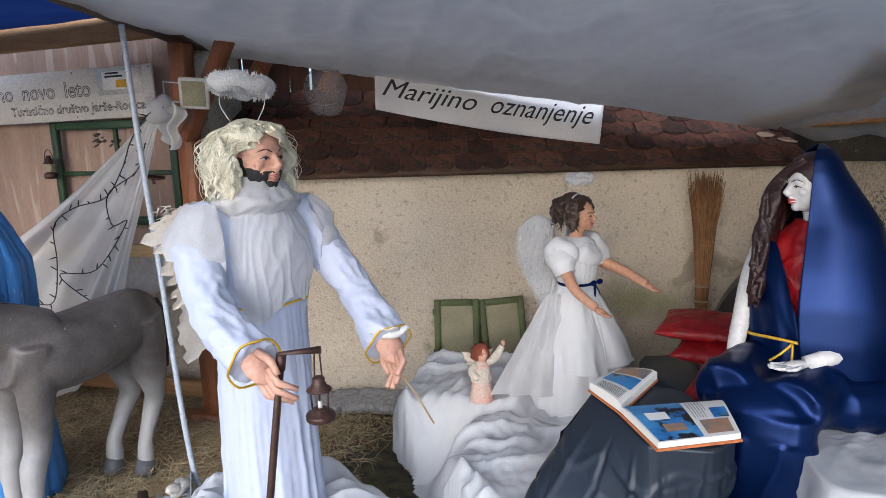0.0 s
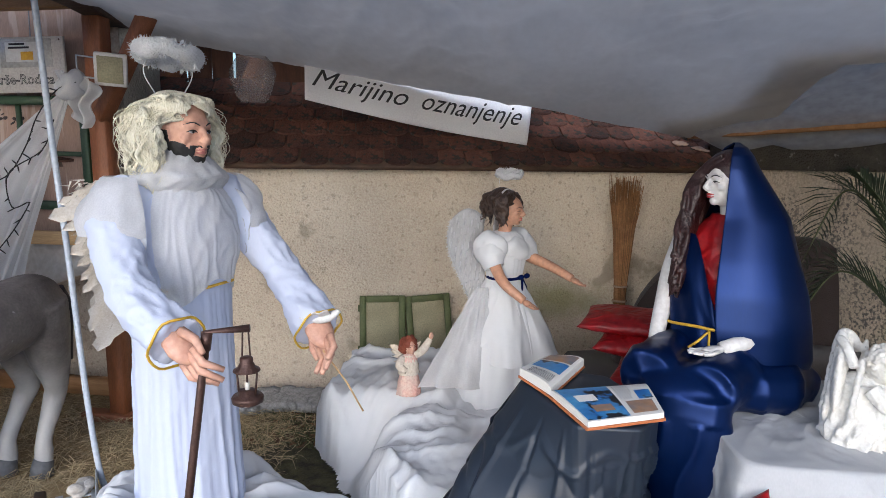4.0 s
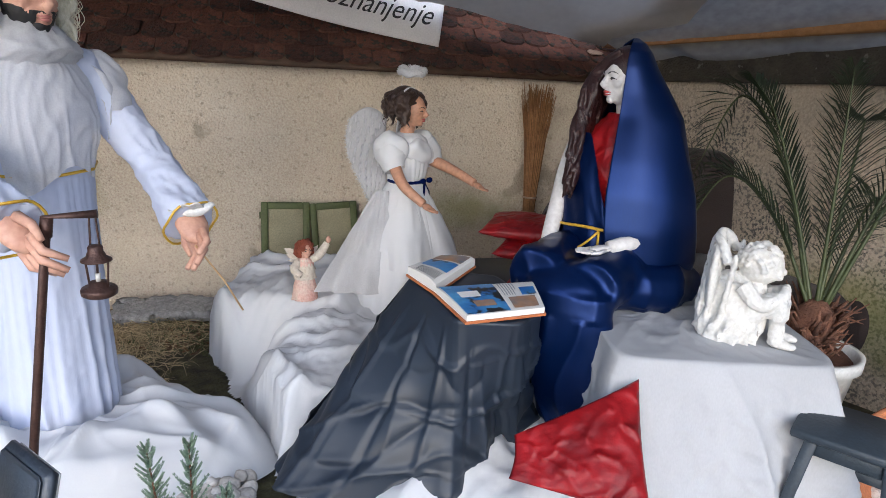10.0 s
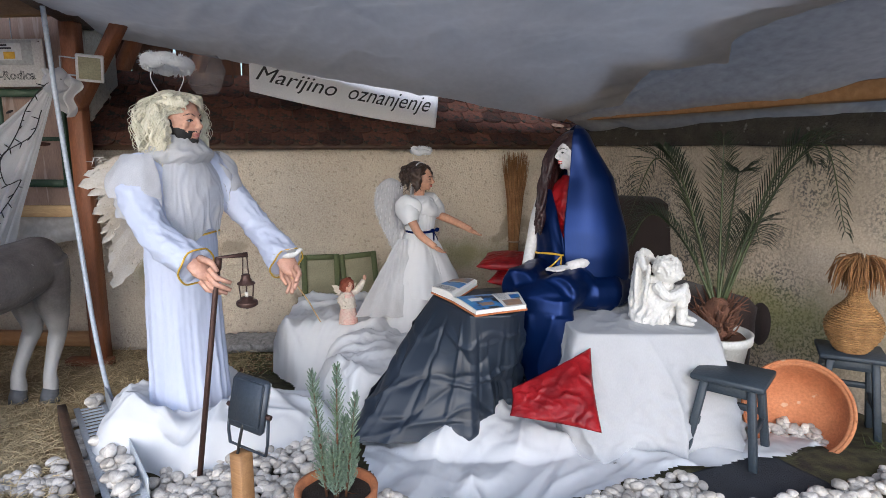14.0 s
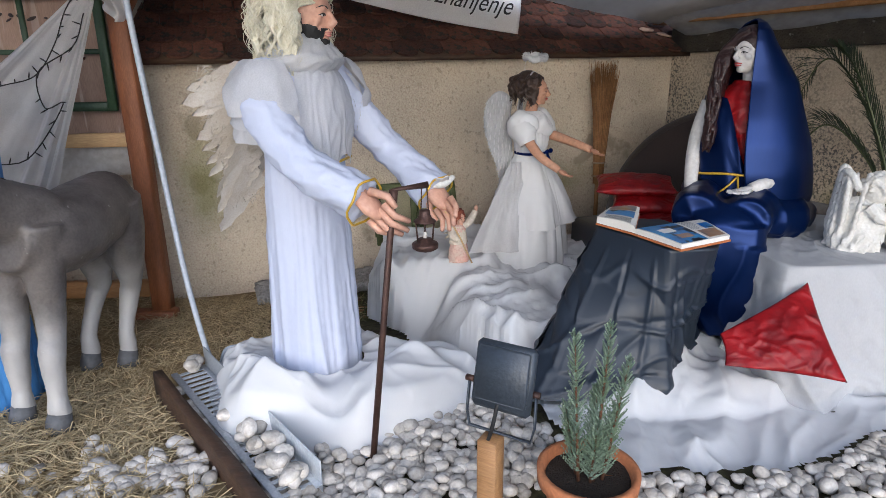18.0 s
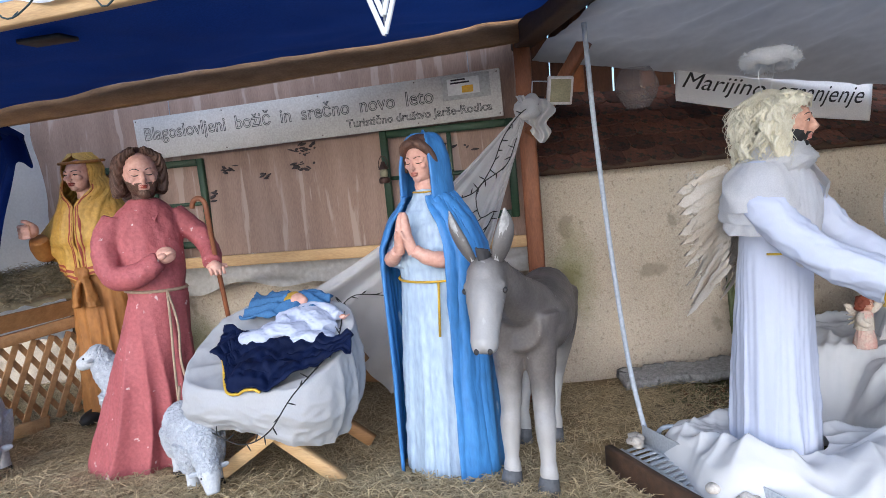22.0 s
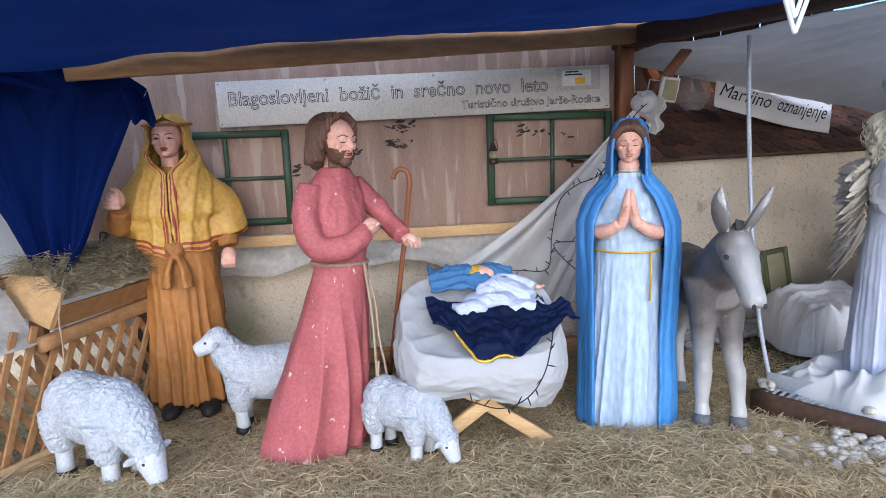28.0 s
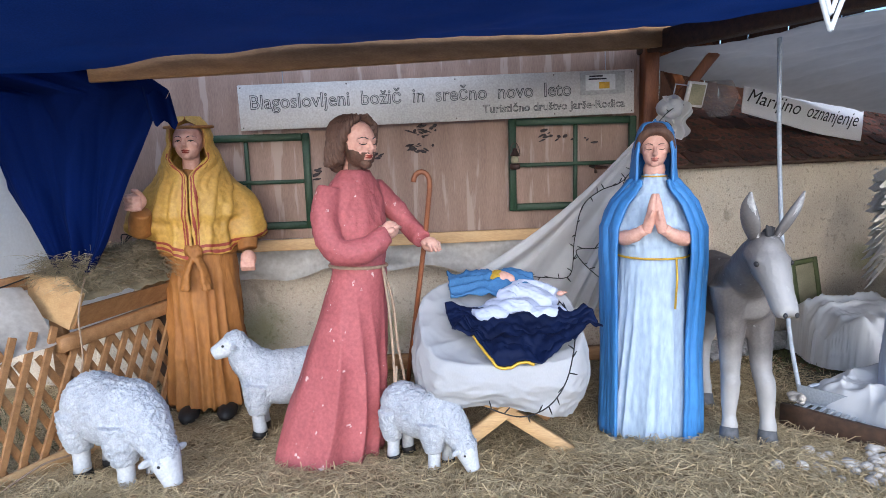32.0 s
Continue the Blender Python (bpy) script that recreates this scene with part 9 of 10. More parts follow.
light_string("light_string", curve_points(b_line, 6), "dark string lights tangled on the net curtain", 7)


# ---- cradle with the child ----
def cradle():
    cr = thing("cradle", "crossed-leg wooden crib wrapped in white cloth", "cradle")
    for y0 in (2.69, 3.13):
        for a, b in (((-2.66, y0 - 0.02, 0.05), (-1.93, y0 + 0.02, 0.56)), ((-1.95, y0 + 0.05, 0.05), (-2.66, y0 + 0.05, 0.56))):
            bm = bmesh.new()
            rough_beam(bm, a, b, 0.045, 0.065, wave=0.003, seed=a[0])
            part("leg", bm, light_pine if y0 < 2.9 else pine, cr)
    bm = bmesh.new()
    def place(u, v):
        a = 2 * math.pi * u
        k = (abs(math.cos(a)) ** 3 + abs(math.sin(a)) ** 3) ** (-1 / 3)
        if v < 0.42:
            t = v / 0.42
            x, y = 0.40 * k * math.cos(a) * t, 0.33 * k * math.sin(a) * t
            z = 0.74 + 0.42 * y - 0.06 * (1 - t * t) + 0.012 * crease((x, y, 0), 6, 3)
        else:
            t = (v - 0.42) / 0.58
            r = 1 + 0.14 * math.sin(math.pi * t) - 0.14 * t
            f = 0.018 * t ** 0.5 * (0.9 * ((1 - abs(math.sin(5 * a + 2 * math.sin(2 * a) + 0.8 * t))) ** 1.5 * 2 - 0.8) + crease((math.cos(a), math.sin(a), t), 2.6, 2) + 0.4 * crease((math.cos(a), math.sin(a), t), 6.5, 3))
            x, y = (0.40 * k * r + f) * math.cos(a), (0.33 * k * r + f) * math.sin(a)
            edge = 0.74 + 0.42 * 0.33 * k * math.sin(a)
            z = edge - t * (edge - 0.33) - 0.06 * t * math.cos(2 * a + 0.6)
        return (-2.29 + x, 2.83 + y, z)
    sheet(bm, place, 200, 70)
    bmesh.ops.remove_doubles(bm, verts=bm.verts[:], dist=0.0006)
    part("white_wrap", bm, sheet_cloth, cr, "bunched white cloth wrap")
    return place


crib_at = cradle()


def crib_z(x, y):
    return 0.74 + 0.42 * (y - 2.83)


navy = material("navy_velvet", (0.004, 0.010, 0.045), 0.7, (0.0025, 0.006, 0.028), 9, 150, 0.05, wrinkle=(9.0, 0.5), spec=0.15)
light_blue = material("light_blue_cloth", (0.06, 0.16, 0.33), 0.8, (0.05, 0.15, 0.33), 5, 150, 0.05, wrinkle=(8.0, 0.4))
bm = bmesh.new()
def navy_at(u, v):
    tip = max(0.0, 1 - abs(u - 0.42) / 0.5)
    x = -2.56 + 0.72 * u + 0.03 * v
    hi, lo = 2.86 - 0.08 * u, 2.74 - 0.06 * u - 0.26 * tip ** 0.7 + 0.03 * math.sin(u * 17)
    y = hi + (lo - hi) * v + 0.015 * math.sin(u * 21)
    n = crease((x, y, 0), 6.5, 4)
    return (x, y + 0.02 * noise.noise((u * 9, v * 9, 0)), crib_z(x, max(y, 2.52)) + 0.045 - max(0, 2.52 - y) * 1.4 + 0.030 * n + 0.012 * crease((x, y, 0), 15, 2))
sheet(bm, navy_at, 80, 56, thick=0.008)
nb = tagged(part("navy_blanket", bm, navy), label="crumpled navy velvet blanket with gold fringe on the crib", category="blanket")
bm = bmesh.new()
tube(bm, [Vector(navy_at(0.12 + 0.36 * k / 30, 1.0)) + Vector((0, -0.006, -0.006)) for k in range(31)], 0.007, 6)
part("fringe", bm, gold, nb, "gold fringe")
bm = bmesh.new()
sheet(bm, lambda u, v: (-2.52 + 0.46 * u, 2.95 + 0.20 * v - 0.02 * u, crib_z(0, 2.95 + 0.20 * v) + 0.045 + 0.035 * math.sin(math.pi * u) * math.sin(math.pi * v) ** 0.5 + 0.022 * crease((u * 1.3, v, 0), 3.5, 1)), 50, 30, thick=0.012)
tagged(part("blue_cushion_cloth", bm, light_blue), label="light blue cloth under the child's head", category="cloth")
bm = bmesh.new()
hd = Vector((-2.235, 3.06, 0.880))
gown = bmesh.new()
tube(gown, curve_points([hd + Vector((0.03, -0.03, -0.03)), hd + Vector((0.12, -0.09, -0.055)), hd + Vector((0.24, -0.18, -0.10))], 6), [0.04, 0.055, 0.065, 0.072, 0.075, 0.076, 0.075, 0.074, 0.072, 0.07, 0.066, 0.06, 0.05], 14, flat=0.7)
blob(gown, hd + Vector((0.02, -0.20, -0.085)), (0.14, 0.10, 0.035), 0, 3, 0.03, 12)
blob(gown, hd + Vector((-0.10, -0.25, -0.10)), (0.11, 0.09, 0.032), 0, 3, 0.03, 12)
blob(gown, hd + Vector((0.16, -0.24, -0.12)), (0.14, 0.08, 0.035), 0, 3, 0.03, 12)
tube(gown, curve_points([hd + Vector((0.08, -0.03, -0.02)), hd + Vector((0.19, -0.05, -0.03)), hd + Vector((0.27, -0.10, -0.055))], 5), [0.034] * 6 + [0.028] * 5, 10)
tube(gown, curve_points([hd + Vector((0.05, -0.10, -0.03)), hd + Vector((-0.02, -0.16, -0.04)), hd + Vector((0.03, -0.21, -0.045))], 5), [0.034] * 6 + [0.028] * 5, 10)
gown = fuse(gown, 0.006, 2)
swell(gown, lambda p, n: 0.006 * crease(p, 13, 2) + 0.0025 * crease(p, 28, 4))
put(bm, gown, 0)
face_ = bmesh.new()
blob(face_, hd, (0.060, 0.060, 0.055), 0, 3)
blob(face_, hd + Vector((0.030, -0.012, 0.036)), (0.012, 0.012, 0.014), 0, 2)
blob(face_, hd + Vector((0.040, -0.020, 0.012)), (0.028, 0.028, 0.03), 0, 2)
put(bm, fuse(face_, 0.005, 2), 1)
curl = bmesh.new()
blob(curl, hd + Vector((-0.024, 0.012, 0.0)), (0.056, 0.064, 0.058), 0, 4)
swell(curl, lambda p, n: 0.007 * crease(p, 40, 2))
put(bm, curl, 2)
blob(bm, hd + Vector((0.29, -0.11, -0.055)), (0.020, 0.016, 0.014), 1, 2)
for k in range(4):
    tube(bm, [hd + Vector((0.30, -0.12 + 0.009 * k, -0.055)), hd + Vector((0.322, -0.125 + 0.009 * k, -0.048))], [0.005, 0.003], 5, 1)
statue("infant_figure", bm, [robe_white, face_paint, gold], (0, 0, 0), 0, "infant doll in a white gown lying in the crib", "doll")

# crook of the Joseph figure
bm = bmesh.new()
top = Vector((-2.612, 2.93, 1.40))
arc = [top + Vector((0.040 * (1 - math.cos(t)) * -1, 0, 0.05 * math.sin(t) + 0.03)) for t in (math.pi * k / 8 for k in range(9))]
tube(bm, [(-2.79, 3.36, 0.02), (-2.70, 3.14, 0.70), (-2.64, 2.995, 1.15), top] + arc, 0.0135, 10)
tagged(part("shepherd_crook", bm, red_wood), label="brown wooden crook with a curved handle", category="crook")


# ---- sheep and donkey statues ----
wool = material("painted_wool", (0.48, 0.505, 0.545), 0.75, (0.38, 0.405, 0.45), 26, 120, 0.5, wrinkle=(34.0, 0.4))
smooth_white = material("painted_sheep_face", (0.58, 0.60, 0.63), 0.6, (0.50, 0.52, 0.55), 8, 70, 0.1)


def sheep(at, turn, size, grazing, label):
    """It looks along +x."""
    bm = bmesh.new()
    body = bmesh.new()
    blob(body, (0.0, 0, 0.345), (0.27, 0.15, 0.165), 0, 4)
    blob(body, (-0.13, 0, 0.37), (0.15, 0.145, 0.15), 0, 3)
    blob(body, (0.13, 0, 0.37), (0.13, 0.135, 0.15), 0, 3)
    if grazing:
        neck, head, nose = Vector((0.22, 0, 0.36)), Vector((0.36, -0.02, 0.21)), Vector((0.425, -0.03, 0.085))
    else:
        neck, head, nose = Vector((0.20, 0, 0.45)), Vector((0.28, 0.0, 0.575)), Vector((0.40, 0.03, 0.525))
    tube(body, curve_points([Vector((0.10, 0, 0.38)), neck, neck.lerp(head, 0.6), head], 6), [0.13 - 0.0035 * i for i in range(19)], 16)
    blob(body, head, (0.075, 0.072, 0.078), 0, 3)
    feet = ((0.16, -0.075), (0.16, 0.075), (-0.17, -0.075), (-0.17, 0.075))
    for x_, y_ in feet:
        tube(body, [(x_ * 0.95, y_ * 0.9, 0.34), (x_, y_, 0.24), (x_ + 0.004, y_, 0.15)], [0.10, 0.082, 0.056], 14)
    tube(body, [(-0.24, 0, 0.42), (-0.285, 0, 0.36), (-0.285, 0, 0.26)], [0.03, 0.036, 0.022], 10)
    body = fuse(body, 0.0065, 4)
    def fleece(p, n):
        q = p + 0.02 * Vector((noise.noise(p * 22), noise.noise(p * 22 + Vector((7, 7, 7))), noise.noise(p * 22 + Vector((3, 9, 1)))))
        curl_ = (1 - abs(noise.noise(q * 38))) ** 2.5 + 0.5 * (1 - abs(noise.noise(q * 70 + Vector((4, 4, 4))))) ** 3
        return 0.010 * (curl_ - 0.8) * smooth(0.12, 0.2, p.z)
    swell(body, fleece)
    put(bm, body, 0)
    d = (nose - head).normalized()
    muzzle = bmesh.new()
    tube(muzzle, curve_points([head - d * 0.01, head.lerp(nose, 0.5), nose, nose + d * 0.012], 5), [0.068] * 3 + [0.066, 0.062] + [0.058, 0.054, 0.050, 0.047, 0.044] + [0.041, 0.038, 0.034, 0.028, 0.020, 0.010], 16)
    for s in (-1, 1):
        blob(muzzle, head + Vector((0, s * 0.088, -0.008)) - d * 0.005, (0.020, 0.045, 0.014) if not grazing else (0.014, 0.045, 0.020), 0, 2)
        blob(muzzle, head.lerp(nose, 0.36) + Vector((0.010, s * 0.045, 0.024)), (0.018, 0.014, 0.016), 0, 2)
    put(bm, fuse(muzzle, 0.006, 2), 1)
    for s in (-1, 1):
        blob(bm, head.lerp(nose, 0.38) + Vector((0.014, s * 0.056, 0.022)), (0.009, 0.006, 0.008), 2, 2)
        blob(bm, nose + Vector((0.012, s * 0.013, 0.006)), (0.006, 0.005, 0.004), 2, 2)
    for x_, y_ in feet:
        tube(bm, curve_points([(x_, y_, 0.22), (x_ + 0.005, y_, 0.13), (x_, y_, 0.04)], 4), [0.052, 0.048, 0.044, 0.041, 0.040, 0.039, 0.039, 0.040, 0.042], 14, 1)
        tube(bm, [(x_, y_, 0.042), (x_ + 0.008, y_, 0.0)], [0.042, 0.047], 14, 2)
    ob = part("sheep_statue", bm, [wool, smooth_white, black_paint])
    ob.matrix_world = pose(*at, 0, 0, turn) @ Matrix.Diagonal((size, size, size, 1))
    return tagged(ob, label=label, category="sheep statue", group="sheep statues")


sheep((-4.19, 2.78, 0.03), -32, 1.02, True, "white plaster sheep statue grazing beside the lattice")
sheep((-3.45, 3.27, 0.02), 184, 0.93, False, "white plaster sheep statue with its head raised")
sheep((-2.71, 2.68, 0.07), -40, 0.76, True, "small white plaster sheep statue grazing by the crib")


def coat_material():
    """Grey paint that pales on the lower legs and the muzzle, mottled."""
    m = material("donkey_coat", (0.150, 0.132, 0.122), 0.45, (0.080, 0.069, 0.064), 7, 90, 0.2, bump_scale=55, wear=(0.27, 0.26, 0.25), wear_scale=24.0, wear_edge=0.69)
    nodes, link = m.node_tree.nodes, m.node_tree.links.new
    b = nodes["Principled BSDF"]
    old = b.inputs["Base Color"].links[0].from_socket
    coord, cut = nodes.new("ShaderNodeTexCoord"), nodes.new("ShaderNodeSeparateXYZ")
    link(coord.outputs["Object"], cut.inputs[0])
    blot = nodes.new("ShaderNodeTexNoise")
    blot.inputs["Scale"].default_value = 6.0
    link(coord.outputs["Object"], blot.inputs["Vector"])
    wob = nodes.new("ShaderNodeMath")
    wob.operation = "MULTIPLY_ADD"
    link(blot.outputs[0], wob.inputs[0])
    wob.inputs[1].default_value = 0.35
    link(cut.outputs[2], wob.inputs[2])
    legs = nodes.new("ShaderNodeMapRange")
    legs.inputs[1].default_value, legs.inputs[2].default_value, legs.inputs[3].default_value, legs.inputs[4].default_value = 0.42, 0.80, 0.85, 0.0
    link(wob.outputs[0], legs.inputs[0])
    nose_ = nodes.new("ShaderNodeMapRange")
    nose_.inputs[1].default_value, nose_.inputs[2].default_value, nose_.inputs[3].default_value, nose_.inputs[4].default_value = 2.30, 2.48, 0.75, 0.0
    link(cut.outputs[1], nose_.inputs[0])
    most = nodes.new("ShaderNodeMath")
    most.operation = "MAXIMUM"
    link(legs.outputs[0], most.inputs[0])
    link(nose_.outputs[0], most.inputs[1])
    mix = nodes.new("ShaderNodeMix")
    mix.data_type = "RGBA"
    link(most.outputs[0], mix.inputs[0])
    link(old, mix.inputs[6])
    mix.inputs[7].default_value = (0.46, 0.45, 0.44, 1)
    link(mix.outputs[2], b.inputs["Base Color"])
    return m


def donkey():
    pale = material("donkey_pale", (0.55, 0.54, 0.53), 0.75, (0.33, 0.32, 0.31), 30, 60, 0.3)
    dark = material("donkey_dark", (0.03, 0.028, 0.03), 0.6)
    hoof = material("donkey_hoof", (0.13, 0.13, 0.135), 0.6)
    bm = bmesh.new()
    body = bmesh.new()
    def limb(pts, rad, n=18, flat=1.0):
        tube(body, curve_points(pts, 6), [q[0] for q in curve_points([(r_, 0, 0) for r_ in rad], 6)], n, 0, flat)
    limb([(-0.87, 3.45, 0.80), (-0.88, 3.36, 0.815), (-0.91, 3.20, 0.79), (-0.955, 3.00, 0.775), (-1.00, 2.84, 0.79), (-1.04, 2.72, 0.81)], [0.07, 0.138, 0.16, 0.165, 0.158, 0.11])
    limb([(-1.00, 2.88, 0.85), (-1.05, 2.74, 0.93), (-1.09, 2.61, 1.03), (-1.115, 2.51, 1.095)], [0.135, 0.115, 0.092, 0.082])
    blob(body, (-1.12, 2.49, 1.09), (0.078, 0.095, 0.088), 0, 3)
    limb([(-1.12, 2.52, 1.095), (-1.12, 2.43, 1.02), (-1.12, 2.36, 0.92), (-1.12, 2.31, 0.855), (-1.12, 2.295, 0.83)], [0.085, 0.080, 0.060, 0.055, 0.040])
    blob(body, (-1.12, 2.46, 1.015), (0.068, 0.078, 0.082), 0, 3)
    for s in (-1, 1):
        blob(body, (-1.12 + s * 0.062, 2.43, 1.06), (0.026, 0.034, 0.020), 0, 2)
        blob(body, (-1.12 + s * 0.026, 2.285, 0.845), (0.022, 0.018, 0.022), 0, 2)
    hooves = []
    for (x_, y_), (hx, hy), back in (((-0.955, 2.78), (-0.945, 2.68), False), ((-1.10, 2.79), (-1.115, 2.74), False), ((-0.83, 3.36), (-0.885, 3.33), True), ((-0.98, 3.36), (-1.055, 3.31), True)):
        if back:
            limb([(x_, y_ - 0.04, 0.84), (x_ - 0.01, y_ + 0.0, 0.62), (x_ - 0.02, y_ + 0.05, 0.42), ((x_ - 0.02 + hx) / 2, y_ + 0.05, 0.34), (hx, hy + 0.02, 0.18), (hx, hy + 0.005, 0.11), (hx, hy, ground_z(hx, hy) + 0.05)], [0.12, 0.10, 0.054, 0.048, 0.036, 0.042, 0.042], 14)
        else:
            limb([(x_, y_ + 0.02, 0.86), (x_, y_, 0.62), ((x_ * 2 + hx) / 3, (y_ * 2 + hy) / 3, 0.42), ((x_ + hx * 2) / 3, (y_ + hy * 2) / 3, 0.36), (hx, hy + 0.01, 0.21), (hx, hy, 0.15), (hx, hy, ground_z(hx, hy) + 0.05)], [0.105, 0.068, 0.050, 0.050, 0.036, 0.042, 0.042], 14)
        hooves.append((hx, hy))
    body = fuse(body, 0.010, 5)
    swell(body, lambda p, n: 0.004 * noise.noise(p * 9) + 0.0015 * noise.noise(p * 40))
    put(bm, body, 0)
    for hx, hy in hooves:
        gz = ground_z(hx, hy)
        tube(bm, [(hx, hy, gz + 0.075), (hx - 0.005, hy - 0.010, gz + 0.04), (hx - 0.005, hy - 0.016, gz + 0.002)], [0.043, 0.048, 0.054], 14, 3)
    for s in (-1, 1):
        blob(bm, (-1.12 + s * 0.026, 2.270, 0.842), (0.010, 0.007, 0.013), 2, 2)
        blob(bm, (-1.12 + s * 0.080, 2.417, 1.043), (0.010, 0.016, 0.013), 2, 2)
        base, tip = Vector((-1.12 + s * 0.045, 2.50, 1.135)), Vector((-1.125 + s * 0.11, 2.43 if s < 0 else 2.39, 1.362))
        line = [base, base.lerp(tip, 0.35) + Vector((s * 0.01, 0, 0)), base.lerp(tip, 0.7) + Vector((s * 0.012, 0, 0)), tip]
        rad = [0.024, 0.029, 0.034, 0.038, 0.041, 0.043, 0.044, 0.044, 0.042, 0.040, 0.036, 0.031, 0.025, 0.018, 0.011, 0.004]
        tube(bm, curve_points(line, 5), rad, 14, 0, flat=0.5)
        tube(bm, [p + Vector((0, -0.010, 0.002)) for p in curve_points(line, 5)], [r_ * 0.72 for r_ in rad], 12, 1, flat=0.45)
    mane = bmesh.new()
    rng = random.Random(31)
    for k in range(60):
        t = k / 59
        p = Vector((-1.12 + 0.11 * t + rng.uniform(-0.012, 0.012), 2.45 + 0.38 * t, 1.185 - 0.205 * t))
        tube(mane, [p - Vector((0, 0, 0.03)), p + Vector((rng.uniform(-0.02, 0.02), rng.uniform(-0.02, 0.01), 0.028))], [0.014, 0.006], 5)
    put(bm, fuse(mane, 0.006, 1), 2)
    tube(bm, curve_points([(-0.865, 3.49, 0.86), (-0.855, 3.53, 0.74), (-0.865, 3.52, 0.50)], 5), [0.025] * 6 + [0.02] * 5, 8, 2)
    for v in bm.verts:
        v.co.x -= 0.07 * smooth(2.8, 3.4, v.co.y)
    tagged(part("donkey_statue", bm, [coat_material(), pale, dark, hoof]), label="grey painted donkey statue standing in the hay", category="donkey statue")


donkey()


# ---- hay rack with its lattice ----
FD = Vector((0.49, 0.872, 0)).normalized()
FN = Vector((FD.y, -FD.x, 0))
FAR = Vector((-4.21, 3.74, 0))
rack = thing("hay_rack", "wooden hay rack heaped with dry hay", "hay rack")
def rk(s, n, z):
    return FAR - FD * s + FN * n + Vector((0, 0, z))
for nm, a, b, w, h, m in (("front_rail", rk(-0.03, 0.03, 0.69), rk(0.76, 0.03, 0.64), 0.06, 0.075, pine), ("back_rail", rk(-0.03, -0.32, 0.93), rk(0.85, -0.32, 0.94), 0.05, 0.08, pine), ("far_post", rk(0.02, -0.05, 0.0), rk(0.02, -0.05, 0.72), 0.09, 0.09, dark_wood), ("near_post", rk(0.62, -0.16, 0.0), rk(0.62, -0.16, 0.9), 0.07, 0.07, pine)):
    bm = bmesh.new()
    rough_beam(bm, a, b, w, h, wave=0.004, seed=a.x)
    part(nm, bm, m, rack)
bm = bmesh.new()
q = [rk(-0.02, 0.02, 0.73), rk(0.66, 0.02, 0.70), rk(0.66, 0.11, 0.83), rk(-0.02, 0.11, 0.85)]
add(bm, q + [p - FN * 0.022 for p in q], [(0, 1, 2, 3), (7, 6, 5, 4), (0, 4, 5, 1), (1, 5, 6, 2), (2, 6, 7, 3), (3, 7, 4, 0)])
bmesh.ops.recalc_face_normals(bm, faces=bm.faces[:])
part("front_board", bm, pine, rack, shade=False)
for s in (0.655, -0.01):
    bm = bmesh.new()
    q = [rk(s, 0.01, 0.70), rk(s, 0.14, 0.90), rk(s, 0.02, 0.985), rk(s, -0.30, 0.98), rk(s, -0.30, 0.78)]
    add(bm, q + [p - FD * 0.025 for p in q], [(0, 1, 2, 3, 4), (9, 8, 7, 6, 5)] + [(i, (i + 1) % 5, 5 + (i + 1) % 5, 5 + i) for i in range(5)])
    bmesh.ops.recalc_face_normals(bm, faces=bm.faces[:])
    part("end_board", bm, light_pine, rack, shade=False)
lat = thing("lattice_fence", "crossed wooden lattice fence below the hay rack", "lattice fence")
slat_meshes = {}
def slat(a, b):
    bm = bmesh.new()
    beam(bm, a, b, 0.036, 0.018, 0.002, up=FN)
    part("slat", bm, pine, lat, shade=False)
for k in range(17):
    s0 = -0.05 + 0.105 * k
    ht = 0.62 if s0 < 0.8 else 0.74
    slat(rk(s0 + 0.12, 0.010, 0.05), rk(s0 - 0.14, 0.010, ht))
    slat(rk(s0 - 0.14, -0.012, 0.05), rk(s0 + 0.16, -0.012, ht - 0.02))
bm = bmesh.new()
rough_beam(bm, rk(0.35, 0.05, 0.05), rk(1.9, 0.05, 0.05), 0.03, 0.085, wave=0.003, seed=3)
part("bottom_rail", bm, light_pine, lat)
bm = bmesh.new()
rough_beam(bm, rk(0.9, -0.25, 0.86), rk(2.2, -0.35, 0.88), 0.03, 0.08, wave=0.003, seed=4)
part("top_rail", bm, light_pine, lat)
bm = bmesh.new()
sheet(bm, lambda u, v: rk(0.75 + 0.55 * u, 0.02 - 0.25 * (1 - v) + 0.02 * math.sin(u * 9), 0.93 - 0.26 * v - 0.12 * u * v + 0.02 * math.sin(u * 7 + v * 5)), 20, 14)
tagged(part("torn_plastic", bm, plastic), label="torn whitish plastic sheet over the fence", category="plastic sheet")
bm = bmesh.new()
tube(bm, curve_points([rk(0.62, 0.10, 0.98), rk(0.72, 0.16, 0.80), rk(0.70, 0.12, 0.55), rk(0.78, 0.12, 0.30), rk(0.74, 0.14, 0.10), rk(1.0, 0.16, 0.12), rk(1.25, 0.15, 0.06)], 8), 0.005, 6)
tagged(part("rope", bm, rope_mat), label="thin pale cord hanging on the fence", category="rope")


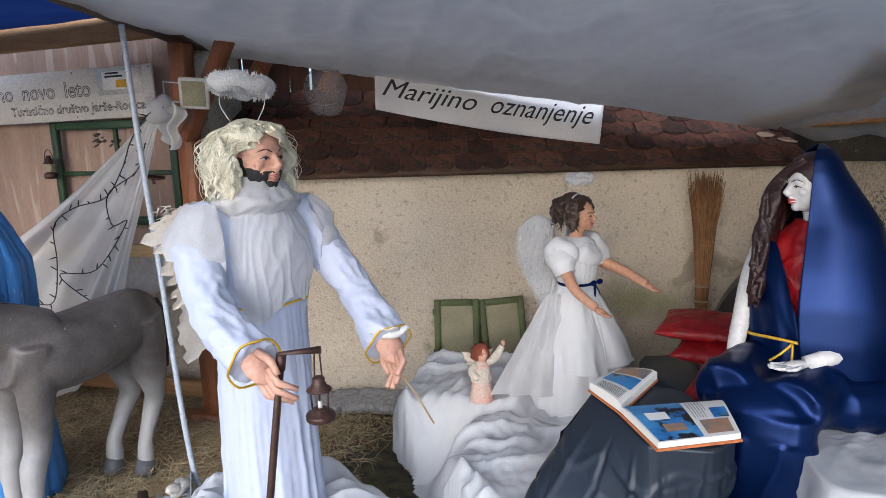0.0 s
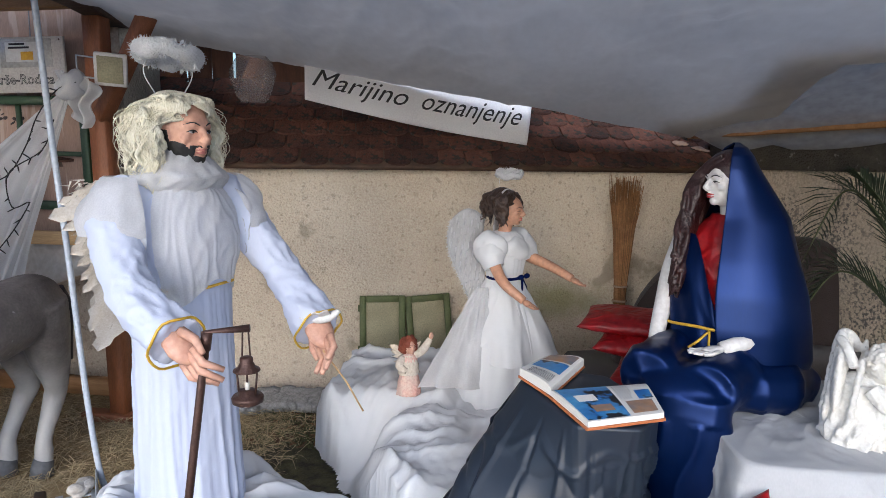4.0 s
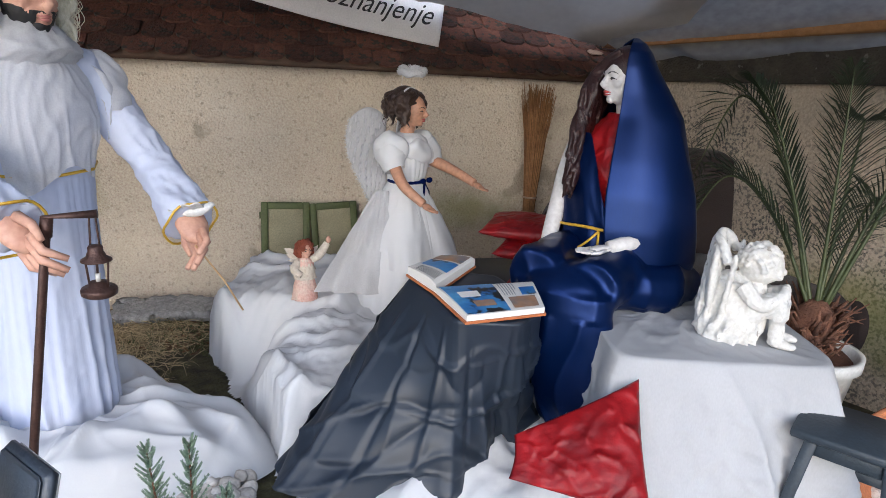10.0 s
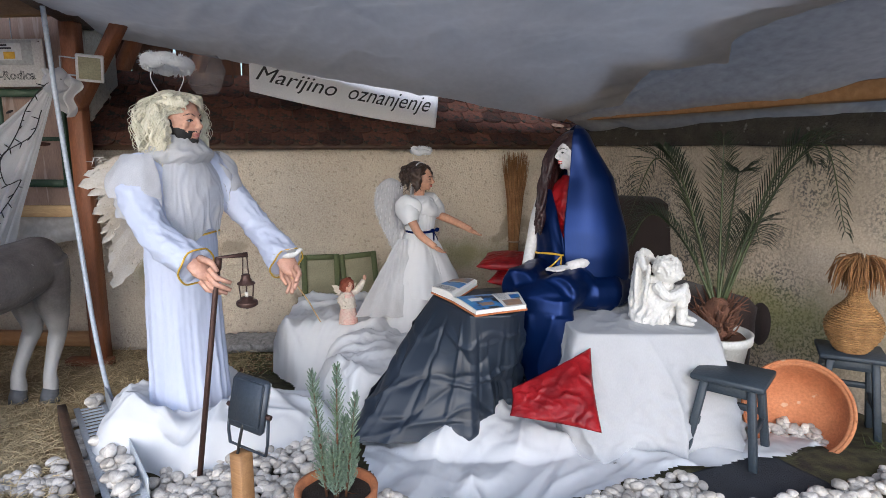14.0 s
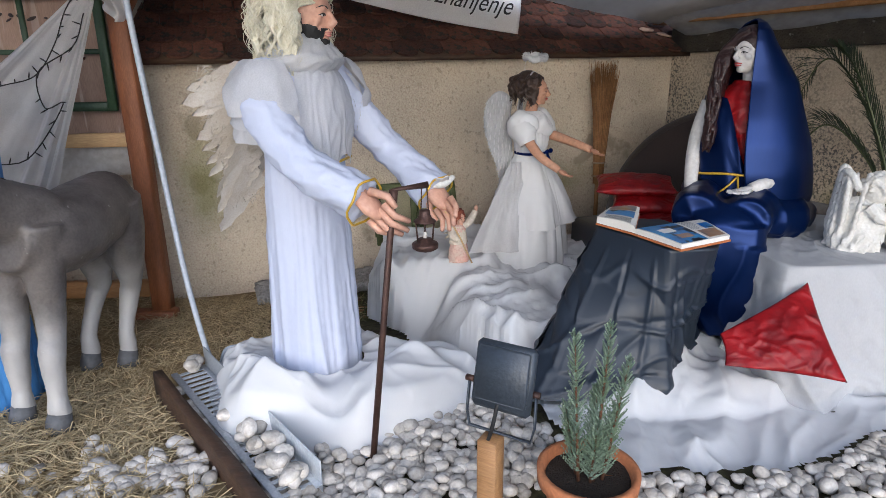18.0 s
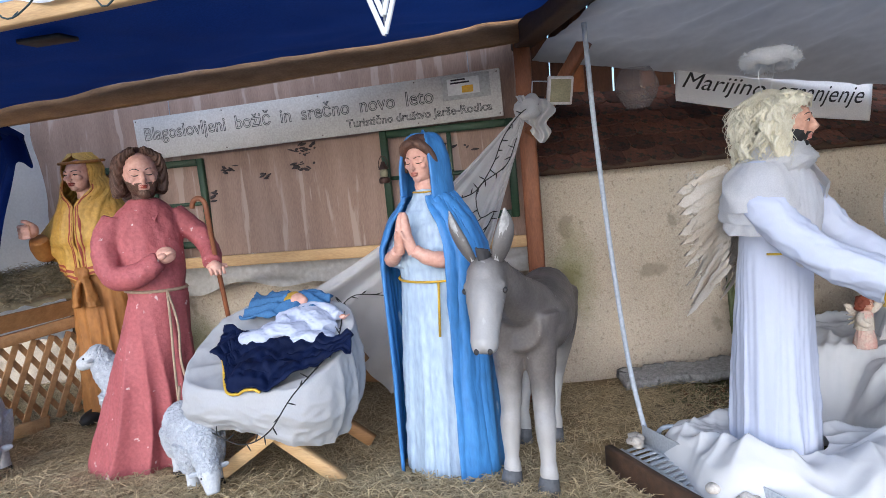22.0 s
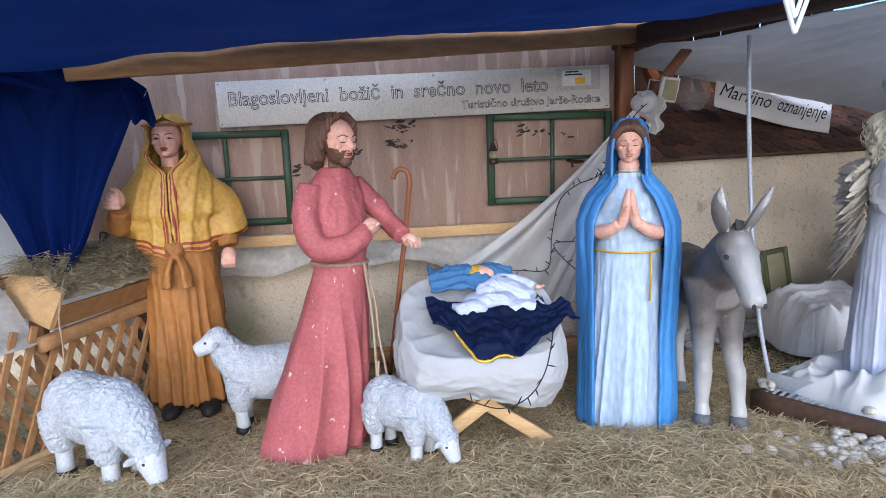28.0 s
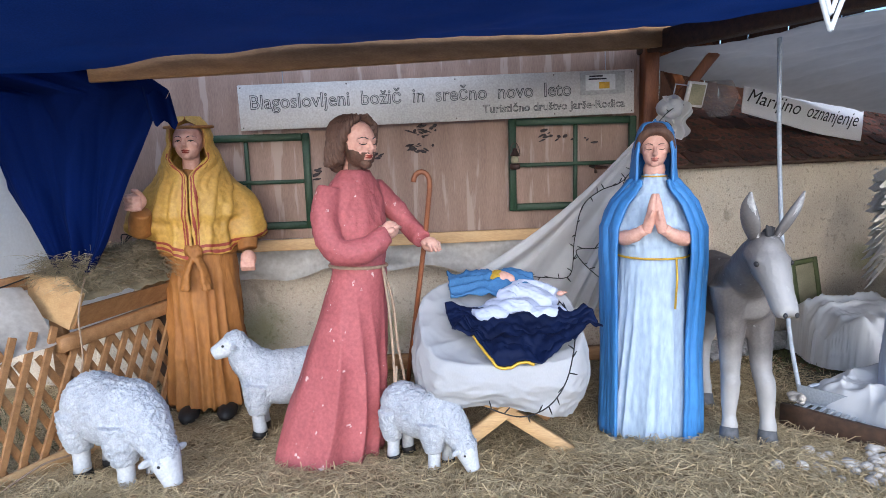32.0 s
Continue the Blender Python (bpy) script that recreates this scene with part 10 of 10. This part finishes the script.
def blades(name, count, pick, mat, label, ln=(0.05, 0.14), width=0.0016, rise=0.35, seed=1):
    """Loose straws as thin bent strips."""
    rng = random.Random(seed)
    verts, faces = [], []
    for _ in range(count):
        p = pick(rng)
        if p is None:
            continue
        a, l = rng.uniform(0, 6.283), rng.uniform(*ln)
        up_ = rng.uniform(-0.05, rise)
        d = Vector((math.cos(a), math.sin(a), up_)).normalized() * l
        w = Vector((-math.sin(a), math.cos(a), rng.uniform(-0.6, 0.6))).normalized() * width
        m = p + d * 0.5 + Vector((0, 0, rng.uniform(-0.1, 0.15) * l))
        e = p + d + Vector((0, 0, -0.12 * l * (1 if rise < 1 else 0)))
        k = len(verts)
        verts += [p - w, p + w, m + w, m - w, e + w * 0.4, e - w * 0.4]
        faces += [(k, k + 1, k + 2, k + 3), (k + 3, k + 2, k + 4, k + 5)]
    data = bpy.data.meshes.new(name)
    data.from_pydata(verts, [], faces)
    data.materials.append(mat)
    return new(name, data)


def rack_hay(rng):
    s, n = rng.uniform(-0.05, 0.66), rng.uniform(-0.30, 0.12)
    return rk(s, n, 0.89 + 0.19 * math.sin(math.pi * (n + 0.32) / 0.46) * rng.uniform(0.4, 1.0))


grey_hay = material("grey_hay", (0.44, 0.37, 0.24), 0.9, (0.27, 0.22, 0.13), 9, 60, 0.3, vary=0.4)
hay_ob = blades("hay", 9000, rack_hay, grey_hay, "", (0.08, 0.20), 0.0019, 0.45, 3)
hay_ob.parent = rack
tagged(hay_ob, label="heaped dry hay", kind="stuff")
bm = bmesh.new()
sheet(bm, lambda u, v: rk(-0.03 + 0.68 * u, -0.30 + 0.41 * v, 0.86 + 0.12 * math.sin(math.pi * v) + 0.02 * noise.noise((u * 9, v * 6, 0))), 30, 20)
part("hay_core", bm, grey_hay, rack)


def floor_hay(rng):
    x, y = rng.uniform(-5.4, 0.25), 2.0 + 2.35 * rng.random() ** 1.25
    edge = -0.72 + (3.2 - y) * 0.62
    if y < 3.25 and x > edge - 0.12:
        return None
    if y >= 3.25 and x > -0.25 + 0.4 * rng.random():
        return None
    if noise.noise((x * 1.3, y * 1.3, 9)) < -0.42 and rng.random() < 0.6:
        return None
    return Vector((x, y, ground_z(x, y) + rng.uniform(0.0, 0.03)))


tagged(blades("floor_hay", 62000, floor_hay, straw, "", (0.05, 0.16), 0.0018, 0.20, 5), label="loose dry hay scattered over the ground", category="hay", kind="stuff")


def lawn(rng):
    zone = rng.random()
    if zone < 0.45:
        x, y = rng.uniform(2.5, 4.6), rng.uniform(1.2, 2.7)
        if y > 2.05 + 0.3 * (x - 2.5) and x < 3.3:
            return None
    elif zone < 0.7:
        x, y = rng.uniform(-5.6, -4.3), rng.uniform(2.2, 4.2)
        if (x + 4.21) > (y - 3.74) * 0.56 + 0.05:
            return None
    elif zone < 0.85:
        x, y = rng.uniform(-0.3, 0.5), rng.uniform(3.85, 4.5)
    else:
        x, y = rng.uniform(-0.9, 2.6), rng.uniform(1.1, 1.85)
    return Vector((x, y, ground_z(x, y)))


grass_mat = material("short_grass", (0.055, 0.085, 0.022), 0.7, (0.11, 0.10, 0.035), 7, 60, 0.2, vary=0.35)
tagged(blades("grass", 9000, lawn, grass_mat, "", (0.03, 0.08), 0.0018, 1.6, 8), label="short grass growing round the stable", category="grass", kind="stuff")


# ---- last small things ----
dove_white = material("dove_white", (0.72, 0.71, 0.69), 0.6, (0.62, 0.61, 0.59), 30, 120, 0.3)
bm = bmesh.new()
tube(bm, curve_points([(-0.05, 0, 0.006), (-0.02, 0, 0.010), (0.02, 0, 0.014), (0.045, 0, 0.030), (0.058, 0, 0.030)], 4), [0.004, 0.008, 0.012, 0.015, 0.017, 0.018, 0.018, 0.017, 0.015, 0.013, 0.012, 0.012, 0.011, 0.010, 0.008, 0.005, 0.002], 10)
for s in (-1, 1):
    sheet(bm, lambda u, v: (0.025 - 0.055 * v - 0.012 * u, s * (0.010 + 0.035 * u), 0.024 + 0.022 * u - 0.008 * v + 0.003 * math.sin(9 * v)), 6, 8, 0, 0.003)
sheet(bm, lambda u, v: (-0.04 - 0.04 * v, (u - 0.5) * (0.012 + 0.03 * v), 0.008 + 0.012 * v), 4, 4, 0, 0.003)
statue("dove_ornament", bm, [dove_white], (0.565, 2.865, 0.955), 20, "small white dove ornament perched on the sleeve", "ornament")

gravel_grey = material("gravel_concrete", (0.36, 0.35, 0.34), 0.95, (0.22, 0.215, 0.21), 40, 120, 1.0, bump_scale=70)
bm = bmesh.new()
foot = WALL_A + along * 0.55 - inward * 0.12
sheet(bm, lambda u, v: foot + along * (1.35 * u) - inward * (0.20 * v + 0.02 * math.sin(u * 19)) + Vector((0, 0, -0.075 + 0.035 * (1 - v) + 0.012 * noise.noise((u * 30, v * 6, 2)))), 90, 10, thick=0.06)
tagged(part("wall_footing", bm, gravel_grey), label="strip of grey gravelly concrete along the wall foot", category="footing", kind="structure")

leaf_brown = material("dead_leaf", (0.20, 0.10, 0.04), 0.8, (0.11, 0.055, 0.025), 20, 80, 0.3, vary=0.45)
rng = random.Random(77)
verts, faces = [], []
for _ in range(420):
    if rng.random() < 0.7:
        x, y = rng.uniform(2.45, 4.4), rng.uniform(1.1, 2.2)
    else:
        x, y = rng.uniform(-0.2, 0.45), rng.uniform(3.85, 4.35)
    a, ln = rng.uniform(0, 6.28), rng.uniform(0.018, 0.04)
    d, w = Vector((math.cos(a), math.sin(a), rng.uniform(-0.2, 0.4))) * ln, Vector((-math.sin(a), math.cos(a), rng.uniform(-0.4, 0.4))) * ln * 0.45
    p = Vector((x, y, ground_z(x, y) + rng.uniform(0.006, 0.02)))
    k = len(verts)
    lift_ = Vector((0, 0, rng.uniform(0.002, 0.010)))
    verts += [p - d, p - d * 0.1 + w + lift_, p + d, p - d * 0.1 - w + lift_, p + d * 0.1]
    faces += [(k, k + 4, k + 1), (k + 1, k + 4, k + 2), (k, k + 3, k + 4), (k + 3, k + 2, k + 4)]
data = bpy.data.meshes.new("dead_leaves")
data.from_pydata(verts, [], faces)
data.materials.append(leaf_brown)
tagged(new("dead_leaves", data), label="brown dead leaves scattered on the grass and soil", category="leaves", kind="stuff")

# plug and leads on the hay rack
bm = bmesh.new()
box(bm, (0.10, 0.045, 0.04), Matrix.Translation(rk(0.12, -0.24, 1.05)) @ pose(0, 0, 0, 6, 4, 58), 0.008)
strip_ = tagged(part("power_strip", bm, black_paint), label="black socket block with leads on the hay rack", category="power strip")
bm = bmesh.new()
box(bm, (0.03, 0.03, 0.028), Matrix.Translation(rk(0.26, -0.22, 1.045)), 0.005)
part("plug", bm, dove_white, strip_, "white plug")
for k in range(3):
    bm = bmesh.new()
    tube(bm, curve_points([rk(0.12, -0.24, 1.06), rk(0.05 - 0.10 * k, -0.30, 1.12 + 0.03 * k), rk(-0.10 - 0.06 * k, -0.26, 1.02), rk(-0.02 - 0.05 * k, -0.05 + 0.05 * k, 0.86), rk(-0.03, 0.06, 0.45 + 0.1 * k)], 6), 0.004, 6)
    part("lead", bm, black_paint, strip_)
bm = bmesh.new()
tube(bm, curve_points([rk(0.26, -0.22, 1.05), rk(0.55, -0.25, 1.0), rk(0.95, -0.30, 0.93), rk(1.4, -0.30, 1.02), rk(2.0, -0.34, 1.12)], 8), 0.004, 6)
part("lead", bm, black_paint, strip_)

# sheer veil that hangs from the girl's waist
bm = bmesh.new()
def veil_at(u, v):
    a, b, c = Vector((1.00, 3.90, 0.86)), Vector((0.76, 3.70, 0.405)), Vector((1.12, 3.80, 0.37))
    low = b.lerp(c, u)
    top = a + Vector((0.06, 0.0, 0.0)) * u
    p = top.lerp(low, v)
    return p + Vector((-0.5, -0.8, 0)) * (0.014 * math.sin(u * 19 + 2 * v) * v + 0.012 * crease((u * 2, v, 0), 2.4, 3))
sheet(bm, veil_at, 40, 40)
tagged(part("sheer_veil", bm, net_white), label="sheer white veil hanging from the waist of the girl mannequin", category="veil")

# thin plastic bag hanging from the tarpaulin's edge
bag_mat = tulle("bag_plastic", (0.50, 0.46, 0.46), 0.62)
bag_mat.node_tree.nodes["Principled BSDF"].inputs["Roughness"].default_value = 0.3
bm = bmesh.new()
def bag_at(u, v):
    a = 2 * math.pi * u
    r = 0.03 + 0.085 * math.sin(math.pi * min(1.0, 0.15 + 0.78 * v)) ** 0.8
    r += 0.014 * crease((math.cos(a), math.sin(a), v), 2.4, 3.0)
    return Vector((-0.36 + 1.15 * r * math.cos(a), 4.44 + 0.7 * r * math.sin(a), 2.03 - 0.26 * v))
sheet(bm, bag_at, 48, 26)
tagged(part("plastic_bag", bm, bag_mat), label="crumpled clear plastic bag hanging under the tarpaulin", category="plastic bag")

# broken tiles and mortar where the roof meets the corner
shard_mat = material("pale_shard", (0.30, 0.20, 0.14), 0.9, (0.30, 0.20, 0.15), 14, 80, 0.6)
for k, (dx, dz, turn_, w) in enumerate(((-0.05, 0.0, 20, 0.15), (-0.19, 0.035, -12, 0.11), (0.04, 0.045, 40, 0.09))):
    bm = bmesh.new()
    blob(bm, (0, 0, 0), (w * 0.5, 0.05, 0.010), 0, 2, 0.012, 30, seed=k)
    ob = part("tile_shard", bm, shard_mat, roof)
    ob.matrix_world = pose(CORNER.x + dx - 0.05, CORNER.y - 0.06, 1.545 + dz, 14, 6, turn_)
